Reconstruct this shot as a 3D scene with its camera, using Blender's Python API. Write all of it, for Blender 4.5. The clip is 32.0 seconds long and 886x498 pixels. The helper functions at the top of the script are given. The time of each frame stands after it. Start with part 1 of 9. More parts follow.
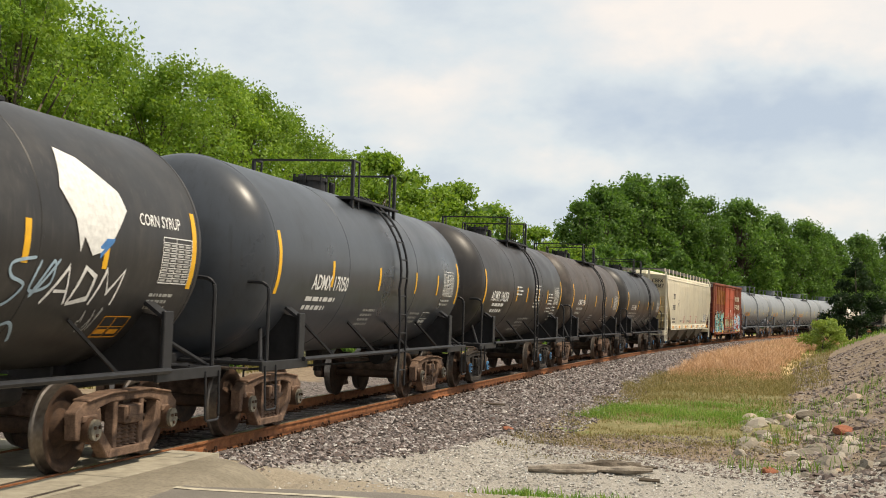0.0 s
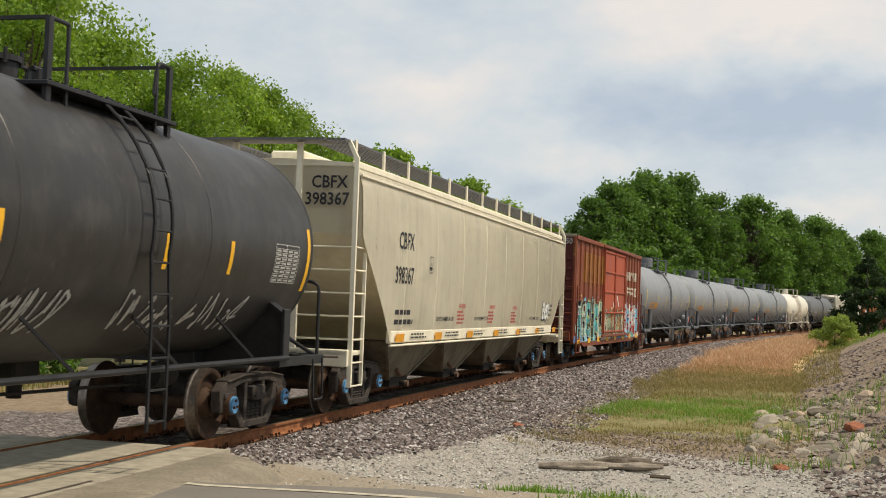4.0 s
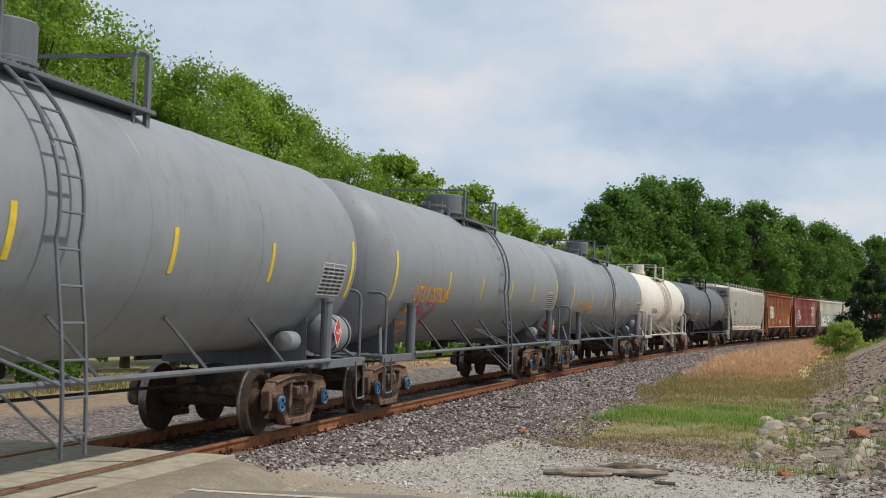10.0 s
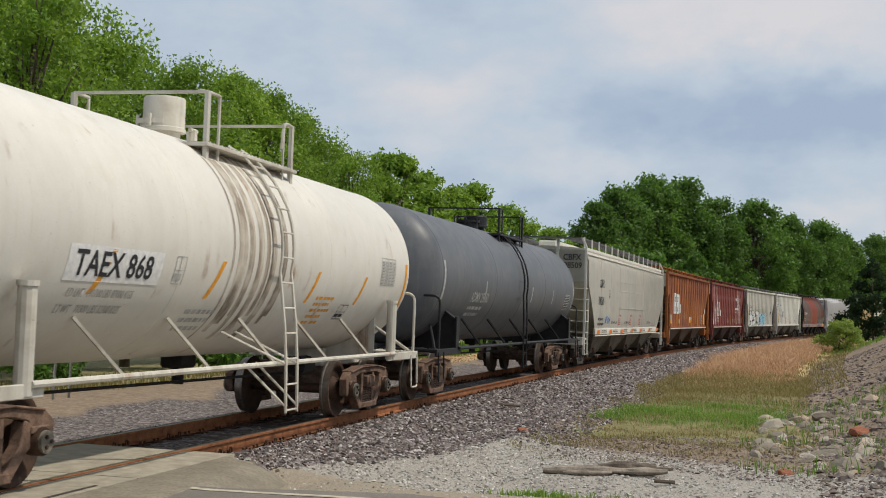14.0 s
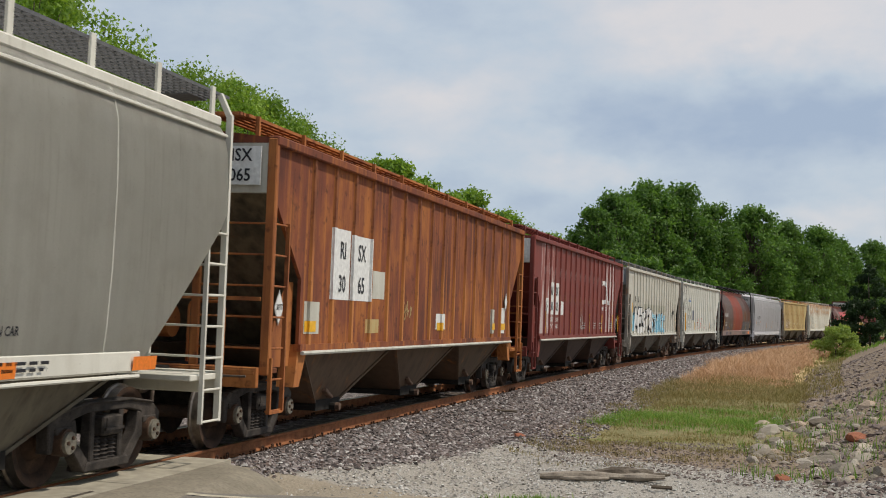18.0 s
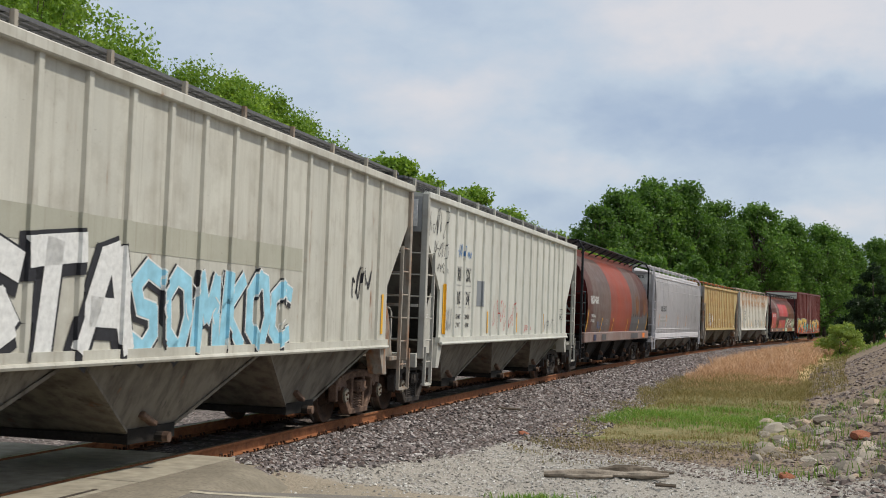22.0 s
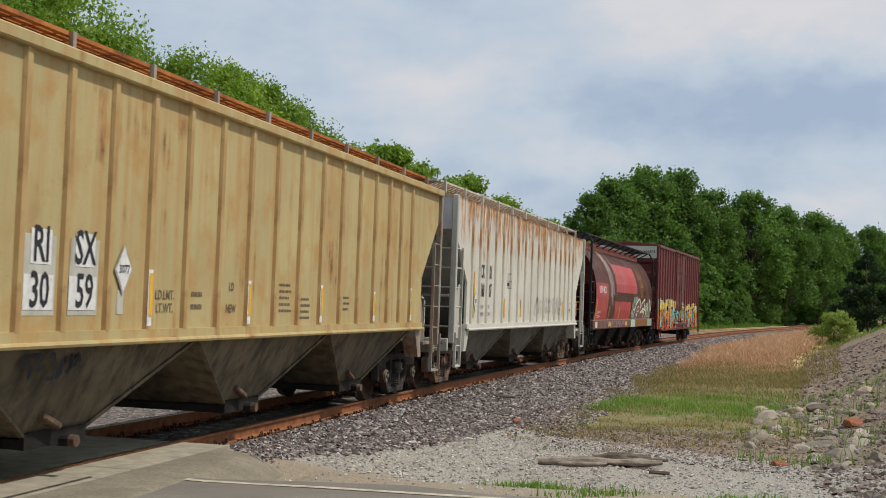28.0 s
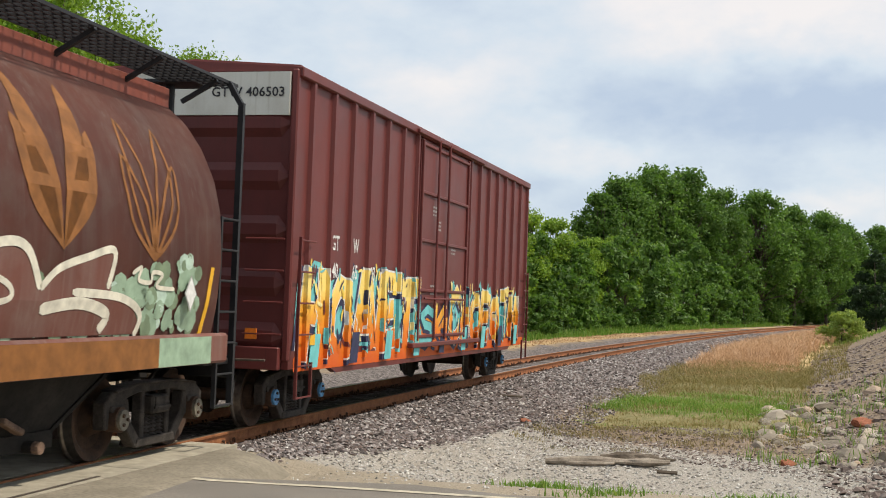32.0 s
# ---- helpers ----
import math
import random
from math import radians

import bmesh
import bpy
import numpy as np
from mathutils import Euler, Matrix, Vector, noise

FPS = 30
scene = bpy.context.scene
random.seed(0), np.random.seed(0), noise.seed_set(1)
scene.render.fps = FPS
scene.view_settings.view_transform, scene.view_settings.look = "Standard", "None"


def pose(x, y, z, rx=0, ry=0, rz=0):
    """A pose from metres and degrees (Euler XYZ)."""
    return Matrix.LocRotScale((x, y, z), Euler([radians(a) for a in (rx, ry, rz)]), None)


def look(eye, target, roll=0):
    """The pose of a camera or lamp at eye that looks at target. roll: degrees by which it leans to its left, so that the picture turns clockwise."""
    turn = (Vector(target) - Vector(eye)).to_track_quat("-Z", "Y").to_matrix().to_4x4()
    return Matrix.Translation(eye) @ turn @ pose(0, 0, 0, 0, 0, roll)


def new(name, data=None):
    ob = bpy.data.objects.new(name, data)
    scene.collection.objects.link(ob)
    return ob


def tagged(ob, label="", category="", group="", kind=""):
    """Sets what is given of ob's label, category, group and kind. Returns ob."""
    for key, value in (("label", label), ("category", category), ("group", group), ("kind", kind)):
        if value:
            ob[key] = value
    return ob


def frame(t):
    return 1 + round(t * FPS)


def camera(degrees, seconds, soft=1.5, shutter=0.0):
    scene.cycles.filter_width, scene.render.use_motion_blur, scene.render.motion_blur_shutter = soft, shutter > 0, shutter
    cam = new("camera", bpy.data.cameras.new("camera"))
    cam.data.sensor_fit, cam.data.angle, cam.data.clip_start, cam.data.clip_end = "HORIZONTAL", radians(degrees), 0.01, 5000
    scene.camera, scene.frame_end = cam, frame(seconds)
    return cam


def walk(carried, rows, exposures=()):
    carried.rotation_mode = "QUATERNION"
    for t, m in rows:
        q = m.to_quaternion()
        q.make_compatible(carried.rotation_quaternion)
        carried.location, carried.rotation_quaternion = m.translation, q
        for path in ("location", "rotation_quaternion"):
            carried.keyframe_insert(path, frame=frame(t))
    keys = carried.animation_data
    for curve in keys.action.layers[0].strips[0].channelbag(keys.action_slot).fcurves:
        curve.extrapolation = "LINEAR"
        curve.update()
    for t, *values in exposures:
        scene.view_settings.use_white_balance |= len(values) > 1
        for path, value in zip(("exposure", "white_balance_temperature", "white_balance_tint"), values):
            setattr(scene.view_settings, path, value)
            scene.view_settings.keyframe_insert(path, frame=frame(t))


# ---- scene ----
cam = camera(38.86, 32.0, soft=1.0, shutter=0.06)
EYE = (0.0, 0.0, 1.534)
# a hand-held camera that stands still: seconds, turn to the left, tilt upwards (degrees)
walk(cam, [(t, pose(*EYE, 90 + tilt, 0, turn)) for t, turn, tilt in [
    (0, -0.646, 3.263), (0.5, -0.578, 3.22), (1, -0.497, 3.152), (1.5, -0.413, 3.11), (2, -0.342, 3.096), (2.5, -0.286, 3.105),
    (3, -0.239, 3.112), (3.5, -0.212, 3.108), (5.5, 0.006, 3.096), (6, 0.034, 3.151), (6.5, 0.074, 3.234), (7, 0.098, 3.292),
    (7.5, 0.089, 3.326), (8, 0.047, 3.355), (8.5, 0.067, 3.388), (9, 0.038, 3.384), (9.5, 0.02, 3.377), (10, 0.033, 3.374),
    (10.5, 0.079, 3.371), (11, 0.105, 3.383), (11.5, 0.126, 3.396), (12, 0.118, 3.397), (12.5, 0.099, 3.389), (13, 0.067, 3.371),
    (13.5, 0.026, 3.337), (14, 0.022, 3.312), (14.5, 0.024, 3.317), (16.5, -0.037, 3.365), (17, -0.063, 3.448), (17.5, -0.115, 3.526),
    (18, -0.115, 3.566), (18.5, -0.059, 3.577), (19, -0.014, 3.598), (19.5, -0.001, 3.597), (20, 0.005, 3.572), (20.5, 0.026, 3.57),
    (21, 0.033, 3.557), (21.5, 0.042, 3.512), (22, 0.062, 3.474), (22.5, 0.076, 3.473), (23, 0.081, 3.521), (23.5, 0.085, 3.551),
    (24, 0.058, 3.521), (24.5, 0.034, 3.457), (25, 0.018, 3.366), (25.5, -0.008, 3.285), (27.5, -0.198, 2.974), (28, -0.201, 2.922),
    (28.5, -0.209, 2.895), (29, -0.195, 2.928), (29.5, -0.166, 2.925), (30, -0.126, 2.911), (30.5, -0.055, 2.897), (31, 0.03, 2.875),
    (31.5, 0.104, 2.876), (32, 0.142, 2.901),
]], exposures=[(0, 0.34, 7650, 10), (3, 0.27, 7650, 10), (6, -0.12, 7000, 10), (7, 0.1, 7100, 10), (8, 0.12, 6900, 10), (9, 0.03, 6700, 10), (12, 0.05, 6650, 10), (13, -0.05, 6700, 10), (14, -0.12, 6700, 10), (17, 0.05, 6850, 10), (18, -0.1, 6750, 10), (19, 0.17, 6900, 10), (20, 0.18, 6900, 10), (21, 0.1, 6850, 10), (22, -0.05, 6600, 10), (23, -0.25, 6600, 10), (24, -0.25, 6600, 10), (25, 0.08, 6700, 10), (28, -0.1, 6700, 10), (29, -0.02, 6750, 10), (30, 0.02, 6800, 10), (31, 0.08, 6850, 10), (32, 0.28, 7000, 10)])

# ---- light ----
SUN = Vector((0.55, -0.10, 0.83)).normalized()


def make_world():
    world = bpy.data.worlds.new("sky")
    scene.world = world
    world.use_nodes = True
    nt = world.node_tree
    nt.nodes.clear()
    N = nt.nodes.new
    out, bg = N("ShaderNodeOutputWorld"), N("ShaderNodeBackground")
    sky = N("ShaderNodeTexSky")
    sky.sky_type, sky.sun_disc = "NISHITA", False
    sky.sun_elevation = math.asin(SUN.z)
    sky.sun_rotation = math.atan2(SUN.x, SUN.y)
    gain = N("ShaderNodeMix")
    gain.data_type, gain.blend_type = "RGBA", "MULTIPLY"
    gain.inputs["Factor"].default_value = 1.0
    gain.inputs["B"].default_value = (0.09, 0.09, 0.09, 1)
    nt.links.new(sky.outputs[0], gain.inputs["A"])
    tc = N("ShaderNodeTexCoord")

    def noise(scale, detail, rough, stretch, shift):
        mp, n = N("ShaderNodeMapping"), N("ShaderNodeTexNoise")
        mp.inputs["Scale"].default_value, mp.inputs["Location"].default_value = stretch, shift
        nt.links.new(tc.outputs["Generated"], mp.inputs["Vector"])
        n.inputs["Scale"].default_value, n.inputs["Detail"].default_value, n.inputs["Roughness"].default_value = scale, detail, rough
        nt.links.new(mp.outputs[0], n.inputs["Vector"])
        return n

    def vec(op, a, b):
        n = N("ShaderNodeVectorMath")
        n.operation = op
        for socket, v in zip(n.inputs, (a, b)):
            if isinstance(v, bpy.types.NodeSocket):
                nt.links.new(v, socket)
            else:
                socket.default_value = v
        return n

    def calc(op, a, b):
        n = N("ShaderNodeMath")
        n.operation = op
        for socket, v in zip(n.inputs, (a, b)):
            if isinstance(v, bpy.types.NodeSocket):
                nt.links.new(v, socket)
            else:
                socket.default_value = v
        return n.outputs[0]

    # layered cloud: a soft veil, ragged smaller puffs, and the heaped clouds and grey bases over the line
    veil = noise(3.4, 5, 0.5, (1.0, 1.0, 2.6), (0.9, 2.4, 0.55)).outputs[0]
    puffs = noise(13.0, 7, 0.56, (1.0, 1.0, 1.9), (2.0, 0.4, 1.3)).outputs[0]
    ragged = vec("MULTIPLY", vec("SUBTRACT", noise(17.0, 4, 0.55, (1, 1, 1.5), (5, 2, 0)).outputs[1], (0.5, 0.5, 0.5)).outputs[0], (0.09, 0.09, 0.05))
    warped = vec("ADD", tc.outputs["Generated"], ragged.outputs[0]).outputs[0]
    cover = calc("ADD", calc("MULTIPLY", calc("SUBTRACT", veil, 0.5), 0.75), calc("MULTIPLY", calc("SUBTRACT", puffs, 0.5), 0.42))
    # direction east and up, half width, half height, weight
    for east, up, w, h, k in ((0.22, 0.225, 0.14, 0.045, 0.15), (0.31, 0.245, 0.12, 0.04, 0.14), (0.06, 0.188, 0.06, 0.022, 0.08), (-0.05, 0.183, 0.05, 0.02, 0.10), (0.01, 0.162, 0.07, 0.028, 0.15),
                              (0.10, 0.121, 0.06, 0.018, 0.16), (0.30, 0.083, 0.05, 0.012, 0.14), (0.19, 0.174, 0.13, 0.034, -0.20), (0.32, 0.148, 0.12, 0.03, -0.16), (0.05, 0.232, 0.08, 0.03, -0.07), (0.24, 0.118, 0.16, 0.03, -0.08),
                              (0.02, 0.10, 0.10, 0.02, -0.07)):
        away = vec("MULTIPLY", vec("SUBTRACT", warped, (east, 0.965, up)).outputs[0], (1 / w, 0.6, 1 / h))
        size = N("ShaderNodeVectorMath")
        size.operation = "LENGTH"
        nt.links.new(away.outputs[0], size.inputs[0])
        fall = N("ShaderNodeMapRange")
        fall.interpolation_type = "SMOOTHSTEP"
        fall.inputs["From Min"].default_value, fall.inputs["From Max"].default_value = 0.1, 1.7
        fall.inputs["To Min"].default_value, fall.inputs["To Max"].default_value = k, 0.0
        nt.links.new(size.outputs["Value"], fall.inputs["Value"])
        cover = calc("ADD", cover, fall.outputs[0])
    tint = N("ShaderNodeValToRGB")
    e = tint.color_ramp.elements
    e[0].position, e[0].color = 0.28, (0.43, 0.545, 0.73, 1)
    e[1].position, e[1].color = 0.72, (0.83, 0.825, 0.865, 1)
    m = e.new(0.48)
    m.color = (0.60, 0.705, 0.835, 1)
    nt.links.new(calc("ADD", cover, 0.5), tint.inputs[0])
    mix = N("ShaderNodeMix")
    mix.data_type = "RGBA"
    mix.inputs["Factor"].default_value = 0.88
    nt.links.new(gain.outputs["Result"], mix.inputs["A"])
    nt.links.new(tint.outputs[0], mix.inputs["B"])
    nt.links.new(mix.outputs["Result"], bg.inputs["Color"])
    bg.inputs["Strength"].default_value = 0.95
    nt.links.new(bg.outputs[0], out.inputs[0])


make_world()
sun = new("sun", bpy.data.lights.new("sun", "SUN"))
sun.data.energy, sun.data.angle, sun.data.color = 3.3, radians(2.0), (1.0, 0.94, 0.84)
sun.matrix_world = look(SUN * 50, (0, 0, 0))

# ---- plan of the line ----
# arc length along the line grows away from the camera; offsets are metres to the right of the centre line
PSI, OFF, S_BEND, BEND, EASE, CANT = 0.24551, 7.637, 6.55, 0.00144, 15.4, 0.0373
SPEED, SLOWING = 11.698, -0.035


def lay_line():
    g = np.arange(-480.0, 640.01, 0.5)
    kap = np.clip((g - S_BEND) / EASE, 0, 1) * BEND
    kap = np.where(g > 330, BEND * np.clip(1 - (g - 330) / 60, 0, 1), kap)
    th = np.concatenate([[0], np.cumsum((kap[1:] + kap[:-1]) / 2 * 0.5)])
    th = th - np.interp(S_BEND, g, th) + PSI
    mid = (th[1:] + th[:-1]) / 2
    x = np.concatenate([[0], np.cumsum(np.sin(mid) * 0.5)])
    y = np.concatenate([[0], np.cumsum(np.cos(mid) * 0.5)])
    x = x - np.interp(0, g, x) - OFF * math.cos(PSI)
    y = y - np.interp(0, g, y) + OFF * math.sin(PSI)
    return g, x, y, th


LS, LX, LY, LTH = lay_line()


def line_at(s):
    return float(np.interp(s, LS, LX)), float(np.interp(s, LS, LY)), float(np.interp(s, LS, LTH))


def beside(s, u, z=0.0):
    """The point u metres to the right of the line at arc length s."""
    x, y, th = line_at(s)
    return Vector((x + u * math.cos(th), y - u * math.sin(th), z))


def canted(s, u, z):
    return beside(s, u * math.cos(CANT) + z * math.sin(CANT), z * math.cos(CANT) - u * math.sin(CANT))


def line_pose(s, half=0.0):
    """Pose on the canted line: x along it, y to its left; with half, the chord between two points."""
    a, b = Vector(beside(s - max(half, 0.3), 0)), Vector(beside(s + max(half, 0.3), 0))
    mid, d = (a + b) / 2, (b - a).normalized()
    left = Vector((-d.y, d.x, 0))
    m = Matrix((d, left, Vector((0, 0, 1)))).transposed().to_4x4()
    return Matrix.Translation(mid) @ m @ Matrix.Rotation(CANT, 4, "X")


def run(t):
    return SPEED * (t - 20) + 0.5 * SLOWING * (t - 20) ** 2


# ---- building helpers ----
def part(name, bm, material, parent, label="", pos=None, smooth=False):
    """One mesh object under a thing or a part; bm may be a mesh that is shared."""
    if isinstance(bm, bpy.types.Mesh):
        me = bm
    else:
        me = mesh_of(name, bm, material, smooth)
    ob = new(name, me)
    ob.parent = parent
    if pos is not None:
        ob.matrix_basis = pos if isinstance(pos, Matrix) else Matrix.Translation(pos)
    if label:
        ob["label"] = label
    return ob


def mesh_of(name, bm, material, smooth=False):
    me = bpy.data.meshes.new(name)
    bm.to_mesh(me)
    bm.free()
    for m in (material if isinstance(material, (list, tuple)) else [material]):
        me.materials.append(m)
    if smooth:
        me.polygons.foreach_set("use_smooth", [True] * len(me.polygons))
        if smooth is not True:
            me.set_sharp_from_angle(angle=radians(smooth))
    return me


def thing(name, label, category, group="", kind="", m=None):
    ob = new(name)
    ob.empty_display_size = 0.3
    if m is not None:
        ob.matrix_basis = m
    return tagged(ob, label, category, group, kind)


def fast_mesh(name, verts, faces, material, smooth=False):
    """A mesh from numpy arrays; all faces have the same number of corners."""
    me = bpy.data.meshes.new(name)
    n, k = faces.shape
    me.vertices.add(len(verts))
    me.vertices.foreach_set("co", np.asarray(verts, np.float32).ravel())
    me.loops.add(n * k)
    me.loops.foreach_set("vertex_index", faces.astype(np.int32).ravel())
    me.polygons.add(n)
    me.polygons.foreach_set("loop_start", np.arange(0, n * k, k, dtype=np.int32))
    me.update(calc_edges=True)
    me.polygons.foreach_set("use_smooth", [smooth] * n)
    me.materials.append(material)
    return me


BM = bmesh.new


def box(bm, c, s, rot=None, bevel=0.0, mat=0):
    """A box of size s at c, turned by rot, with chamfered edges."""
    m = Matrix.Translation(c) @ (rot if rot is not None else Matrix()) @ Matrix.Diagonal((s[0], s[1], s[2], 1))
    r = bmesh.ops.create_cube(bm, size=1.0, matrix=m)
    faces = {f for v in r["verts"] for f in v.link_faces}
    for f in faces:
        f.material_index = mat
    if bevel:
        bmesh.ops.bevel(bm, geom=list({e for v in r["verts"] for e in v.link_edges}), offset=bevel, segments=1, affect="EDGES")
    return bm


def rod(bm, a, b, r, n=8, r2=None, mat=0):
    a, b = Vector(a), Vector(b)
    d = b - a
    m = Matrix.Translation((a + b) / 2) @ d.to_track_quat("Z", "Y").to_matrix().to_4x4()
    q = bmesh.ops.create_cone(bm, cap_ends=True, segments=n, radius1=r, radius2=r if r2 is None else r2, depth=d.length, matrix=m)
    for f in {f for v in q["verts"] for f in v.link_faces}:
        f.material_index = mat
    return bm


def bar(bm, a, b, w, h, mat=0):
    """A rectangular bar from a to b, h thick upwards and w across."""
    a, b = Vector(a), Vector(b)
    d = b - a
    x = d.normalized()
    up = Vector((0, 0, 1)) if abs(x.z) < 0.95 else Vector((1, 0, 0))
    y = up.cross(x).normalized()
    z = x.cross(y)
    rot = Matrix((x, y, z)).transposed().to_4x4()
    return box(bm, (a + b) / 2, (d.length, w, h), rot, mat=mat)


def pipe(bm, pts, r, n=7):
    """A bent pipe through pts."""
    pts = [Vector(p) for p in pts]
    rings = []
    for i, p in enumerate(pts):
        d = (pts[min(i + 1, len(pts) - 1)] - pts[max(i - 1, 0)]).normalized()
        ref = Vector((0, 0, 1)) if abs(d.z) < 0.9 else Vector((1, 0, 0))
        a = d.cross(ref).normalized()
        b = d.cross(a)
        rings.append([bm.verts.new(p + (a * math.cos(2 * math.pi * k / n) + b * math.sin(2 * math.pi * k / n)) * r) for k in range(n)])
    for i in range(len(rings) - 1):
        for k in range(n):
            bm.faces.new((rings[i][k], rings[i][(k + 1) % n], rings[i + 1][(k + 1) % n], rings[i + 1][k]))
    bm.faces.new(rings[0]), bm.faces.new(rings[-1][::-1])
    bmesh.ops.recalc_face_normals(bm, faces=bm.faces[-(n * (len(rings) - 1) + 2):])
    return bm


def rounded(pts, r=0.12, n=4):
    """The polyline pts with its corners rounded."""
    pts = [Vector(p) for p in pts]
    res = [pts[0]]
    for i in range(1, len(pts) - 1):
        a, b, c = pts[i - 1], pts[i], pts[i + 1]
        u, v = (a - b), (c - b)
        q = min(r, u.length * 0.45, v.length * 0.45)
        p0, p1 = b + u.normalized() * q, b + v.normalized() * q
        for k in range(n + 1):
            t = k / n
            res.append(p0 * (1 - t) ** 2 + b * 2 * t * (1 - t) + p1 * t ** 2)
    return res + [pts[-1]]


def lathe(bm, prof, n=48, axis="X", mat=0):
    """A solid of revolution round the x axis (or y, or z): prof lists (position, radius)."""
    rings = []
    for x, r in prof:
        ring = []
        for k in range(n):
            a = 2 * math.pi * k / n
            c, s_ = math.cos(a) * r, math.sin(a) * r
            co = {"X": (x, c, s_), "Y": (c, x, s_), "Z": (c, s_, x)}[axis]
            ring.append(bm.verts.new(co))
        rings.append(ring)
    fs = []
    for i in range(len(rings) - 1):
        for k in range(n):
            fs.append(bm.faces.new((rings[i][k], rings[i][(k + 1) % n], rings[i + 1][(k + 1) % n], rings[i + 1][k])))
    fs += [bm.faces.new(rings[0]), bm.faces.new(rings[-1][::-1])]
    for f in fs:
        f.material_index = mat
    bmesh.ops.recalc_face_normals(bm, faces=fs)
    return bm


def plate(bm, poly, y0, y1, mat=0):
    """The outline poly in x and z, as a solid from y0 to y1."""
    a = [bm.verts.new((x, y0, z)) for x, z in poly]
    b = [bm.verts.new((x, y1, z)) for x, z in poly]
    fs = [bm.faces.new(a), bm.faces.new(b[::-1])]
    n = len(poly)
    for i in range(n):
        fs.append(bm.faces.new((a[i], b[i], b[(i + 1) % n], a[(i + 1) % n])))
    for f in fs:
        f.material_index = mat
    bmesh.ops.recalc_face_normals(bm, faces=fs)
    return bm


def loft(bm, sections, caps=True, mat=0):
    """Skins equal-length outlines (lists of points)."""
    rings = [[bm.verts.new(p) for p in s] for s in sections]
    fs = []
    n = len(rings[0])
    for i in range(len(rings) - 1):
        for k in range(n):
            fs.append(bm.faces.new((rings[i][k], rings[i][(k + 1) % n], rings[i + 1][(k + 1) % n], rings[i + 1][k])))
    if caps:
        fs += [bm.faces.new(rings[0]), bm.faces.new(rings[-1][::-1])]
    for f in fs:
        f.material_index = mat
    bmesh.ops.recalc_face_normals(bm, faces=fs)
    return bm

# ---- materials ----
class Nodes:
    """Short hands for a node material."""

    def __init__(self, name, rough=0.6, metal=0.0):
        self.m = bpy.data.materials.new(name)
        self.m.use_nodes = True
        self.t = self.m.node_tree
        self.b = self.t.nodes["Principled BSDF"]
        self.b.inputs["Roughness"].default_value = rough
        self.b.inputs["Metallic"].default_value = metal
        self.b.inputs["Specular IOR Level"].default_value = 0.28
        self.tc = self.t.nodes.new("ShaderNodeTexCoord")

    def set(self, socket, v):
        if isinstance(v, bpy.types.NodeSocket):
            self.t.links.new(v, socket)
        elif isinstance(v, (tuple, list)) and len(v) == 3 and socket.type == "RGBA":
            socket.default_value = (*v, 1)
        else:
            socket.default_value = v

    def noise(self, scale, detail=5, stretch=(1, 1, 1), rough=0.55, coord="Object", shift=(0, 0, 0)):
        mp = self.t.nodes.new("ShaderNodeMapping")
        mp.inputs["Scale"].default_value = stretch
        mp.inputs["Location"].default_value = shift
        self.t.links.new(self.tc.outputs[coord], mp.inputs["Vector"])
        n = self.t.nodes.new("ShaderNodeTexNoise")
        n.inputs["Scale"].default_value, n.inputs["Detail"].default_value, n.inputs["Roughness"].default_value = scale, detail, rough
        self.t.links.new(mp.outputs[0], n.inputs["Vector"])
        return n.outputs[0]

    def ramp(self, v, *stops):
        n = self.t.nodes.new("ShaderNodeValToRGB")
        e = n.color_ramp.elements
        for i, (p, c) in enumerate(stops):
            el = e[i] if i < 2 else e.new(p)
            el.position = p
            el.color = (c, c, c, 1) if not isinstance(c, (tuple, list)) else (*c, 1)
        self.t.links.new(v, n.inputs[0])
        return n.outputs[0]

    def mix(self, f, a, b, blend="MIX"):
        n = self.t.nodes.new("ShaderNodeMix")
        n.data_type, n.blend_type = "RGBA", blend
        self.set(n.inputs["Factor"], f), self.set(n.inputs["A"], a), self.set(n.inputs["B"], b)
        return n.outputs["Result"]

    def math(self, op, a, b):
        n = self.t.nodes.new("ShaderNodeMath")
        n.operation = op
        self.set(n.inputs[0], a), self.set(n.inputs[1], b)
        return n.outputs[0]

    def random(self):
        return self.t.nodes.new("ShaderNodeObjectInfo").outputs["Random"]

    def island(self):
        return self.t.nodes.new("ShaderNodeNewGeometry").outputs["Random Per Island"]

    def attr(self, name):
        n = self.t.nodes.new("ShaderNodeAttribute")
        n.attribute_name = name
        return n.outputs["Fac"]

    def bump(self, h, strength=0.3, dist=0.02):
        n = self.t.nodes.new("ShaderNodeBump")
        n.inputs["Strength"].default_value, n.inputs["Distance"].default_value = strength, dist
        self.t.links.new(h, n.inputs["Height"])
        self.t.links.new(n.outputs[0], self.b.inputs["Normal"])

    def done(self, color, rough=None):
        self.set(self.b.inputs["Base Color"], color)
        if rough is not None:
            self.set(self.b.inputs["Roughness"], rough)
        return self.m


def mul(c, k):
    return tuple(min(1.0, v * k) for v in c)




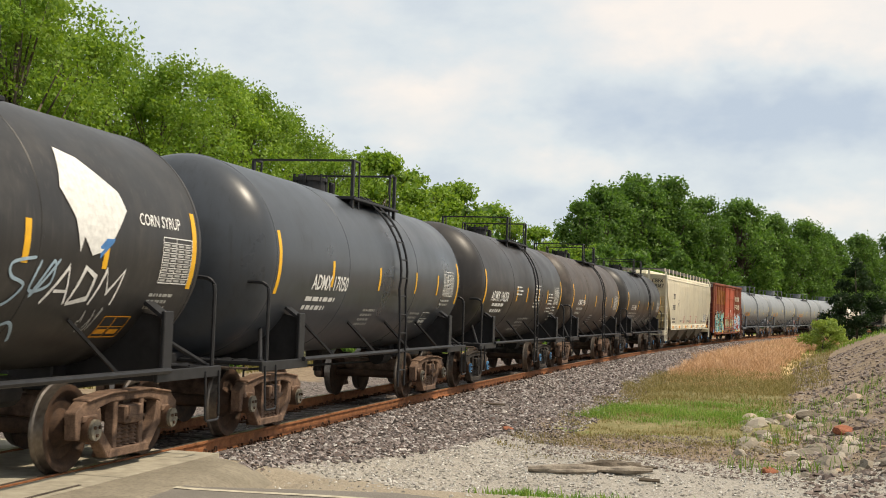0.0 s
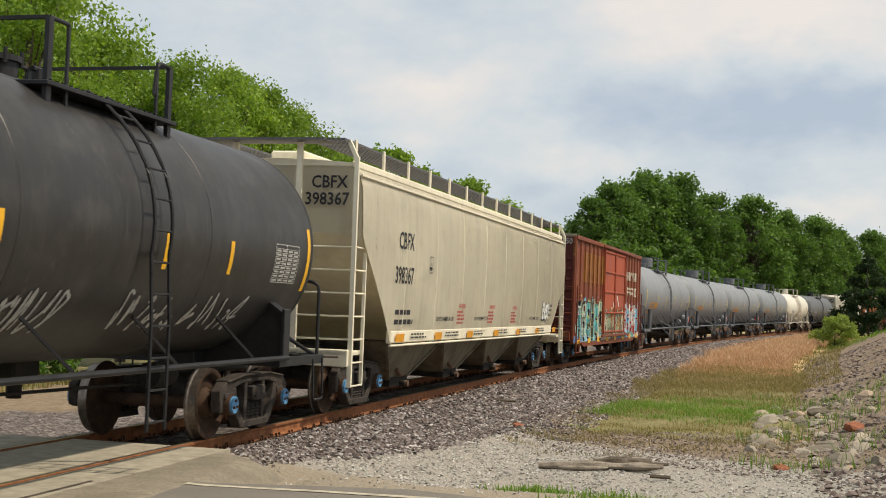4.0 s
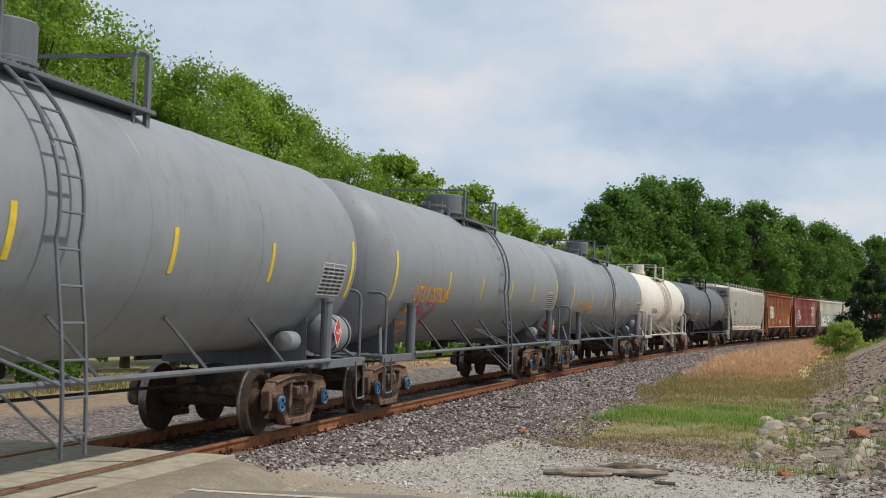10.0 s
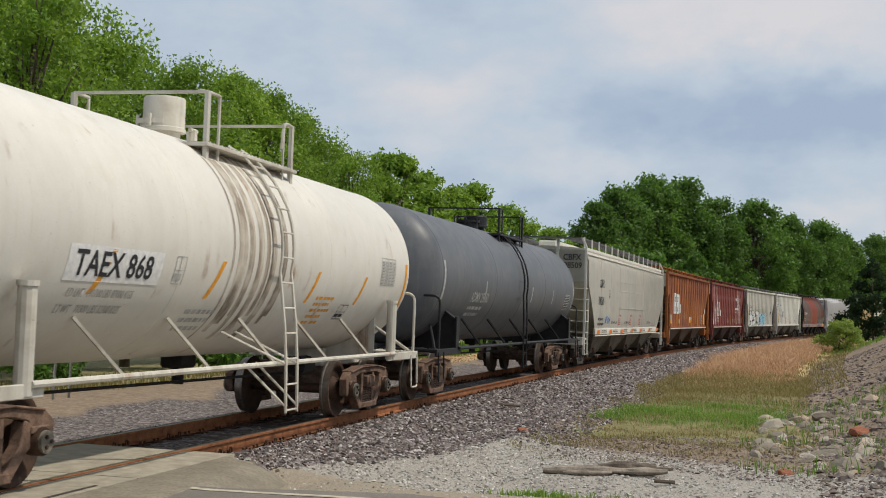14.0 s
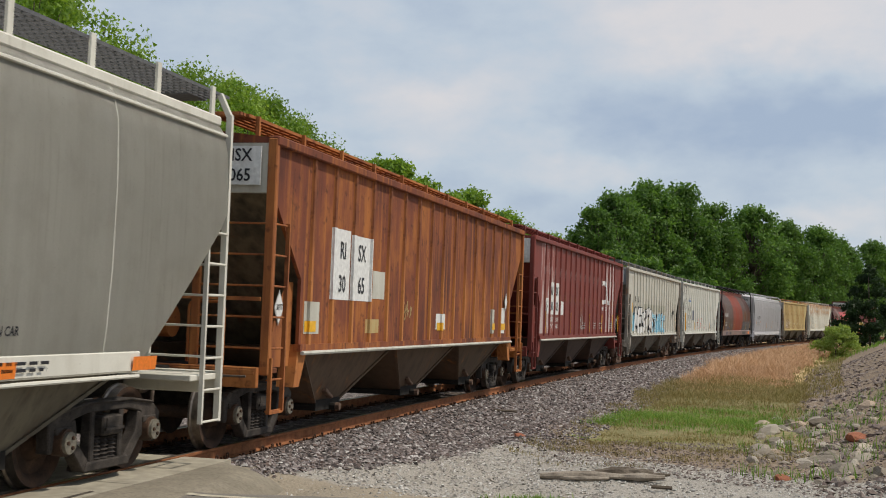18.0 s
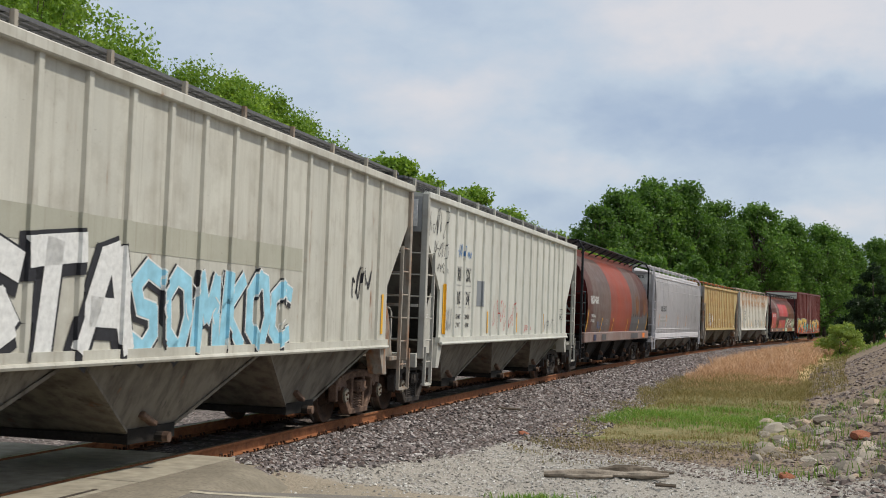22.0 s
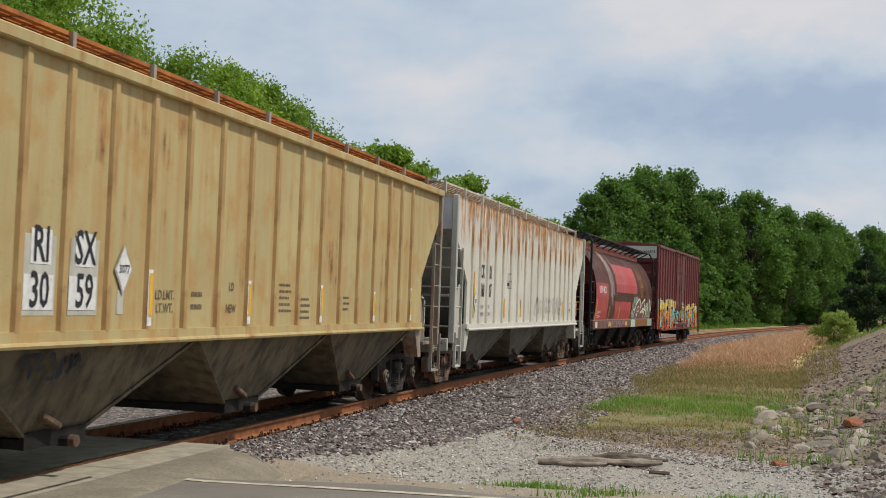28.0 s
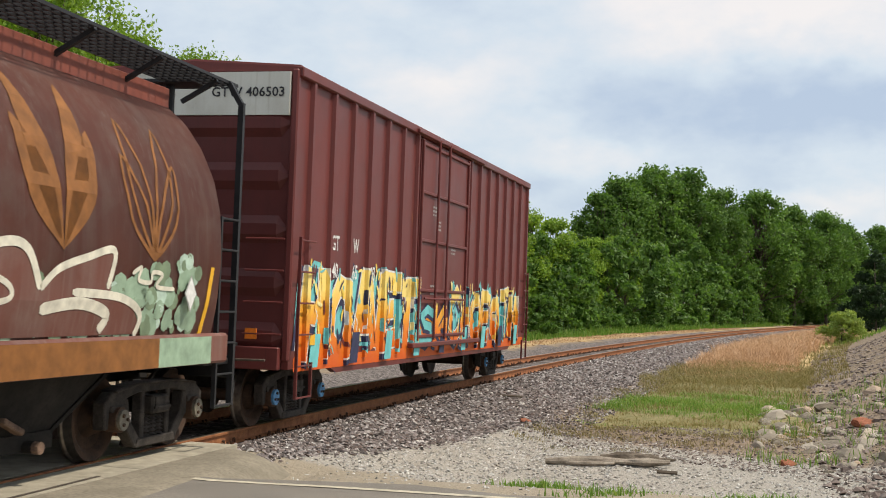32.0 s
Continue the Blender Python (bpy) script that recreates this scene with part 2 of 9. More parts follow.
def paint(name, c, rough=0.5, dirt=(0.09, 0.075, 0.06), dirty=0.45, rust=0.0, seed=0.0, streak=0.5, fade=0.25, bump=0.04, top_rust=0.0, scrape=None, bare=0.58):
    """Weathered paint on steel: faded areas, dirt running down, rust where it has broken through."""
    k = Nodes(name, rough)
    big = k.noise(0.7, 6, shift=(seed, seed * 2, 0))
    run_ = k.noise(1.0, 6, (5.5, 5.5, 0.35), shift=(seed * 3, 0, seed))
    fine = k.noise(45, 4)
    col = k.mix(k.ramp(big, (0.35, 0.0), (0.7, 1.0)), mul(c, 1 - fade * 0.6), mul(c, 1 + fade * 0.5))
    col = k.mix(k.math("MULTIPLY", k.ramp(run_, (0.44, 0.0), (0.72, 1.0)), streak * dirty), col, dirt)
    col = k.mix(k.math("MULTIPLY", k.ramp(k.noise(2.4, 8, shift=(0, seed, 3)), (0.5, 0.0), (0.75, 1.0)), dirty), col, dirt)
    thin = k.ramp(k.noise(1.0, 5, (17, 17, 0.4), shift=(seed * 2, 4, seed)), (0.56, 0.0), (0.70, 1.0))
    col = k.mix(k.math("MULTIPLY", k.math("MULTIPLY", thin, k.ramp(k.noise(0.9, 3, shift=(1, seed, 7)), (0.42, 0.0), (0.62, 1.0))), min(0.75, dirty * 1.3)), col, dirt)
    chips = k.ramp(k.noise(26, 3, shift=(seed, 1, 2)), (0.70, 0.0), (0.74, 1.0))
    col = k.mix(k.math("MULTIPLY", chips, 0.25 + 0.5 * min(rust, 1.0)), col, (0.085, 0.045, 0.03))
    if rust:
        spot = k.math("MULTIPLY", k.ramp(run_, (0.62 - 0.3 * rust, 0.0), (0.72 - 0.15 * rust, 1.0)),
                      k.ramp(k.noise(1.7, 8, shift=(seed, 0, seed)), (0.62 - 0.25 * rust, 0.0), (0.72 - 0.15 * rust, 1.0)))
        tone = k.mix(k.ramp(k.noise(9, 5), (0.35, 0.0), (0.65, 1.0)), (0.12, 0.045, 0.02), (0.38, 0.16, 0.05))
        col = k.mix(spot, col, tone)
    if top_rust:
        # rust that bleeds down from the roof edge in blotches and runs
        sep = k.t.nodes.new("ShaderNodeSeparateXYZ")
        k.t.links.new(k.tc.outputs["Object"], sep.inputs[0])
        height = k.ramp(k.math("DIVIDE", sep.outputs["Z"], 4.2), (0.50, 0.0), (0.97, 1.0))
        runs = k.math("ADD", k.math("MULTIPLY", k.noise(1.0, 7, (6.5, 6.5, 0.5), shift=(seed, 3, 0)), 0.55), k.math("MULTIPLY", k.noise(2.3, 7, (1, 1, 0.6), shift=(3, seed, 0)), 0.45))
        drip = k.ramp(k.math("ADD", runs, k.math("MULTIPLY", k.math("SUBTRACT", height, 0.62), 0.26)), (0.495, 0.0), (0.595, 1.0))
        tone = k.mix(k.ramp(k.noise(8, 6), (0.35, 0.0), (0.65, 1.0)), (0.27, 0.09, 0.02), (0.56, 0.26, 0.06))
        col = k.mix(k.math("MULTIPLY", drip, top_rust), col, tone)
    if scrape:
        worn = k.ramp(k.noise(1.0, 8, (4.0, 4.0, 0.5), 0.7, shift=(seed, 9, 1)), (bare, 0.0), (bare + 0.09, 0.8))
        col = k.mix(worn, col, scrape)
    col = k.mix(k.ramp(fine, (0.3, 0.0), (0.8, 0.14)), col, mul(c, 0.5))
    k.bump(k.noise(6, 4), bump, 0.02)
    return k.done(col, k.ramp(big, (0.2, max(0.05, rough - 0.12)), (0.8, min(1, rough + 0.15))))


def rust_sheet(name, dark, mid, light, seed=0.0, scale=0.65):
    """Bare weathered steel: mottled from maroon to orange, with bright runs and dark scale."""
    k = Nodes(name, 0.8)
    col = k.ramp(k.noise(1.1, 8, (1, 1, 0.5), 0.6, shift=(seed, 0, seed)), (0.34, dark), (0.50, mid), (0.67, light))
    runs = k.ramp(k.noise(1.0, 7, (7.5, 7.5, 0.28), shift=(seed, 5, 1)), (0.52, 0.0), (0.68, 0.75))
    col = k.mix(runs, col, mul(light, 1.08))
    col = k.mix(k.ramp(k.noise(1.0, 6, (13, 13, 0.5), shift=(2, seed, 1)), (0.58, 0.0), (0.72, 0.7)), col, mul(dark, 0.55))
    col = k.mix(k.ramp(k.noise(7, 8, shift=(0, seed, 2)), (0.58, 0.0), (0.70, scale)), col, mul(dark, 0.5))
    k.bump(k.noise(30, 5), 0.2, 0.01)
    return k.done(col)


def rusty(name, a, b, rough=0.8, scale=6.0, metal=0.0, bump=0.4):
    k = Nodes(name, rough, metal)
    col = k.mix(k.ramp(k.noise(scale, 8), (0.32, 0.0), (0.68, 1.0)), a, b)
    col = k.mix(k.ramp(k.noise(scale * 9, 4), (0.45, 0.0), (0.75, 0.6)), col, mul(a, 0.5))
    k.bump(k.noise(scale * 6, 5), bump, 0.01)
    return k.done(col)


def graded_spray(name, stops, z0, z1):
    """Spray paint that fades from one colour to the next with height."""
    k = Nodes(name, 0.5)
    sep = k.t.nodes.new("ShaderNodeSeparateXYZ")
    k.t.links.new(k.tc.outputs["Object"], sep.inputs[0])
    f = k.math("DIVIDE", k.math("SUBTRACT", sep.outputs["Z"], z0), z1 - z0)
    f = k.math("ADD", f, k.math("MULTIPLY", k.math("SUBTRACT", k.noise(2.5, 4), 0.5), 0.35))
    return k.done(k.ramp(f, *stops))


def plain(name, c, rough=0.6, metal=0.0, var=0.25, scale=8.0):
    k = Nodes(name, rough, metal)
    return k.done(k.mix(k.ramp(k.noise(scale, 6), (0.3, 0.0), (0.7, 1.0)), mul(c, 1 - var), mul(c, 1 + var * 0.4)))


def stone_material(name, tones, rough=0.9, scale=30.0):
    """Loose stones: each one takes a tone of its own."""
    k = Nodes(name, rough)
    stops = [(i / (len(tones) - 1), t) for i, t in enumerate(tones)]
    col = k.ramp(k.island(), *stops)
    col = k.mix(k.ramp(k.noise(scale, 4), (0.35, 0.0), (0.7, 0.5)), col, mul(tones[0], 0.7))
    k.bump(k.noise(scale * 2, 4), 0.4, 0.01)
    return k.done(col)


def leaf_material(name, a, b, c, through_tint=(1.5, 1.45, 0.8), through_share=0.42):
    k = Nodes(name, 0.55)
    col = k.ramp(k.island(), (0.0, a), (0.5, b), (1.0, c))
    col = k.mix(k.ramp(k.noise(0.25, 3), (0.35, 0.0), (0.7, 0.55)), col, mul(b, 0.62))
    col = k.mix(k.math("MULTIPLY", k.random(), 0.5), col, mul(a, 0.85))
    k.set(k.b.inputs["Base Color"], col)
    tr = k.t.nodes.new("ShaderNodeBsdfTranslucent")
    k.set(tr.inputs["Color"], k.mix(1.0, col, through_tint, "MULTIPLY"))
    add = k.t.nodes.new("ShaderNodeMixShader")
    add.inputs[0].default_value = through_share
    k.t.links.new(k.b.outputs[0], add.inputs[1])
    k.t.links.new(tr.outputs[0], add.inputs[2])
    k.t.links.new(add.outputs[0], k.t.nodes["Material Output"].inputs[0])
    return k.m


def ground_material():
    """Gravel, limestone chips, soil and turf, by the weights that the sheet carries."""
    k = Nodes("ground", 0.95)
    fine, mid = k.noise(38, 6), k.noise(5, 6)
    vor = k.t.nodes.new("ShaderNodeTexVoronoi")
    vor.inputs["Scale"].default_value = 16
    k.t.links.new(k.tc.outputs["Object"], vor.inputs["Vector"])
    cell = k.t.nodes.new("ShaderNodeSeparateColor")
    k.t.links.new(vor.outputs["Color"], cell.inputs[0])
    soil = k.mix(k.ramp(mid, (0.3, 0.0), (0.7, 1.0)), (0.17, 0.125, 0.085), (0.30, 0.23, 0.165))
    ballast = k.ramp(cell.outputs[0], (0.0, (0.045, 0.038, 0.036)), (0.6, (0.135, 0.112, 0.104)), (1.0, (0.29, 0.25, 0.235)))
    lime = k.mix(k.ramp(fine, (0.35, 0.0), (0.65, 1.0)), (0.21, 0.19, 0.16), (0.42, 0.39, 0.345))
    sand = k.mix(k.ramp(k.noise(90, 4), (0.35, 0.0), (0.65, 1.0)), (0.20, 0.165, 0.12), (0.38, 0.325, 0.25))
    turf = k.mix(k.ramp(mid, (0.35, 0.0), (0.65, 1.0)), (0.15, 0.15, 0.055), (0.28, 0.23, 0.12))
    straw = k.mix(k.ramp(mid, (0.35, 0.0), (0.65, 1.0)), (0.36, 0.25, 0.12), (0.50, 0.37, 0.19))

    def weight(name):
        w = k.math("ADD", k.attr(name), k.math("MULTIPLY", k.math("SUBTRACT", mid, 0.5), 0.9))
        return k.ramp(w, (0.35, 0.0), (0.65, 1.0))

    col = k.mix(weight("w_turf"), soil, turf)
    col = k.mix(weight("w_straw"), col, straw)
    col = k.mix(weight("w_ballast"), col, ballast)
    col = k.mix(weight("w_lime"), col, lime)
    col = k.mix(weight("w_sand"), col, sand)
    k.bump(k.math("ADD", fine, vor.outputs["Distance"]), 0.5, 0.03)
    return k.done(col)


def asphalt_material():
    k = Nodes("worn_asphalt", 0.9)
    col = k.mix(k.ramp(k.noise(1.2, 6), (0.3, 0.0), (0.7, 1.0)), (0.15, 0.135, 0.115), (0.215, 0.192, 0.165))
    col = k.mix(k.ramp(k.noise(120, 3), (0.4, 0.0), (0.7, 0.6)), col, (0.12, 0.11, 0.10))
    col = k.mix(k.ramp(k.noise(260, 2, shift=(2, 0, 0)), (0.6, 0.0), (0.75, 0.7)), col, (0.5, 0.47, 0.43))
    k.bump(k.noise(150, 3), 0.3, 0.01)
    return k.done(col)


M_GROUND = ground_material()
M_ASPHALT = asphalt_material()
M_CONCRETE = plain("crossing_concrete", (0.36, 0.325, 0.255), 0.9, 0, 0.3, 5)
M_APRON = rusty("dusty_asphalt", (0.19, 0.165, 0.125), (0.27, 0.235, 0.18), 0.92, 2.5, 0.0, 0.25)
M_LINE = plain("road_line_paint", (0.50, 0.45, 0.35), 0.85, 0, 0.45, 7)
M_RAIL = rusty("rail_rust", (0.20, 0.072, 0.030), (0.37, 0.155, 0.065), 0.8, 7)
M_HEAD = plain("rail_head", (0.34, 0.27, 0.22), 0.35, 0.8, 0.35, 12)
M_TIE = rusty("old_tie", (0.055, 0.044, 0.036), (0.125, 0.10, 0.08), 0.9, 5)
M_SPIKE = rusty("spike_rust", (0.06, 0.032, 0.02), (0.12, 0.06, 0.035), 0.85, 20)
M_BALLAST = stone_material("ballast_stone", [(0.04, 0.034, 0.032), (0.115, 0.097, 0.092), (0.205, 0.172, 0.163), (0.17, 0.12, 0.102), (0.29, 0.25, 0.24), (0.37, 0.325, 0.31), (0.60, 0.57, 0.54)])
M_LIME = stone_material("limestone_chip", [(0.20, 0.185, 0.165), (0.39, 0.37, 0.34), (0.66, 0.64, 0.60), (0.33, 0.285, 0.245)])
M_RUBBLE = stone_material("rubble", [(0.12, 0.09, 0.078), (0.22, 0.175, 0.155), (0.36, 0.31, 0.275)], 0.9, 20)
M_BARK = rusty("bark", (0.07, 0.055, 0.04), (0.16, 0.13, 0.10), 0.95, 4)
M_WOOD = rusty("weathered_wood", (0.17, 0.14, 0.11), (0.36, 0.31, 0.25), 0.9, 5)
M_LEAF = leaf_material("leaf_bright", (0.10, 0.195, 0.026), (0.205, 0.34, 0.047), (0.34, 0.47, 0.095))
M_LEAF_DEEP = leaf_material("leaf_deep", (0.06, 0.125, 0.028), (0.12, 0.225, 0.048), (0.20, 0.315, 0.08), (1.25, 1.4, 0.75))
M_LEAF_DARK = leaf_material("leaf_conifer", (0.012, 0.03, 0.010), (0.02, 0.045, 0.016), (0.032, 0.06, 0.022))
M_LEAF_LIME = leaf_material("leaf_lime", (0.17, 0.26, 0.055), (0.28, 0.37, 0.09), (0.40, 0.48, 0.16))
M_GRASS = leaf_material("grass_green", (0.09, 0.19, 0.03), (0.16, 0.32, 0.05), (0.33, 0.40, 0.12), (1.3, 1.25, 0.8))
M_STRAW = leaf_material("grass_straw", (0.44, 0.27, 0.15), (0.60, 0.40, 0.245), (0.72, 0.52, 0.36), (1.1, 0.98, 0.85), 0.3)
M_WEED = leaf_material("grass_olive", (0.15, 0.16, 0.05), (0.27, 0.22, 0.09), (0.42, 0.31, 0.16), (1.2, 1.1, 0.8), 0.35)

# ---- ground, road and track ----
ROAD_A, ROAD_DIR = Vector((-3.3, 12.85, 0)), Vector((math.cos(radians(-20)), math.sin(radians(-20)), 0))
ROAD_N = Vector((-ROAD_DIR.y, ROAD_DIR.x, 0))


def nearest(x, y):
    """Arc length and offset to the right of the line for arrays of points."""
    s, u = np.empty_like(x), np.empty_like(x)
    for i in range(0, len(x), 4000):
        dx, dy = x[i:i + 4000, None] - LX[None, ::2], y[i:i + 4000, None] - LY[None, ::2]
        j = np.argmin(dx * dx + dy * dy, axis=1)
        r = np.arange(len(j))
        th = LTH[::2][j]
        s[i:i + 4000] = LS[::2][j] + dx[r, j] * np.sin(th) + dy[r, j] * np.cos(th)
        u[i:i + 4000] = dx[r, j] * np.cos(th) - dy[r, j] * np.sin(th)
    return s, u


def smooth(a, b, v):
    t = np.clip((v - a) / (b - a), 0, 1)
    return t * t * (3 - 2 * t)


def wob(x, y, f, p=0.0):
    return (np.sin(x * f + 1.3 * p) * np.cos(y * f * 1.17 - p) + 0.5 * np.sin(x * f * 2.3 + y * f * 1.9 + p)) / 1.5


def ground_height(x, y, s=None, u=None):
    if s is None:
        s, u = nearest(x, y)
    a = np.abs(u)
    z = -0.20 - u * CANT * (a < 3) * 1.0
    z = z - 0.50 * smooth(1.5, 4.2, a) + 0.045 * smooth(0.8, 1.0, u) * (1 - smooth(1.5, 2.2, u))
    field = -0.70 + 0.07 * wob(x, y, 0.5) + 0.03 * wob(x, y, 1.7, 2)
    z = np.where(a > 4.2, field, z)
    z = z + smooth(4.0, 6.0, a) * (a <= 4.2) * 0.0
    bank = smooth(8.2, 13.5, u) * (1.45 + 0.12 * wob(x, y, 0.9, 1)) * smooth(14, 20, s)
    z = z + bank * (1 - smooth(16, 40, u) * 0.35)
    mound = np.exp(-((u - 5.6) / 2.4) ** 2) * smooth(38, 60, s) * (1 - smooth(120, 150, s)) * 0.35
    z = z + mound
    far_side = smooth(4.0, 9.0, -u) * 0.35
    z = z + far_side
    r = (x - ROAD_A.x) * ROAD_N.x + (y - ROAD_A.y) * ROAD_N.y
    w = 1 - smooth(0.4, 5.0, r)
    w = np.where(r < -9.5, 1 - smooth(-9.5, -16, r) * 0.8, w)
    road = -0.09 - 0.03 * np.clip(u - 3, 0, 6) / 3 - 0.06
    return z * (1 - w) + np.where((a < 3) & (r < 2.2), -0.30, road) * w


def lime_edge(u):
    """How far the spread of limestone chips reaches from the road."""
    return np.interp(u, (1.6, 2.0, 2.12, 2.47, 2.8, 3.05, 3.2, 3.63, 4.3, 4.9, 9.0), (2.0, 3.2, 4.5, 6.0, 8.1, 9.2, 10.8, 11.7, 10.8, 10.4, 8.0))


def graded(lo, hi, fine_lo, fine_hi, step, grow=1.16):
    v = list(np.arange(fine_lo, fine_hi + step / 2, step))
    d = step
    while v[-1] < hi:
        d *= grow
        v.append(v[-1] + d)
    d = step
    while v[0] > lo:
        d *= grow
        v.insert(0, v[0] - d)
    return np.array(v)


def build_ground():
    gx, gy = graded(-2500, 2500, -14, 34, 0.3), graded(-2500, 3500, 2, 90, 0.35)
    X, Y = np.meshgrid(gx, gy)
    x, y = X.ravel(), Y.ravel()
    s, u = nearest(x, y)
    z = ground_height(x, y, s, u)
    nx, ny = len(gx), len(gy)
    i = np.arange(nx * ny).reshape(ny, nx)
    faces = np.stack([i[:-1, :-1], i[:-1, 1:], i[1:, 1:], i[1:, :-1]], -1).reshape(-1, 4)
    me = fast_mesh("ground", np.stack([x, y, z], 1), faces, M_GROUND, True)
    r = (x - ROAD_A.x) * ROAD_N.x + (y - ROAD_A.y) * ROAD_N.y
    a = np.abs(u)
    wb = wob(x, y, 0.8)
    ballast = np.where(u > 0, 1 - smooth(3.0, 4.2, a + 0.4 * wb), 1 - smooth(6.4, 8.0, a + 0.6 * wb))
    lime = (1 - smooth(-0.6, 0.7, r - lime_edge(u) + 0.6 * wb)) * smooth(1.3, 1.9, u + 0.2 * wb)
    lime = np.maximum(lime, 1 - smooth(0.6, 2.4, r + 0.5 * wb))
    sand = 1 - smooth(2.4, 4.4, r + 0.7 * wb)
    turf = smooth(3.4, 4.4, u + 0.4 * wb) * smooth(20, 27, s + 2 * wb) * (1 - smooth(44, 52, s + 3 * wb)) * (1 - smooth(7.8, 9.0, u))
    straw = smooth(3.6, 4.5, u + 0.4 * wb) * smooth(42, 50, s + 3 * wb) * (1 - smooth(7.8, 9.2, u))
    straw = np.maximum(straw, 0.7 * smooth(7.0, 8.2, -u) * (1 - smooth(10.0, 11.5, -u)) * smooth(45, 65, s))
    turf = np.maximum(turf, smooth(10.0, 11.5, -u))
    turf = np.maximum(turf, smooth(95, 130, s) * smooth(4, 6, u))
    for name, w in (("w_ballast", ballast), ("w_lime", lime), ("w_turf", turf), ("w_straw", straw), ("w_sand", sand)):
        at = me.attributes.new(name, "FLOAT", "POINT")
        at.data.foreach_set("value", w.astype(np.float32))
    return tagged(new("ground", me), "gravel, limestone chips, dry grass and soil beside the railway", "ground", kind="structure")


build_ground()


def build_road():
    """Asphalt that meets the crossing, with a worn pale edge line."""
    road = thing("road", "worn grey asphalt road with a faded edge line, meeting the crossing", "road", kind="structure")
    bm = BM()
    rows = []
    for i in range(61):
        d = -30 + i * 1.0
        row = []
        for j in range(15):
            w = 0.30 - j * 0.7 - 0.22 * (j == 0) * math.sin(d * 1.7) * math.sin(d * 0.6)
            p = ROAD_A + ROAD_DIR * d + ROAD_N * w
            u = nearest(np.array([p.x]), np.array([p.y]))[1][0]
            z = -0.09 - 0.03 * min(max(u - 3, 0), 6) / 3 - 0.03
            z = z + (0.085 - u * CANT) * (1 - float(smooth(1.7, 3.6, abs(u)))) if abs(u) < 3.6 else z
            row.append((bm.verts.new((p.x, p.y, z)), u))
        rows.append(row)
    for a, b in zip(rows, rows[1:]):
        for j in range(14):
            if all(abs(q[1]) < 2.0 for q in (a[j], a[j + 1], b[j], b[j + 1])):
                continue
            bm.faces.new((a[j][0], b[j][0], b[j + 1][0], a[j + 1][0]))
    bmesh.ops.recalc_face_normals(bm, faces=bm.faces)
    part("asphalt", bm, M_ASPHALT, road, smooth=True)
    bm = BM()
    prev = None
    for i in range(41):
        d = -0.10 + i * 0.6
        p = ROAD_A + ROAD_DIR * d
        u = nearest(np.array([p.x]), np.array([p.y]))[1][0]
        z = -0.09 - 0.03 * min(max(u - 3, 0), 6) / 3 - 0.03 + 0.006
        z = z + (0.085 - u * CANT) * (1 - float(smooth(1.7, 3.6, abs(u)))) if abs(u) < 3.6 else z
        q = [bm.verts.new(p + ROAD_N * k + Vector((0, 0, z))) for k in (-0.055, 0.055)]
        if prev:
            bm.faces.new((prev[0], q[0], q[1], prev[1]))
        prev = q
    part("edge_line", bm, M_LINE, road, "faded cream edge line")
    # concrete crossing panels: between the rails and on either side
    for u0, u1 in ((0.83, 1.45), (-0.66, 0.66), (-1.75, -0.86)):
        for k in range(4):
            s0 = 4.48 + k * 2.45
            bm = BM()
            sec = []
            for s in (s0, s0 + 2.43):
                sec.append([canted(s, u0, -0.30), canted(s, u0, -0.012), canted(s, u1, -0.012 - 0.03 * (abs(u1) > 1.9)), canted(s, u1, -0.30)])
            loft(bm, sec)
            part("crossing_panel", bm, M_CONCRETE, road, "worn pale concrete crossing panel")
    bm = BM()
    loft(bm, [[canted(q, 1.335, -0.008), canted(q, 1.335, -0.004), canted(q, 1.375, -0.004), canted(q, 1.375, -0.008)] for q in (8.6, 9.6, 11.15)])
    part("panel_gap", bm, M_TIE, road, "dark gap filled with dirt between crossing panels")
    # the tongue of old asphalt that fans out beside the crossing
    bm = BM()
    grid = []
    for i in range(49):
        row = []
        for j in range(21):
            f, g = i / 48, j / 20
            ss, uu = 3.4 + 12.4 * f, 1.455 + 1.7 * g
            d = (max(ss - 11.5, 0) / 3.7) ** 2.5 + (max(uu - 0.9, 0) / 1.78) ** 2.5
            d = d ** 0.4 + 0.02 * math.sin(16 * f + 7 * g)
            z = -0.016 - CANT * uu - 0.02 * g + 0.008 * math.sin(5 * uu + ss) * g - 0.40 * float(smooth(0.70, 1.12, np.array(d)))
            row.append(bm.verts.new(beside(ss, uu, z)))
        grid.append(row)
    for p, q in zip(grid, grid[1:]):
        for j in range(20):
            bm.faces.new((p[j], q[j], q[j + 1], p[j + 1]))
    bmesh.ops.recalc_face_normals(bm, faces=bm.faces)
    part("asphalt_apron", bm, M_APRON, road, "rounded apron of old asphalt", smooth=True)


build_road()

RAIL_PROFILE = [(-0.07, -0.172), (0.07, -0.172), (0.07, -0.160), (0.012, -0.140), (0.010, -0.045), (0.036, -0.035), (0.037, -0.006),
                (0.030, 0.0), (-0.030, 0.0), (-0.037, -0.006), (-0.036, -0.035), (-0.010, -0.045), (-0.012, -0.140), (-0.07, -0.160)]


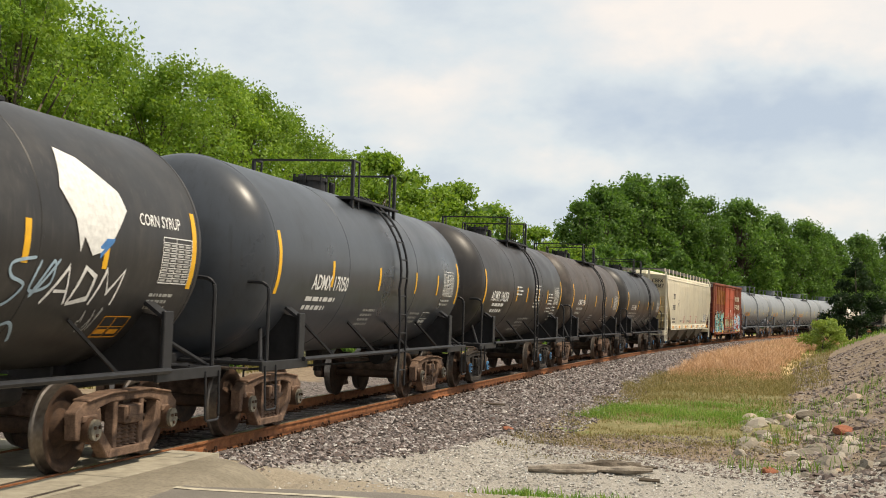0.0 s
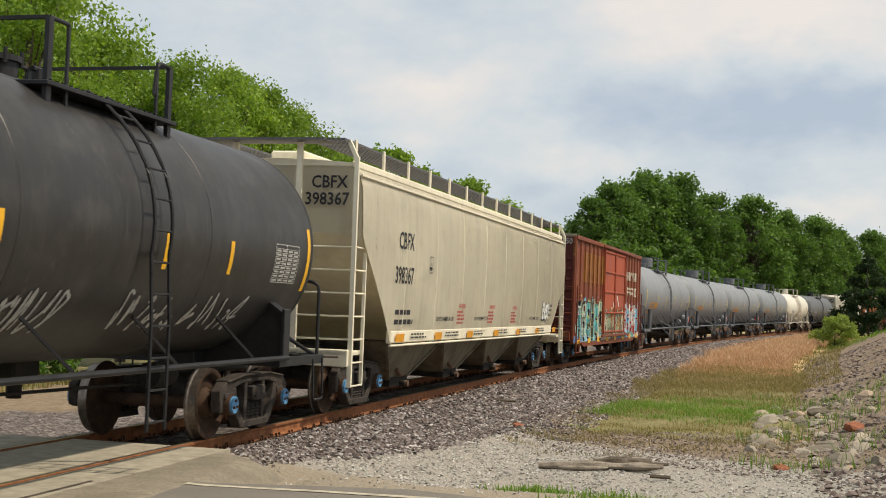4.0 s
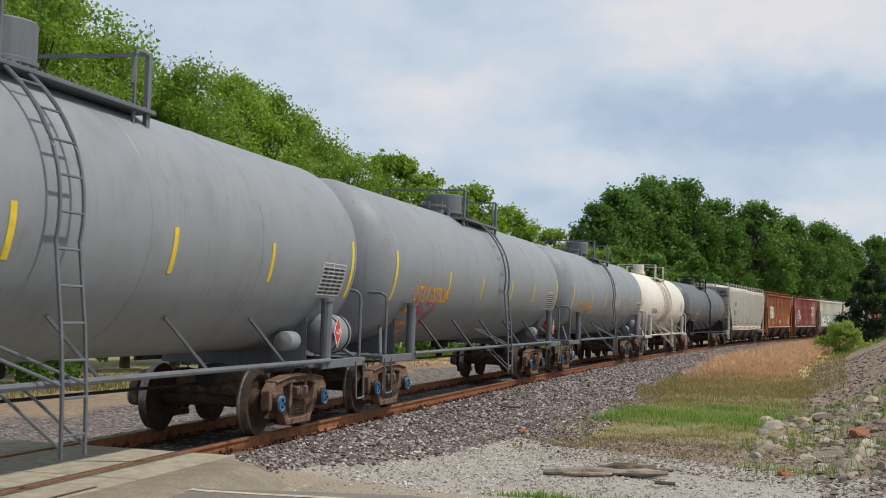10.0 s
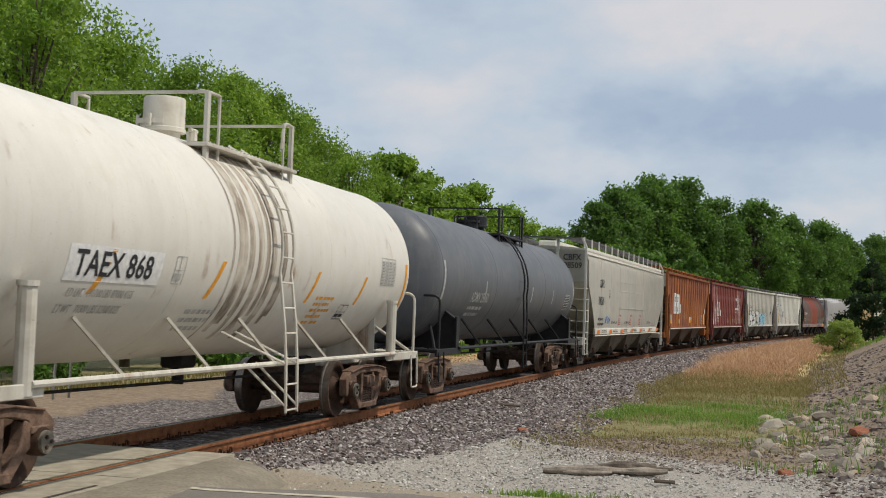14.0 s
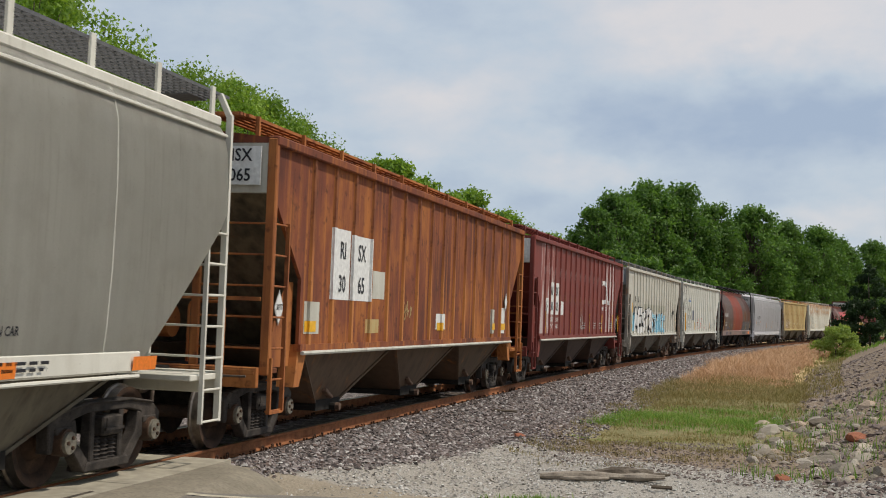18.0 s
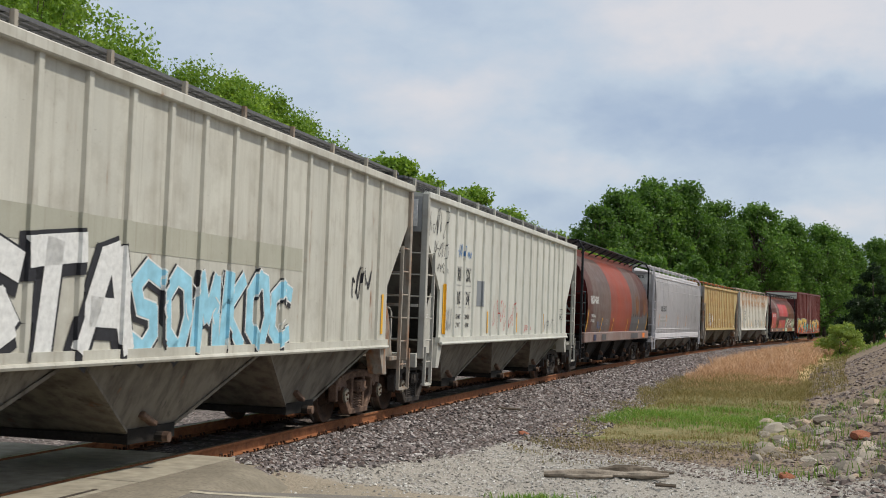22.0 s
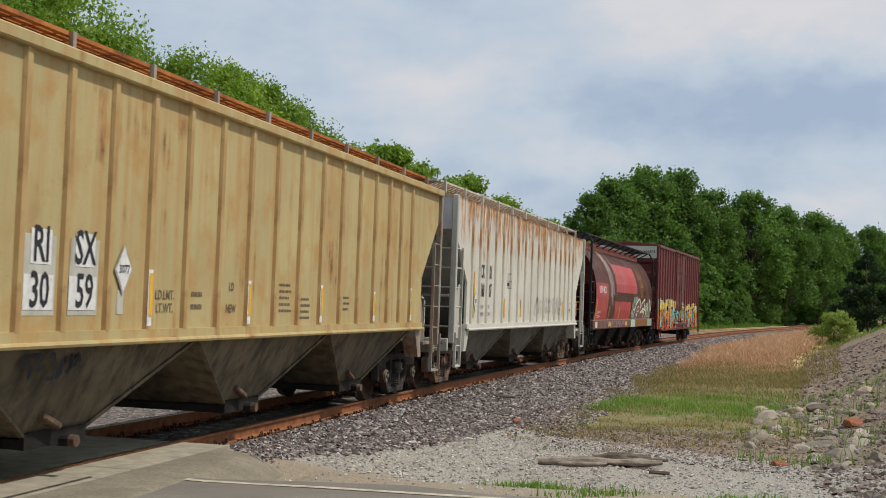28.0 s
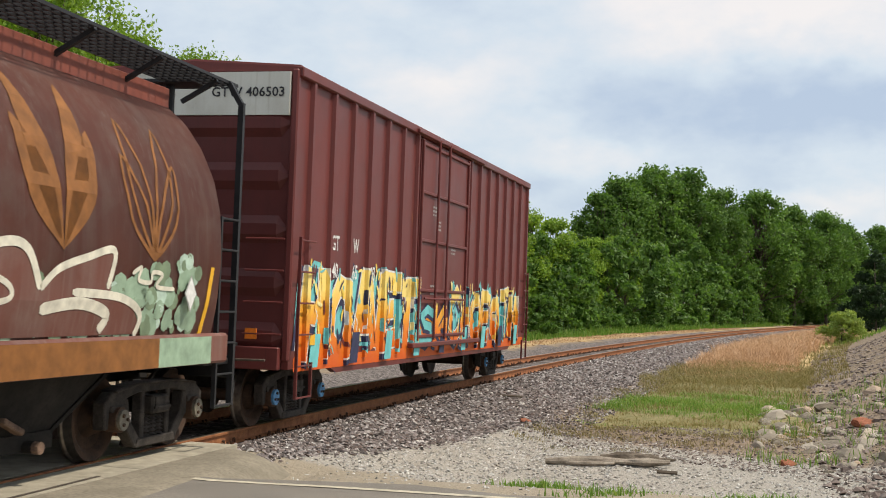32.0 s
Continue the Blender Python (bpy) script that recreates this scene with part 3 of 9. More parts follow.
def build_rails():
    for side in (0.755, -0.755):
        rail = thing("rail", "long rusty steel rail spiked to timber ties", "rail", "rails of the line", "structure")
        st = list(np.arange(-400, 0, 20.0)) + list(np.arange(0, 120, 1.0)) + list(np.arange(120, 600, 4.0))
        bm = BM()
        secs = [[canted(s, side + a, b) for a, b in RAIL_PROFILE] for s in st]
        loft(bm, secs)
        bm.faces.ensure_lookup_table()
        for i, f in enumerate(bm.faces[:-2]):
            f.material_index = 1 if i % len(RAIL_PROFILE) in (7,) else 0
        part("rail_body", bm, [M_RAIL, M_HEAD], rail, smooth=40)


build_rails()


def build_ties():
    bed = thing("track_bed", "weathered timber ties with rusty tie plates and spikes", "track", kind="structure")
    tm, pm = BM(), BM()
    box(tm, (0, 0, -0.285), (0.22, 2.6, 0.18), bevel=0.015)
    tie = mesh_of("tie", tm, M_TIE)
    for u in (-0.755, 0.755):
        box(pm, (0, -u, -0.183), (0.19, 0.36, 0.02))
        for du in (-0.11, 0.11):
            for dx in (-0.06, 0.06):
                box(pm, (dx, -u + du, -0.155), (0.022, 0.03, 0.05))
    plates = mesh_of("tie_plate", pm, M_SPIKE)
    am = BM()
    for u in (-0.755, 0.755):
        for d in (-1, 1):
            pipe(am, rounded([(d * 0.14, -u - 0.10, -0.17), (d * 0.14, -u - 0.10, -0.10), (d * 0.21, -u - 0.10, -0.10), (d * 0.21, -u - 0.10, -0.17)], 0.03, 2), 0.012, 5)
    anchors = mesh_of("rail_anchor", am, M_SPIKE)
    rng = random.Random(4)
    for i in range(190):
        s = 13.4 + i * 0.5
        m = line_pose(s) @ pose(0, rng.uniform(-0.05, 0.05), rng.uniform(-0.012, 0.006), 0, 0, rng.uniform(-1.5, 1.5))
        tie_ob = part("tie", tie, None, bed, pos=m)
        if s < 62:
            part("tie_plate", plates, None, tie_ob)
            if rng.random() < 0.2:
                part("rail_anchor", anchors, None, tie_ob)
    for s0, s1, step in ((108.5, 560, 0.6), (-120, 5.0, 0.6)):
        bm = BM()
        for s in np.arange(s0, s1, step):
            box(bm, (0, 0, 0), (0.22, 2.6, 0.18), line_pose(float(s)) @ pose(0, 0, -0.285))
        part("far_ties", bm, M_TIE, bed)["kind"] = "stuff"


build_ties()

# ---- trees and shrubs ----
def leaves(rng, centres, n, size, tall=0.8):
    """Small folded leaf cards over the shells of clumps: centres lists (x, y, z, radius)."""
    c = np.array(centres)
    w = c[:, 3] ** 2
    pick = rng.choice(len(c), n, p=w / w.sum())
    d = rng.normal(size=(n, 3))
    d[:, 2] = np.abs(d[:, 2]) * 1.0 - 0.35
    d /= np.linalg.norm(d, axis=1, keepdims=True)
    rad = c[pick, 3] * (0.15 + 0.95 * rng.random(n) ** 0.7 + 0.2 * rng.random(n) ** 5)
    p = c[pick, :3] + d * rad[:, None] * np.array([1, 1, tall])
    # leaves hang in sprigs, so that the outline breaks up
    sprig = rng.integers(0, 700, n)
    p += (rng.normal(size=(700, 3)) * np.array([0.30, 0.30, 0.42]))[sprig] * c[pick, 3][:, None] * 0.4
    nrm = d * 0.45 + rng.normal(size=(n, 3))
    nrm[:, 2] += 0.25
    nrm /= np.linalg.norm(nrm, axis=1, keepdims=True)
    t = np.cross(nrm, rng.normal(size=(n, 3)))
    t /= np.linalg.norm(t, axis=1, keepdims=True)
    b = np.cross(nrm, t)
    sz = size * (0.6 + 0.8 * rng.random(n))[:, None]
    v = np.stack([p - t * sz - b * sz * 0.3, p + t * sz * (0.6 + 0.5 * rng.random(n))[:, None] - b * sz * 0.4, p + b * sz + nrm * sz * 0.15], 1).reshape(-1, 3)
    return v, np.arange(n * 3).reshape(n, 3)


def trunk_and_limbs(bm, rng, h, r, crown, lean=0.0):
    top = Vector((lean * h, 0.0, h * 0.8))
    pts = [Vector((0, 0, -0.3)), Vector((lean * h * 0.2, 0.1, h * 0.25)), Vector((lean * h * 0.6, -0.1, h * 0.55)), top]
    for a, b, k0, k1 in ((0, 1, 1, 0.8), (1, 2, 0.8, 0.5), (2, 3, 0.5, 0.12)):
        rod(bm, pts[a], pts[b], r * k0, 8, r * k1)
    for x, y, z, q in crown[::2]:
        f = min(0.95, max(0.25, z / h - 0.22 + rng.random() * 0.05))
        k = f * 3
        i = min(int(k), 2)
        base = pts[i].lerp(pts[i + 1], k - i)
        mid = base.lerp(Vector((x, y, z)), 0.55) + Vector((0, 0, 0.15 * q))
        rod(bm, base, mid, r * 0.30, 6, r * 0.18)
        rod(bm, mid, (x, y, z), r * 0.18, 5, r * 0.05)


def tree_meshes(seed, h, spread, clumps, n, size, leaf, low=0.25, top_heavy=0.0, tall=0.8, clump=1.0):
    rng = np.random.default_rng(seed)
    crown = []
    for i in range(clumps):
        f = low + (1 - low) * rng.random() ** (0.8 - 0.3 * top_heavy)
        wide = spread * math.sin(math.pi * min(0.97, 0.18 + 0.78 * (f - low) / (1 - low))) ** 0.7
        a, q = rng.random() * 2 * math.pi, math.sqrt(rng.random()) * wide
        rad = clump * (0.04 + 0.10 * rng.random() ** 1.4) * h * (1.15 - 0.5 * f)
        crown.append((q * math.cos(a), q * math.sin(a), min(f * h, h - rad * 0.7), rad))
    bm = BM()
    trunk_and_limbs(bm, rng, h, h * 0.017, crown)
    trunk = mesh_of("trunk", bm, M_BARK, True)
    v, f = leaves(rng, crown, n, size, tall)
    return trunk, fast_mesh("crown", v, f, leaf)


def plant_tree(meshes, m, label, group, name="tree", cat="tree"):
    t = thing(name, label, cat, group, m=m)
    part("trunk", meshes[0], None, t)
    part("crown", meshes[1], None, t)
    return t


def ground_z(x, y):
    return float(ground_height(np.array([x]), np.array([y]))[0])


def plant_woods():
    rng = random.Random(12)
    near = [tree_meshes(20 + i, 12.0, 2.7 + 0.4 * (i % 3), 95, 29000, 0.072, M_LEAF, 0.12, 0.5, 1.0, 0.85) for i in range(5)]
    back = [tree_meshes(30 + i, 12.0, 3.0 + 0.4 * i, 75, 14000, 0.14, M_LEAF, 0.08, 0.4, 1.0, 0.85) for i in range(3)]
    # arc length, offset, height of the trees along the line
    row = [(17, -15, 12.6), (21, -17, 13.6), (25.5, -15.5, 12.8), (30, -17, 13.2), (34.5, -15, 12.8), (40.0, -17, 14.0), (41.3, -20.5, 15.1), (45.0, -15.5, 12.1), (47.1, -19, 13.3), (52.2, -19, 12.3),
           (53.3, -17, 13.3), (56.3, -17, 13.0), (58.7, -16.5, 12.5), (65.6, -18, 12.0), (64.5, -16, 11.1), (71.5, -17.5, 10.9), (73.4, -17, 12.1), (78.1, -16.5, 11.6), (84.4, -17, 11.0),
           (87.2, -16.5, 11.6), (96.2, -17, 11.0), (102.5, -17, 10.0), (107.4, -16.5, 9.9), (115.0, -17, 9.3), (122, -17, 9.1), (130, -17, 9.7), (138, -16, 9.5)]
    for i, (s, u, h) in enumerate(row):
        p = beside(s, u)
        p.z = ground_z(p.x, p.y)
        k = h / 12.0
        plant_tree(near[i % 5] if s < 72 else back[i % 3], Matrix.Translation(p) @ Matrix.Rotation(rng.uniform(0, 6.28), 4, "Z") @ Matrix.Diagonal((k, k, k, 1)),
                   "leafy bright green tree in the row behind the railway", "trees along the line")
    far = [tree_meshes(50 + i, 20.0, 5.0 + 0.6 * (i % 2), 210, 20000, 0.215, M_LEAF_DEEP, 0.05, 0.6, 1.55, 0.66) for i in range(4)]
    # place and height of the tall trees of the far wood
    tall = [(19.5, 158, 17.0), (23.0, 163, 19.4), (28.0, 168, 21.6), (33.0, 172, 21.4), (38.5, 176, 19.2), (45.5, 182, 19.4), (52.0, 188, 17.9), (58.5, 194, 17.4),
            (64.5, 200, 15.2), (71.0, 206, 16.2), (79.0, 213, 16.5), (87.0, 220, 16.0), (96.0, 228, 16.5), (105.0, 236, 16.0), (30.0, 186, 18.0), (42.0, 196, 18.5), (56.0, 208, 18.5), (70.0, 222, 17.5)]
    for i, (x, y, h) in enumerate(tall):
        k = h / 20.6
        plant_tree(far[i % 4], Matrix.Translation((x, y, ground_z(x, y))) @ Matrix.Rotation(rng.uniform(0, 6.28), 4, "Z") @ Matrix.Diagonal((k * 1.05, k * 1.05, k, 1)),
                   "tall broad-crowned deciduous tree at the edge of the wood", "trees of the far wood")
    under = [tree_meshes(70 + i, 9.0, 3.4, 60, 6000, 0.23, M_LEAF_DEEP, 0.04, tall=1.2, clump=0.95) for i in range(3)]
    for i in range(24):
        s = 92 + i * 7.4 + rng.uniform(-1.5, 1.5)
        p = beside(s, -(15.5 + rng.uniform(-1.0, 2.0)))
        p.z = ground_z(p.x, p.y) - 0.1
        k = rng.uniform(0.75, 1.15)
        plant_tree(under[i % 3], Matrix.Translation(p) @ Matrix.Rotation(rng.uniform(0, 6.28), 4, "Z") @ Matrix.Diagonal((k, k, k, 1)),
                   "dense low-branched young tree in front of the wood", "young trees of the wood's edge")
    shrub = [tree_meshes(80 + i, 3.4, 2.2, 26, 2000, 0.17, M_LEAF_DEEP, 0.05, clump=1.7) for i in range(3)]
    for i in range(42):
        s = 14 + i * 5.8 + rng.uniform(-2, 2)
        p = beside(s, -(13.2 + rng.uniform(-0.8, 1.6)))
        p.z = ground_z(p.x, p.y) - 0.1
        k = rng.uniform(0.5, 1.1)
        plant_tree(shrub[i % 3], Matrix.Translation(p) @ Matrix.Rotation(rng.uniform(0, 6.28), 4, "Z") @ Matrix.Diagonal((k, k, k, 1)),
                   "dense green shrub at the foot of the trees", "shrubs along the line", "shrub", "shrub")


plant_woods()


def conifer(seed, h, r):
    rng = np.random.default_rng(seed)
    crown = []
    for i in range(70):
        f = rng.random()
        a, q = rng.random() * 6.283, (1 - f) ** 0.8 * r * (0.5 + 0.5 * rng.random())
        crown.append((q * math.cos(a), q * math.sin(a), 0.25 + f * (h - 0.5), 0.30 + 0.45 * (1 - f)))
    bm = BM()
    rod(bm, (0, 0, -0.2), (0, 0, h * 0.9), 0.12, 8, 0.02)
    trunk = mesh_of("trunk", bm, M_BARK, True)
    v, f = leaves(rng, crown, 14000, 0.11)
    return trunk, fast_mesh("crown", v, f, M_LEAF_DARK)


def plant_near_line():
    x, y = 35.5, 104.0
    plant_tree(conifer(5, 7.0, 3.4), pose(x, y, ground_z(x, y)), "dark green cedar with a ragged crown beside the line", "", "cedar", "tree")
    x, y = 26.4, 84.0
    plant_tree(tree_meshes(91, 2.3, 1.5, 34, 7000, 0.07, M_LEAF_LIME, 0.02, clump=2.2), pose(x, y, ground_z(x, y) - 0.1), "small lime green bush in the dry grass", "", "bush", "shrub")


plant_near_line()

# ---- loose ground: stones, rocks, grass ----
def stone_field(name, label, x, y, z, size, material, rng, squash=0.75):
    """Many angular stones in one mesh."""
    base = np.array([(1, 0.2, 0), (-1, -0.1, 0.1), (0.1, 1, -0.1), (-0.2, -1, 0.1), (0.3, 0.2, 0.9), (-0.4, 0.1, 0.8), (0, 0, -1)]) * 1.05
    tri = np.array([(0, 2, 4), (2, 5, 4), (2, 1, 5), (1, 3, 5), (5, 3, 4), (3, 0, 4), (0, 1, 2), (0, 3, 1)])
    n = len(x)
    v = base[None] * (1 + rng.normal(size=(n, 7, 1)) * 0.18)
    sc = np.stack([1 + 0.35 * rng.random(n), 0.75 + 0.3 * rng.random(n), squash * (0.7 + 0.5 * rng.random(n))], 1)
    v = v * (sc * size[:, None])[:, None, :]
    a, t = rng.random(n) * 6.283, rng.normal(size=n) * 0.4
    ca, sa, ct, st_ = np.cos(a)[:, None], np.sin(a)[:, None], np.cos(t)[:, None], np.sin(t)[:, None]
    vy, vz = v[..., 1] * ct - v[..., 2] * st_, v[..., 1] * st_ + v[..., 2] * ct
    vx = v[..., 0]
    co = np.stack([vx * ca - vy * sa + x[:, None], vx * sa + vy * ca + y[:, None], vz + z[:, None]], -1)
    f = (tri[None] + (np.arange(n) * 7)[:, None, None]).reshape(-1, 3)
    return tagged(new(name, fast_mesh(name, co.reshape(-1, 3), f, material)), label, "stones", kind="stuff")


def strip_points(rng, n, s0, s1, u0, u1, power=1.0):
    """Points in a stretch of the plan beside the line, denser towards its near end."""
    s = s0 + (s1 - s0) * rng.random(n) ** power
    u = u0 + (u1 - u0) * rng.random(n)
    x, y, th = np.interp(s, LS, LX), np.interp(s, LS, LY), np.interp(s, LS, LTH)
    return x + u * np.cos(th), y - u * np.sin(th), s, u


def road_side(x, y):
    return (x - ROAD_A.x) * ROAD_N.x + (y - ROAD_A.y) * ROAD_N.y


def scatter_stones():
    rng = np.random.default_rng(3)
    x, y, s, u = strip_points(rng, 34000, 13.2, 105, 1.0, 4.3, 2.3)
    r = road_side(x, y)
    keep = (r > 0.8) & ~((u < 2.6) & (s < 13.7)) & ~((u < 1.7) & (s < 14.6)) & ~(r < lime_edge(u) - 0.2 + rng.normal(size=len(x)) * 0.6)
    x, y, s, u = x[keep], y[keep], s[keep], u[keep]
    stone_field("ballast_stones", "grey and brown crushed ballast stones beside the rail", x, y, ground_height(x, y) + 0.005, 0.017 + 0.026 * rng.random(len(x)) + 0.0004 * (s - 13), M_BALLAST, rng)
    x, y, s, u = strip_points(rng, 15000, 13.6, 50, -7.0, 1.0, 1.5)
    keep = (np.abs(np.abs(u) - 0.755) > 0.10)
    x, y = x[keep], y[keep]
    stone_field("track_stones", "ballast stones lying between the ties", x, y, ground_height(x, y) - 0.02, 0.022 + 0.02 * rng.random(len(x)), M_BALLAST, rng)
    x, y, s, u = strip_points(rng, 44000, 8.0, 27, 1.4, 12.0, 1.0)
    r = road_side(x, y)
    keep = (r > 0.35) & (r < lime_edge(u) + rng.normal(size=len(x)) * 0.6) & (rng.random(len(x)) < 0.10 + 0.90 * smooth(2.6, 4.6, r + 0.5 * wob(x, y, 0.8))) & ~((u < 2.5) & (s < 13.8)) & ~((u > 5.6) & (rng.random(len(x)) < 0.5))
    x, y, s, u, r = x[keep], y[keep], s[keep], u[keep], r[keep]
    stone_field("limestone_chips", "pale limestone chips on the shoulder of the road", x, y, ground_height(x, y) + 0.004, np.where(r < 3.0, 0.007, 0.013) + 0.018 * rng.random(len(x)) ** 2, M_LIME, rng)
    x, y, s, u = strip_points(rng, 9000, 15, 70, 8.4, 15.0, 1.4)
    stone_field("rubble", "brown and grey rubble on the bank", x, y, ground_height(x, y) + 0.01, 0.02 + 0.07 * rng.random(len(x)) ** 2.2, M_RUBBLE, rng)

    x, y, s, u = strip_points(rng, 7000, 16, 25, 4.2, 10.0, 1.0)
    keep = road_side(x, y) > lime_edge(u) - 1.6
    x, y = x[keep], y[keep]
    stone_field("brown_gravel", "brown and grey gravel at the edge of the grass", x, y, ground_height(x, y) + 0.004, 0.010 + 0.026 * rng.random(len(x)) ** 2, M_RUBBLE, rng)


scatter_stones()


def rock_mesh(seed):
    rng = random.Random(seed)
    bm = BM()
    bmesh.ops.create_icosphere(bm, subdivisions=2, radius=0.5)
    cuts = [(Vector((rng.uniform(-1, 1), rng.uniform(-1, 1), rng.uniform(-0.6, 1))).normalized(), rng.uniform(0.26, 0.42)) for _ in range(9)]
    for v in bm.verts:
        for n, d in cuts:
            k = v.co.dot(n)
            if k > d:
                v.co -= n * (k - d)
        v.co += Vector((rng.uniform(-1, 1), rng.uniform(-1, 1), rng.uniform(-1, 1))) * 0.018
    return mesh_of("rock", bm, M_ROCK_PIECE)


def rock_material():
    k = Nodes("pale_boulder", 0.9)
    col = k.ramp(k.random(), (0.0, (0.15, 0.125, 0.095)), (0.45, (0.27, 0.235, 0.185)), (0.9, (0.43, 0.385, 0.32)), (1.0, (0.40, 0.22, 0.11)))
    col = k.mix(k.ramp(k.noise(3, 6), (0.4, 0.0), (0.7, 0.5)), col, (0.24, 0.20, 0.155))
    k.bump(k.noise(9, 6), 0.5, 0.04)
    return k.done(col)


M_ROCK_PIECE = rock_material()


def pile_rocks():
    rng = random.Random(31)
    pile = thing("rock_pile", "heap of pale angular rocks on the bank beside the grass", "rocks")
    meshes = [rock_mesh(i) for i in range(8)]
    for i in range(290):
        f = rng.random()
        s = 18.6 + 14 * f ** 1.1 + (rng.uniform(0, 18) if rng.random() < 0.12 else 0)
        u = 7.5 + abs(rng.gauss(0, 1.15)) + (0.9 if s < 20 else 0)
        p = beside(s, u)
        k = rng.uniform(0.10, 0.30) * (2.1 if rng.random() < 0.22 else 1.0)
        z = ground_z(p.x, p.y) - k * 0.08
        part("rock", meshes[i % 8], None, pile, pos=pose(p.x, p.y, z, rng.uniform(-25, 25), rng.uniform(-25, 25), rng.uniform(0, 360)) @ Matrix.Diagonal((k * 1.5, k * rng.uniform(0.8, 1.2), k * rng.uniform(0.5, 0.75), 1)))
    red = rusty("red_stone", (0.22, 0.075, 0.04), (0.36, 0.14, 0.08), 0.9, 8)
    me = meshes[3].copy()
    me.materials.clear()
    me.materials.append(red)
    for x, y, k in ((5.05, 18.67, 0.28), (1.51, 24.08, 0.22), (7.75, 23.4, 0.5)):
        ob = tagged(new("stone", me), "single red-brown stone lying on the gravel", "stone")
        ob.matrix_basis = pose(x, y, ground_z(x, y) + 0.02, 8, 0, 40) @ Matrix.Diagonal((k * 1.4, k, k * 0.45, 1))


pile_rocks()


def lay_timber():
    """The split, weathered log on the shoulder, and a short dark stick."""
    rng = random.Random(8)
    x, y = 2.3, 18.45
    log = thing("weathered_log", "grey weathered split log lying on the gravel", "log", m=pose(x, y, ground_z(x, y), 0, 0, -6))
    for k, (x0, x1, yy, zz, r) in enumerate(((-0.85, 0.45, 0.0, 0.05, 0.10), (-0.05, 0.80, 0.16, 0.08, 0.12), (0.25, 0.95, -0.05, 0.05, 0.085), (-0.55, 0.15, -0.12, 0.03, 0.05), (0.40, 1.05, 0.22, 0.05, 0.05))):
        bm = BM()
        secs = []
        for i in range(8):
            f = i / 7
            px = x0 + (x1 - x0) * f
            rr = r * (0.35 + 0.65 * math.sin(math.pi * min(0.95, 0.12 + 0.8 * f)))
            secs.append([(px, yy + 0.03 * math.sin(4 * f + k) + rr * math.cos(a * 0.785) * rng.uniform(0.8, 1.15), max(-0.02, zz + rr * 0.75 * math.sin(a * 0.785) * rng.uniform(0.75, 1.1))) for a in range(8)])
        loft(bm, secs)
        part("split_piece", bm, M_WOOD if k in (0, 2, 3) else M_BARK, log)
    for x, y, l, rot in ((1.37, 27.68, 0.6, 4), (3.02, 17.32, 0.28, -10)):
        bm = BM()
        secs = [[(px, 0.03 * math.cos(a) + 0.02 * math.sin(px * 9), 0.03 + 0.028 * math.sin(a)) for a in [q * 1.047 for q in range(6)]] for px in np.linspace(-l / 2, l / 2, 6)]
        loft(bm, secs)
        ob = tagged(new("stick", mesh_of("stick", bm, M_BARK)), "short dark stick lying on the stones", "stick")
        ob.matrix_basis = pose(x, y, ground_z(x, y) + 0.02, 0, 4, rot)


lay_timber()


def grass_field(name, label, x, y, h, w, material, rng, lean=0.35):
    """Bent blades, two faces each."""
    n = len(x)
    z = ground_height(x, y) - 0.02
    a = rng.random(n) * 6.283
    d = np.stack([np.cos(a), np.sin(a), np.zeros(n)], 1)
    side = np.stack([-np.sin(a + rng.normal(size=n)), np.cos(a), np.zeros(n)], 1) * (w * (0.7 + 0.6 * rng.random(n)))[:, None]
    p = np.stack([x, y, z], 1)
    hh = (h * (0.55 + 0.7 * rng.random(n)))[:, None]
    l = (lean * rng.random(n))[:, None]
    up = np.array([0, 0, 1.0])
    m = p + up * hh * 0.6 + d * hh * l * 0.3
    t = p + up * hh + d * hh * l
    v = np.stack([p - side, p + side, m + side * 0.8, t, m - side * 0.8], 1).reshape(-1, 3)
    b = np.arange(n)[:, None] * 5
    faces = np.concatenate([b + np.array([0, 1, 2]), b + np.array([0, 2, 4]), b + np.array([4, 2, 3])], 0)
    return tagged(new(name, fast_mesh(name, v, faces, material)), label, "grass", kind="stuff")


def clumped(rng, x, y, f, cut):
    v = wob(x, y, f, 1.0) + 0.6 * wob(x, y, f * 2.7, 2.0) + rng.normal(size=len(x)) * 0.25
    return v > cut


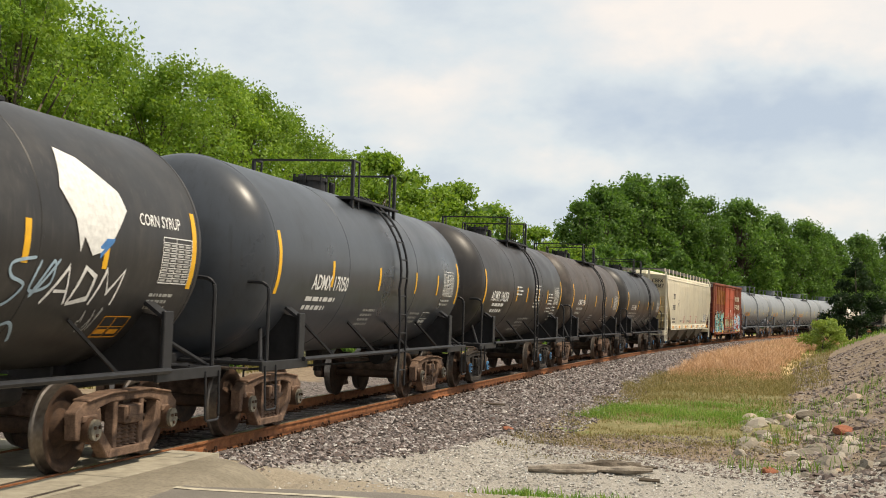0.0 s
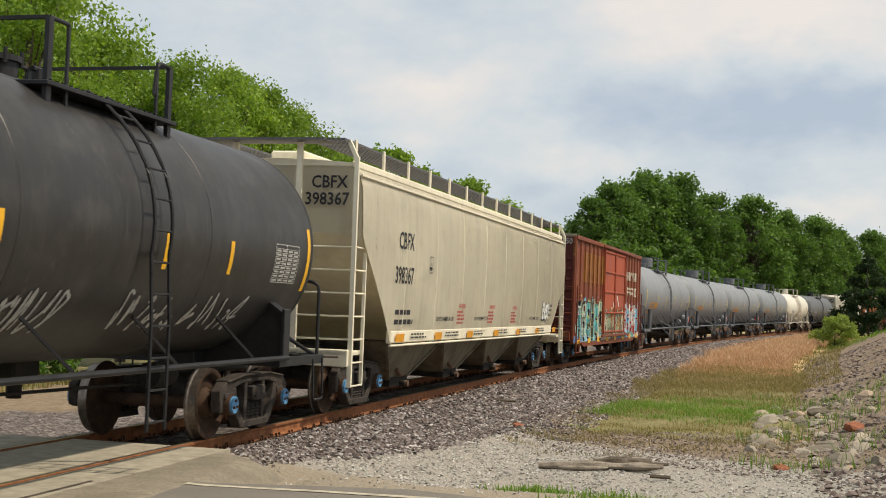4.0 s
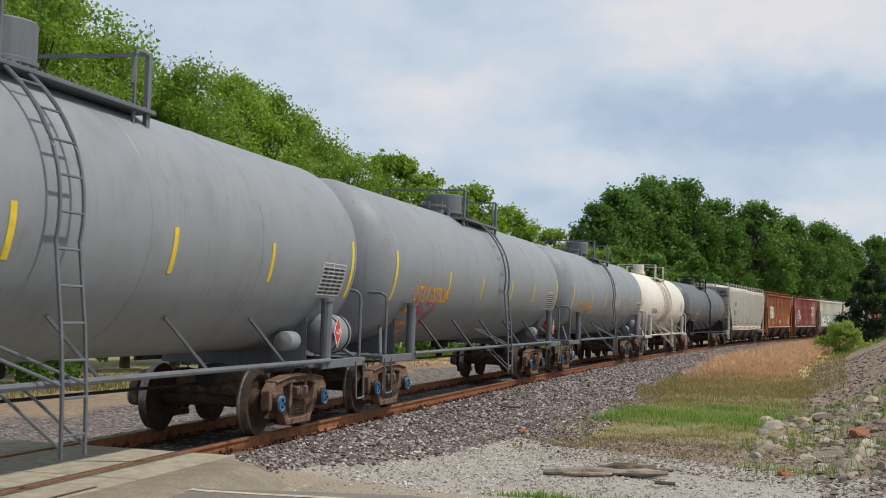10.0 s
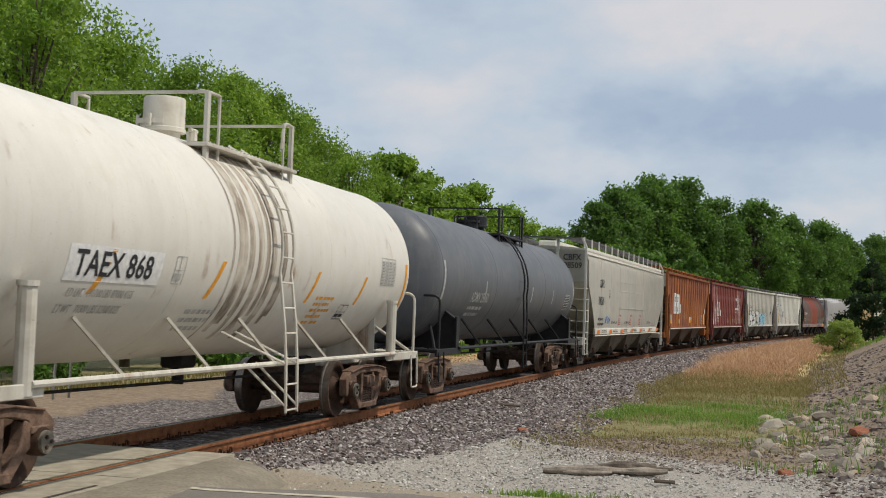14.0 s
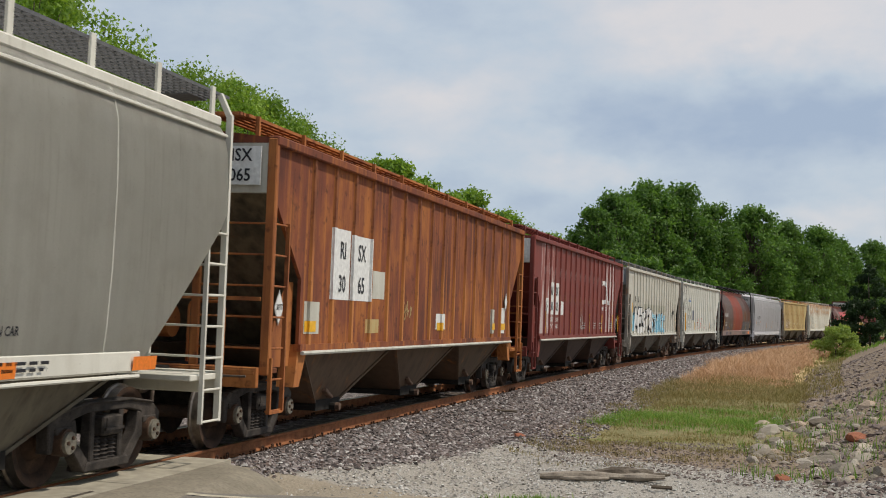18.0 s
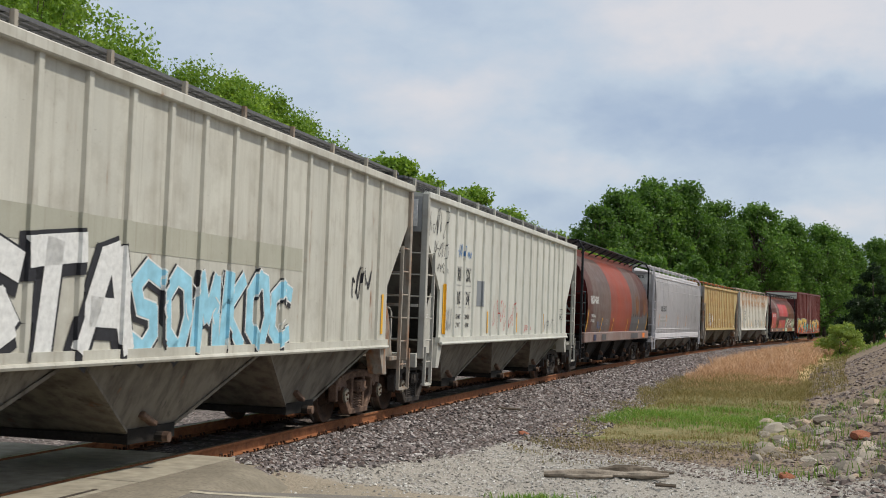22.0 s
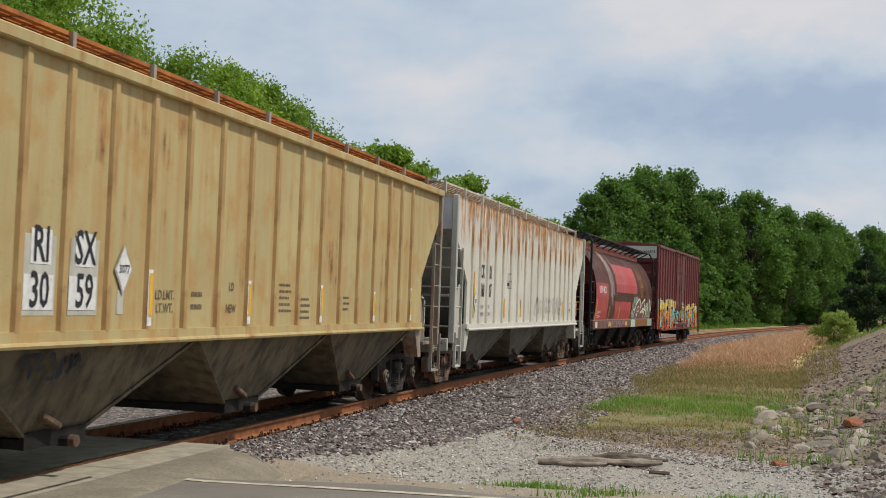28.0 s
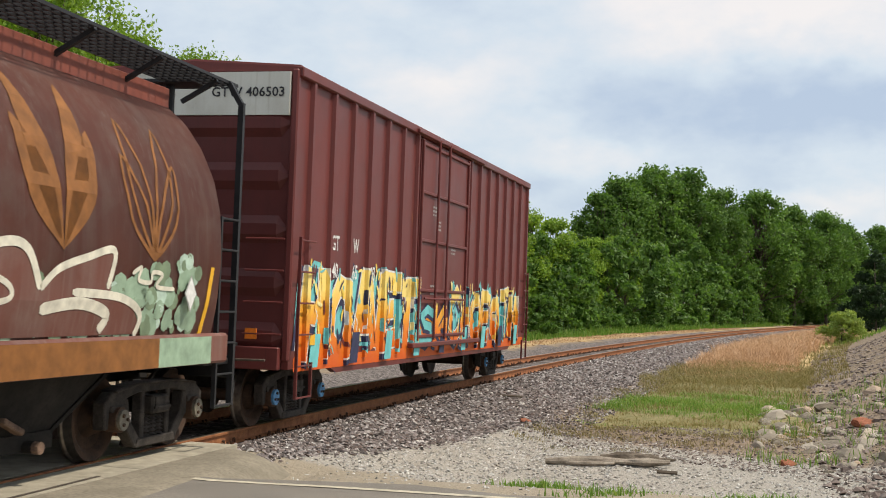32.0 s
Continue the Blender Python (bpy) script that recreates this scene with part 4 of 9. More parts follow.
def sow_grass():
    rng = np.random.default_rng(9)
    x, y, s, u = strip_points(rng, 54000, 43, 125, 3.7, 8.4, 1.25)
    k = clumped(rng, x, y, 0.55, -1.0 + 1.2 * (1 - smooth(44, 50, s))) & (u + 0.4 * wob(x, y, 0.6) > 4.0) & (u < 7.9 + 0.4 * wob(x, y, 0.4))
    x, y, s = x[k], y[k], s[k]
    h = (0.12 + 0.30 * smooth(44, 56, s)) * (1 + 0.4 * wob(x, y, 0.9) + 0.35 * wob(x, y, 2.3))
    grass_field("dry_grass", "tall pinkish tan dry grass beside the ballast", x, y, h, 0.005 + 0.0001 * s, M_STRAW, rng, 1.3)
    x, y, s, u = strip_points(rng, 30000, 25, 37.5, 3.4, 8.0, 1.0)
    k = clumped(rng, x, y, 0.8, 0.9 - 1.15 * smooth(26.0, 29.0, s + 1.2 * wob(x, y, 0.9)) * (1 - smooth(32.5, 36, s + 1.5 * wob(x, y, 0.7)))) & (u > 3.7 + 0.05 * (s - 28) + 0.4 * wob(x, y, 0.8))
    x, y, s = x[k], y[k], s[k]
    grass_field("green_grass", "short fresh green grass patch", x, y, (0.06 + 0.09 * smooth(26, 29, s) * (1 - smooth(34, 37, s))) * (1 + 0.5 * wob(x, y, 2.0) + 0.4 * wob(x, y, 4.1)), 0.005 + 0.0 * s, M_GRASS, rng, 1.6)
    x, y, s, u = strip_points(rng, 52000, 20, 50, 3.3, 8.6, 1.15)
    k = clumped(rng, x, y, 1.3, 0.45 - 0.75 * smooth(33, 37, s) - 0.55 * smooth(20.5, 23, s)) & (u > 3.5 + 0.5 * wob(x, y, 0.8))
    x, y, s = x[k], y[k], s[k]
    grass_field("dead_grass", "low olive and brown dead grass", x, y, 0.05 + 0.08 * rng.random(len(x)) + 0.13 * smooth(34, 42, s), 0.005 + 0.0 * s, M_WEED, rng, 1.7)
    x, y, s, u = strip_points(rng, 9000, 40, 110, 7.4, 9.8, 1.2)
    k = clumped(rng, x, y, 0.7, -0.2)
    x, y, s = x[k], y[k], s[k]
    grass_field("olive_weeds", "tall olive weeds along the foot of the bank", x, y, 0.10 + 0.18 * rng.random(len(x)), 0.006 + 0.00008 * s, M_WEED, rng, 1.4)
    x, y, s, u = strip_points(rng, 6000, 19, 36, 7.2, 11.5, 1.0)
    k = clumped(rng, x, y, 1.2, 0.3)
    x, y = x[k], y[k]
    grass_field("bank_grass", "green tufts between the rocks", x, y, 0.14 + 0.12 * rng.random(len(x)), 0.007 + 0.0 * x, M_GRASS, rng, 0.8)
    # tufts on the gravel
    cx, cy = [], []
    for i in range(46):
        r, d = 0.5 + 3.4 * rng.random() ** 1.5, 13.5 - 10 * rng.random() ** 1.5
        q = ROAD_A + ROAD_DIR * d + ROAD_N * r
        m = rng.integers(20, 110)
        cx.append(q.x + rng.normal(size=m) * 0.16), cy.append(q.y + rng.normal(size=m) * 0.09)
    x, y = np.concatenate(cx), np.concatenate(cy)
    grass_field("grass_tufts", "small green tufts growing in the gravel", x, y, 0.05 + 0.07 * rng.random(len(x)), 0.007 + 0.0 * x, M_GRASS, rng, 0.9)
    # verge across the line, and the far verge
    x, y, s, u = strip_points(rng, 7000, 48, 150, -11.0, -7.6, 1.1)
    grass_field("far_straw", "thin pale straw across the line", x, y, 0.10 + 0.0 * x, 0.010 + 0.0002 * s, M_STRAW, rng, 0.8)
    x, y, s, u = strip_points(rng, 5000, 24, 62, -14.0, -10.4, 1.0)
    grass_field("dry_verge", "olive and tan weeds across the line", x, y, 0.2 + 0.0 * x, 0.012 + 0.0002 * s, M_WEED, rng)
    x, y, s, u = strip_points(rng, 10000, 58, 190, -14.0, -10.4, 1.2)
    grass_field("far_verge", "green verge between the line and the trees", x, y, (0.30 + 0.35 * smooth(10.5, 13.0, -u)) * (1 + 0.3 * wob(x, y, 0.7)), 0.012 + 0.0002 * s, M_GRASS, rng)
    x, y, s, u = strip_points(rng, 7000, 80, 200, 4.5, 20, 1.1)
    grass_field("far_grass", "green grass round the cedar", x, y, 0.35 + 0.0 * x, 0.016 + 0.0 * x, M_GRASS, rng)


sow_grass()

# ---- the train: running gear ----
M_CAST = rusty("cast_steel", (0.045, 0.035, 0.028), (0.16, 0.118, 0.09), 0.8, 7)
M_CAST_DARK = rusty("cast_steel_dark", (0.020, 0.017, 0.015), (0.075, 0.062, 0.053), 0.8, 7)
M_CAST_RUST = rusty("cast_steel_rusty", (0.075, 0.046, 0.034), (0.235, 0.15, 0.105), 0.8, 7)
M_WHEEL = rusty("wheel_plate", (0.035, 0.022, 0.016), (0.095, 0.052, 0.032), 0.8, 6)
M_TREAD = plain("wheel_rim", (0.22, 0.19, 0.165), 0.38, 0.85, 0.4, 18)
M_CAP_BLUE = plain("bearing_cap_blue", (0.10, 0.30, 0.55), 0.55, 0, 0.4, 20)
M_CAP = plain("bearing_cap", (0.22, 0.20, 0.16), 0.6, 0.2, 0.4, 20)
# grime darkened further: the shade beneath the cars is in this colour
M_UNDER = rusty("underframe_grime_shaded", (0.010, 0.009, 0.008), (0.028, 0.024, 0.021), 0.95, 3)
M_YELLOW = plain("reflective_yellow", (0.78, 0.42, 0.03), 0.45, 0, 0.15, 10)
M_LEMON = plain("reflective_lemon", (0.70, 0.52, 0.04), 0.5, 0, 0.2, 10)
M_ORANGE = plain("reflector_orange", (0.85, 0.22, 0.03), 0.4, 0, 0.2, 25)
M_WHITE = plain("white_marking", (0.72, 0.72, 0.70), 0.6, 0, 0.2, 15)
M_DULL = plain("faded_marking", (0.42, 0.42, 0.40), 0.7, 0, 0.35, 15)
M_BLACK = plain("black_marking", (0.03, 0.03, 0.035), 0.6, 0, 0.3, 15)
M_RED = plain("red_marking", (0.55, 0.05, 0.04), 0.5, 0, 0.2, 15)
M_AMBER = plain("amber_marking", (0.75, 0.33, 0.03), 0.6, 0, 0.25, 15)
M_GRATE = plain("grating", (0.14, 0.14, 0.145), 0.6, 0.3, 0.3, 20)


def wheelset_mesh(r, cap):
    bm = BM()
    for s in (-1, 1):
        prof = [(0.69, 0.14), (0.69, r * 0.80), (0.675, r * 0.86), (0.675, r + 0.028), (0.70, r + 0.026), (0.715, r + 0.004), (0.815, r - 0.006),
                (0.815, r * 0.88), (0.80, r * 0.82), (0.745, r * 0.70), (0.735, r * 0.45), (0.80, 0.17), (0.85, 0.15), (0.85, 0.10)]
        k = len(bm.faces)
        lathe(bm, [(s * a, b) for a, b in prof], 28, "Y")
        bm.faces.ensure_lookup_table()
        for i in range(28 * 3, 28 * 6):
            bm.faces[k + i].material_index = 1
    rod(bm, (0, -1.03, 0), (0, 1.03, 0), 0.085, 12)
    for s in (-1, 1):
        rod(bm, (0, s * 0.98, 0), (0, s * 1.13, 0), 0.135, 14)
        rod(bm, (0, s * 1.13, 0), (0, s * 1.165, 0), 0.11, 14, mat=2)
        for k in range(3):
            a = 2.094 * k
            rod(bm, (0.055 * math.cos(a), s * 1.165, 0.055 * math.sin(a)), (0.055 * math.cos(a), s * 1.185, 0.055 * math.sin(a)), 0.02, 6, mat=0)
    return mesh_of("wheelset", bm, [M_WHEEL, M_TREAD, cap], 35)


def side_frame_mesh(side, mat):
    y0, y1 = side * 0.93, side * 1.07
    bm = BM()
    top = [(-1.13, 0.36), (-1.15, 0.64), (-1.0, 0.74), (-0.45, 0.80), (0.45, 0.80), (1.0, 0.74), (1.15, 0.64), (1.13, 0.36), (1.05, 0.36), (1.03, 0.58),
           (0.76, 0.58), (0.70, 0.66), (0.42, 0.71), (-0.42, 0.71), (-0.70, 0.66), (-0.76, 0.58), (-1.03, 0.58), (-1.05, 0.36)]
    plate(bm, top, y0, y1)
    for k in (-1, 1):
        plate(bm, [(k * 0.76, 0.64), (k * 0.76, 0.40), (k * 0.70, 0.36), (k * 0.46, 0.12), (k * 0.32, 0.12), (k * 0.36, 0.22), (k * 0.60, 0.44), (k * 0.65, 0.67)], y0, y1)
        plate(bm, [(k * 0.25, 0.20), (k * 0.34, 0.20), (k * 0.34, 0.73), (k * 0.25, 0.73)], y0 + side * 0.01, y1 - side * 0.01)
    plate(bm, [(-0.46, 0.12), (0.46, 0.12), (0.42, 0.215), (-0.42, 0.215)], y0 - side * 0.06, y1 + side * 0.02)
    plate(bm, [(-0.95, 0.735), (-0.45, 0.795), (0.45, 0.795), (0.95, 0.735), (0.95, 0.765), (0.45, 0.825), (-0.45, 0.825), (-0.95, 0.765)], y0 - side * 0.03, y1 + side * 0.03)
    bmesh.ops.bevel(bm, geom=list(bm.edges), offset=0.012, segments=1, affect="EDGES")
    for k in (-1, 1):
        box(bm, (k * 0.889, side * 1.0, 0.57), (0.30, 0.18, 0.07), bevel=0.01)
    return mesh_of("side_frame", bm, mat, 30)


def spring_mesh(mat):
    bm = BM()
    prof = []
    for i in range(6):
        z = 0.215 + i * 0.042
        prof += [(z, 0.045), (z + 0.010, 0.072), (z + 0.030, 0.045)]
    lathe(bm, prof, 9, "Z")
    return mesh_of("coil_spring", bm, mat, 30)


def bolster_mesh(mat):
    bm = BM()
    box(bm, (0, 0, 0.60), (0.36, 1.8, 0.26), bevel=0.02)
    for s in (-1, 1):
        box(bm, (0, s * 1.02, 0.565), (0.42, 0.22, 0.20), bevel=0.02)
        box(bm, (0, s * 1.125, 0.60), (0.30, 0.03, 0.10))
        box(bm, (0, s * 1.145, 0.535), (0.38, 0.02, 0.03))
    rod(bm, (0, 0, 0.72), (0, 0, 0.80), 0.2, 14)
    return mesh_of("bolster", bm, mat, 30)


BOGIE_CACHE = {}
ROLLING = []


def bogie(car, x, r, mat, cap):
    key = (r, mat.name, cap.name)
    if key not in BOGIE_CACHE:
        BOGIE_CACHE[key] = (wheelset_mesh(r, cap), side_frame_mesh(-1, mat), side_frame_mesh(1, mat), spring_mesh(mat), bolster_mesh(mat))
    ws, fa, fb, sp, bo = BOGIE_CACHE[key]
    dz = r - 0.457
    bog = part("bogie", bo, None, car, "cast steel bogie with coil springs", (x, 0, dz))
    part("side_frame", fa, None, bog)
    part("side_frame", fb, None, bog)
    for s in (-1, 1):
        for dx in (-0.16, 0.0, 0.16):
            part("coil_spring", sp, None, bog, pos=(dx, s * 1.0, 0))
    for dx in (-0.889, 0.889):
        w = part("wheelset", ws, None, bog, "worn steel wheels on one axle", (dx, 0, 0.457))
        ROLLING.append((w, dx, r, car, x + dx))
    return bog


def coupler_mesh():
    bm = BM()
    box(bm, (-0.30, 0, 0.86), (0.62, 0.13, 0.15), bevel=0.015)
    box(bm, (-0.66, 0.03, 0.86), (0.22, 0.30, 0.28), bevel=0.04)
    box(bm, (-0.74, -0.10, 0.86), (0.20, 0.12, 0.26), bevel=0.04)
    pipe(bm, rounded([(-0.35, -0.25, 0.75), (-0.45, -0.28, 0.45), (-0.70, -0.28, 0.35), (-0.88, -0.26, 0.42)], 0.12), 0.025, 6)
    rod(bm, (-0.2, -0.15, 0.95), (-0.25, -1.45, 0.98), 0.016, 6)
    return mesh_of("coupler", bm, M_CAST, 30)


COUPLER = coupler_mesh()


def couplers(car, half):
    part("coupler", COUPLER, None, car, "steel knuckle coupler with an air hose", (-half + 0.1, 0, 0))
    part("coupler", COUPLER, None, car, "steel knuckle coupler with an air hose", Matrix.Translation((half - 0.1, 0, 0)) @ Matrix.Rotation(math.pi, 4, "Z"))


# ---- lettering and decals ----
def text_flat(body, size, wide=1.0):
    """Outlines of a text as flat geometry, centred on its left base line."""
    cu = bpy.data.curves.new("lettering", "FONT")
    cu.body, cu.size, cu.resolution_u, cu.offset = body, size * 1.38, 2, 0.022 * size
    ob = bpy.data.objects.new("lettering", cu)
    me = bpy.data.meshes.new_from_object(ob)
    bm = BM()
    bm.from_mesh(me)
    bpy.data.objects.remove(ob), bpy.data.curves.remove(cu), bpy.data.meshes.remove(me)
    for v in bm.verts:
        v.co.x *= wide
    return bm


# per side: where posts bend what is painted, the sheets between posts, and the origin of the painted scheme
SIDE_CUTS, PANELS, ORIGIN = {}, {}, {}


def on_side(bm, x, z, surf, lift=0.006):
    """Lays flat geometry (x right, y up) on a side: surf(x, z) gives the outward distance. Cut at the posts of the side, it follows them."""
    x += ORIGIN.get(surf, 0.0)
    xs = [v.co.x + x for v in bm.verts]
    for c in SIDE_CUTS.get(surf, ()):
        if min(xs) < c < max(xs):
            bmesh.ops.bisect_plane(bm, geom=bm.verts[:] + bm.edges[:] + bm.faces[:], plane_co=(c - x, 0, 0), plane_no=(1, 0, 0))
    if surf not in SIDE_CUTS:
        # a curved side: cut level by level so that the shape hugs it
        lo, hi = min(v.co.y for v in bm.verts), max(v.co.y for v in bm.verts)
        for i in range(1, int((hi - lo) / 0.11) + 1):
            bmesh.ops.bisect_plane(bm, geom=bm.verts[:] + bm.edges[:] + bm.faces[:], plane_co=(0, lo + i * 0.11 - 0.013, 0), plane_no=(0, 1, 0))
    for v in bm.verts:
        px, pz = x + v.co.x, z + v.co.y
        v.co = (px, -(surf(px, pz) + lift + v.co.z), pz)
    return bm


def letter(car, body, size, x, z, surf, mat, wide=0.9, name="lettering", lift=0.006):
    bm = text_flat(body, size, wide)
    if surf in PANELS:
        # lettering on posted sides keeps to the sheet between two posts
        xs, w = PANELS[surf]
        width = max(v.co.x for v in bm.verts)
        x += ORIGIN.get(surf, 0.0)
        left = max([q for q in xs if q <= x + width / 2] or [xs[0] - 1.0])
        right = min([q for q in xs if q > left] or [left + 1.0])
        if right - left > width + w:
            x = (left + right) / 2 - 0.01 - width / 2
        x -= ORIGIN.get(surf, 0.0)
    return part(name, on_side(bm, x, z, surf, lift), mat, car, "painted lettering " + body)


def end_letter(car, body, size, y, z, x, mat, wide=0.9):
    """Lettering on the end that faces forwards; y is where its left edge stands."""
    bm = text_flat(body, size, wide)
    for v in bm.verts:
        v.co = (x, y - v.co.x, z + v.co.y)
    return part("lettering", bm, mat, car, "painted lettering " + body)


def grid_face(bm, x0, x1, z0, z1, nx=1, nz=1, mat=0, skew=0.0):
    vs = [[bm.verts.new((x0 + (x1 - x0) * i / nx + skew * j / nz, z0 + (z1 - z0) * j / nz, 0)) for i in range(nx + 1)] for j in range(nz + 1)]
    for j in range(nz):
        for i in range(nx):
            bm.faces.new((vs[j][i], vs[j][i + 1], vs[j + 1][i + 1], vs[j + 1][i])).material_index = mat
    return bm


def patch(car, name, x0, x1, z0, z1, surf, mat, label="", lift=0.004, nz=4, skew=0.0):
    bm = grid_face(BM(), x0, x1, z0, z1, 2, nz, 0, skew)
    return part(name, on_side(bm, 0, 0, surf, lift), mat, car, label)


def small_print(car, x, z, w, lines, pitch, surf, mat, seed=0, lift=0.005, height=0.5):
    """Lines of small print that cannot be read, as bars."""
    rng = random.Random(seed * 31 + int(x * 10))
    bm = BM()
    for i in range(lines):
        p = 0.0
        end = w * rng.uniform(0.7, 1.0)
        while p < end:
            q = min(end, p + rng.uniform(0.08, 0.22) * w)
            grid_face(bm, p, q - 0.02 * w, -i * pitch - pitch * height, -i * pitch)
            p = q + 0.02 * w
    ob = part("small_print", on_side(bm, x, z, surf, lift), mat, car, "lines of small print")
    ob["kind"] = "stuff"
    return ob


def data_panel(car, x, z, w, h, surf, frame_mat, fill_mat, rows=9, cols=4):
    bm = BM()
    t = 0.012
    for a in (0, h):
        grid_face(bm, 0, w, a - t / 2, a + t / 2)
    for a in (0, w * 0.45, w):
        grid_face(bm, a - t / 2, a + t / 2, 0, h, 1, 3)
    for i in range(1, rows):
        grid_face(bm, 0, w, h * i / rows - 0.004, h * i / rows + 0.004)
        for c in range(cols):
            x0 = w * (0.03 + 0.97 * c / cols)
            grid_face(bm, x0, x0 + w * 0.75 / cols, h * (i - 0.7) / rows, h * (i - 0.25) / rows, 1, 1, 1)
    return part("data_panel", on_side(bm, x, z, surf, 0.005), [frame_mat, fill_mat], car, "framed table of small print")


def diamond(car, x, z, s, y, mat_a, mat_b, body="", face="side"):
    """A placard with a border, standing on its point."""
    bm = BM()
    for k, off, m in ((1.0, 0.0, 0), (0.86, 0.003, 1)):
        vs = [(0, -s * k), (s * 0.72 * k, 0), (0, s * k), (-s * 0.72 * k, 0)]
        f = [bm.verts.new((x + a, y - off, z + b)) if face == "side" else bm.verts.new((y - off, x - a, z + b)) for a, b in vs]
        bm.faces.new(f).material_index = m
    p = part("placard", bm, [mat_a, mat_b], car, "diamond-shaped hazard placard")
    if body:
        t = text_flat(body, s * 0.34, 0.9)
        for v in t.verts:
            c = v.co.copy()
            a, b = c.x - s * 0.40, c.y - s * 0.14
            v.co = (x + a, y - 0.006, z + b) if face == "side" else (y - 0.006, x - a, z + b)
        part("lettering", t, M_BLACK if mat_b is M_WHITE else M_WHITE, p, "painted lettering " + body)
    return p


# ---- painted tags ----
def stroke(bm, pts, w, mat=0):
    """A brush stroke through flat points."""
    prev = None
    n = len(pts)
    for i, (x, y) in enumerate(pts):
        a, b = pts[max(0, i - 1)], pts[min(n - 1, i + 1)]
        d = Vector((b[0] - a[0], b[1] - a[1], 0))
        d = d.normalized() if d.length > 1e-6 else Vector((1, 0, 0))
        k = w * (0.55 if i in (0, n - 1) else 1.0)
        q = [bm.verts.new((x - d.y * k, y + d.x * k, 0)), bm.verts.new((x + d.y * k, y - d.x * k, 0))]
        if prev:
            bm.faces.new((prev[0], q[0], q[1], prev[1])).material_index = mat
        prev = q


def curve_pts(ctrl, n=8):
    """A smooth line through control points."""
    out = []
    c = [ctrl[0]] + list(ctrl) + [ctrl[-1]]
    for i in range(1, len(c) - 2):
        for k in range(n):
            t = k / n
            out.append(tuple(0.5 * (2 * c[i][j] + (c[i + 1][j] - c[i - 1][j]) * t + (2 * c[i - 1][j] - 5 * c[i][j] + 4 * c[i + 1][j] - c[i + 2][j]) * t * t
                                    + (3 * c[i][j] - c[i - 1][j] - 3 * c[i + 1][j] + c[i + 2][j]) * t ** 3) for j in (0, 1)))
    return out + [tuple(ctrl[-1])]


def scribble(car, x, z, w, h, surf, mat, seed, letters=5, thick=0.018, label="scrawled paint tag", slant=0.25):
    """A scrawled tag of looping strokes."""
    rng = random.Random(seed)
    first = None
    for i in range(letters):
        bm = BM()
        x0 = w * i / letters
        lw = w / letters
        ctrl = [(x0 + lw * rng.uniform(-0.1, 1.0), h * rng.choice((rng.uniform(0, 0.25), rng.uniform(0.7, 1.0), rng.uniform(0.35, 0.6)))) for _ in range(rng.randint(4, 6))]
        ctrl = [(a + slant * b, b) for a, b in ctrl]
        stroke(bm, curve_pts(ctrl, 6), thick)
        first = part("paint_tag", on_side(bm, x, z, surf, 0.008), mat, car, label)
    return first


def blob(bm, outline, mat=0):
    """A filled flat shape, cut so that it can follow a curved side."""
    vs = [bm.verts.new((a, b, 0)) for a, b in outline]
    f = bm.faces.new(vs)
    f.material_index = mat
    bmesh.ops.triangulate(bm, faces=[f])


GLYPHS = {
    "a": [[(0, 0), (0.35, 1), (0.65, 1), (1, 0)], [(0.22, 0.36), (0.80, 0.36)]],
    "b": [[(0, 0), (0, 1), (0.8, 0.95), (0.9, 0.7), (0.1, 0.52), (1, 0.40), (0.9, 0.05), (0, 0)]],
    "c": [[(1, 0.85), (0.5, 1), (0.05, 0.8), (0.05, 0.2), (0.5, 0), (1, 0.15)]],
    "e": [[(1, 0.95), (0.05, 1), (0, 0), (1, 0.05)], [(0.05, 0.5), (0.8, 0.52)]],
    "h": [[(0, 0), (0.1, 1)], [(0.85, 1), (0.95, 0)], [(0.05, 0.5), (0.9, 0.5)]],
    "k": [[(0, 0), (0.05, 1)], [(0.95, 1), (0.1, 0.5), (1, 0)]],
    "m": [[(0, 0), (0.1, 1), (0.5, 0.4), (0.9, 1), (1, 0)]],
    "o": [[(0.5, 0), (0.08, 0.2), (0, 0.7), (0.4, 1), (0.85, 0.9), (1, 0.4), (0.8, 0.05), (0.5, 0)]],
    "s": [[(1, 0.85), (0.5, 1), (0.05, 0.78), (0.3, 0.55), (0.8, 0.45), (0.95, 0.2), (0.5, 0), (0, 0.12)]],
    "t": [[(0, 0.95), (1, 1)], [(0.5, 1), (0.45, 0)]],
    "v": [[(0, 1), (0.45, 0), (0.6, 0), (1, 1)]],
}


def fat_line(bm, pts, w, mat=0, lift=0.0):
    """A broad brush line with blunt ends and square elbows."""
    for i, ((x0, y0), (x1, y1)) in enumerate(zip(pts, pts[1:])):
        d = Vector((x1 - x0, y1 - y0, 0))
        if d.length < 1e-5:
            continue
        d.normalize()
        e = w * 0.55
        z = lift + 0.00025 * (i % 3)
        q = [bm.verts.new((x0 - d.x * e - d.y * w, y0 - d.y * e + d.x * w, z)), bm.verts.new((x0 - d.x * e + d.y * w, y0 - d.y * e - d.x * w, z)),
             bm.verts.new((x1 + d.x * e + d.y * w, y1 + d.y * e - d.x * w, z)), bm.verts.new((x1 + d.x * e - d.y * w, y1 + d.y * e + d.x * w, z))]
        bm.faces.new(q).material_index = mat


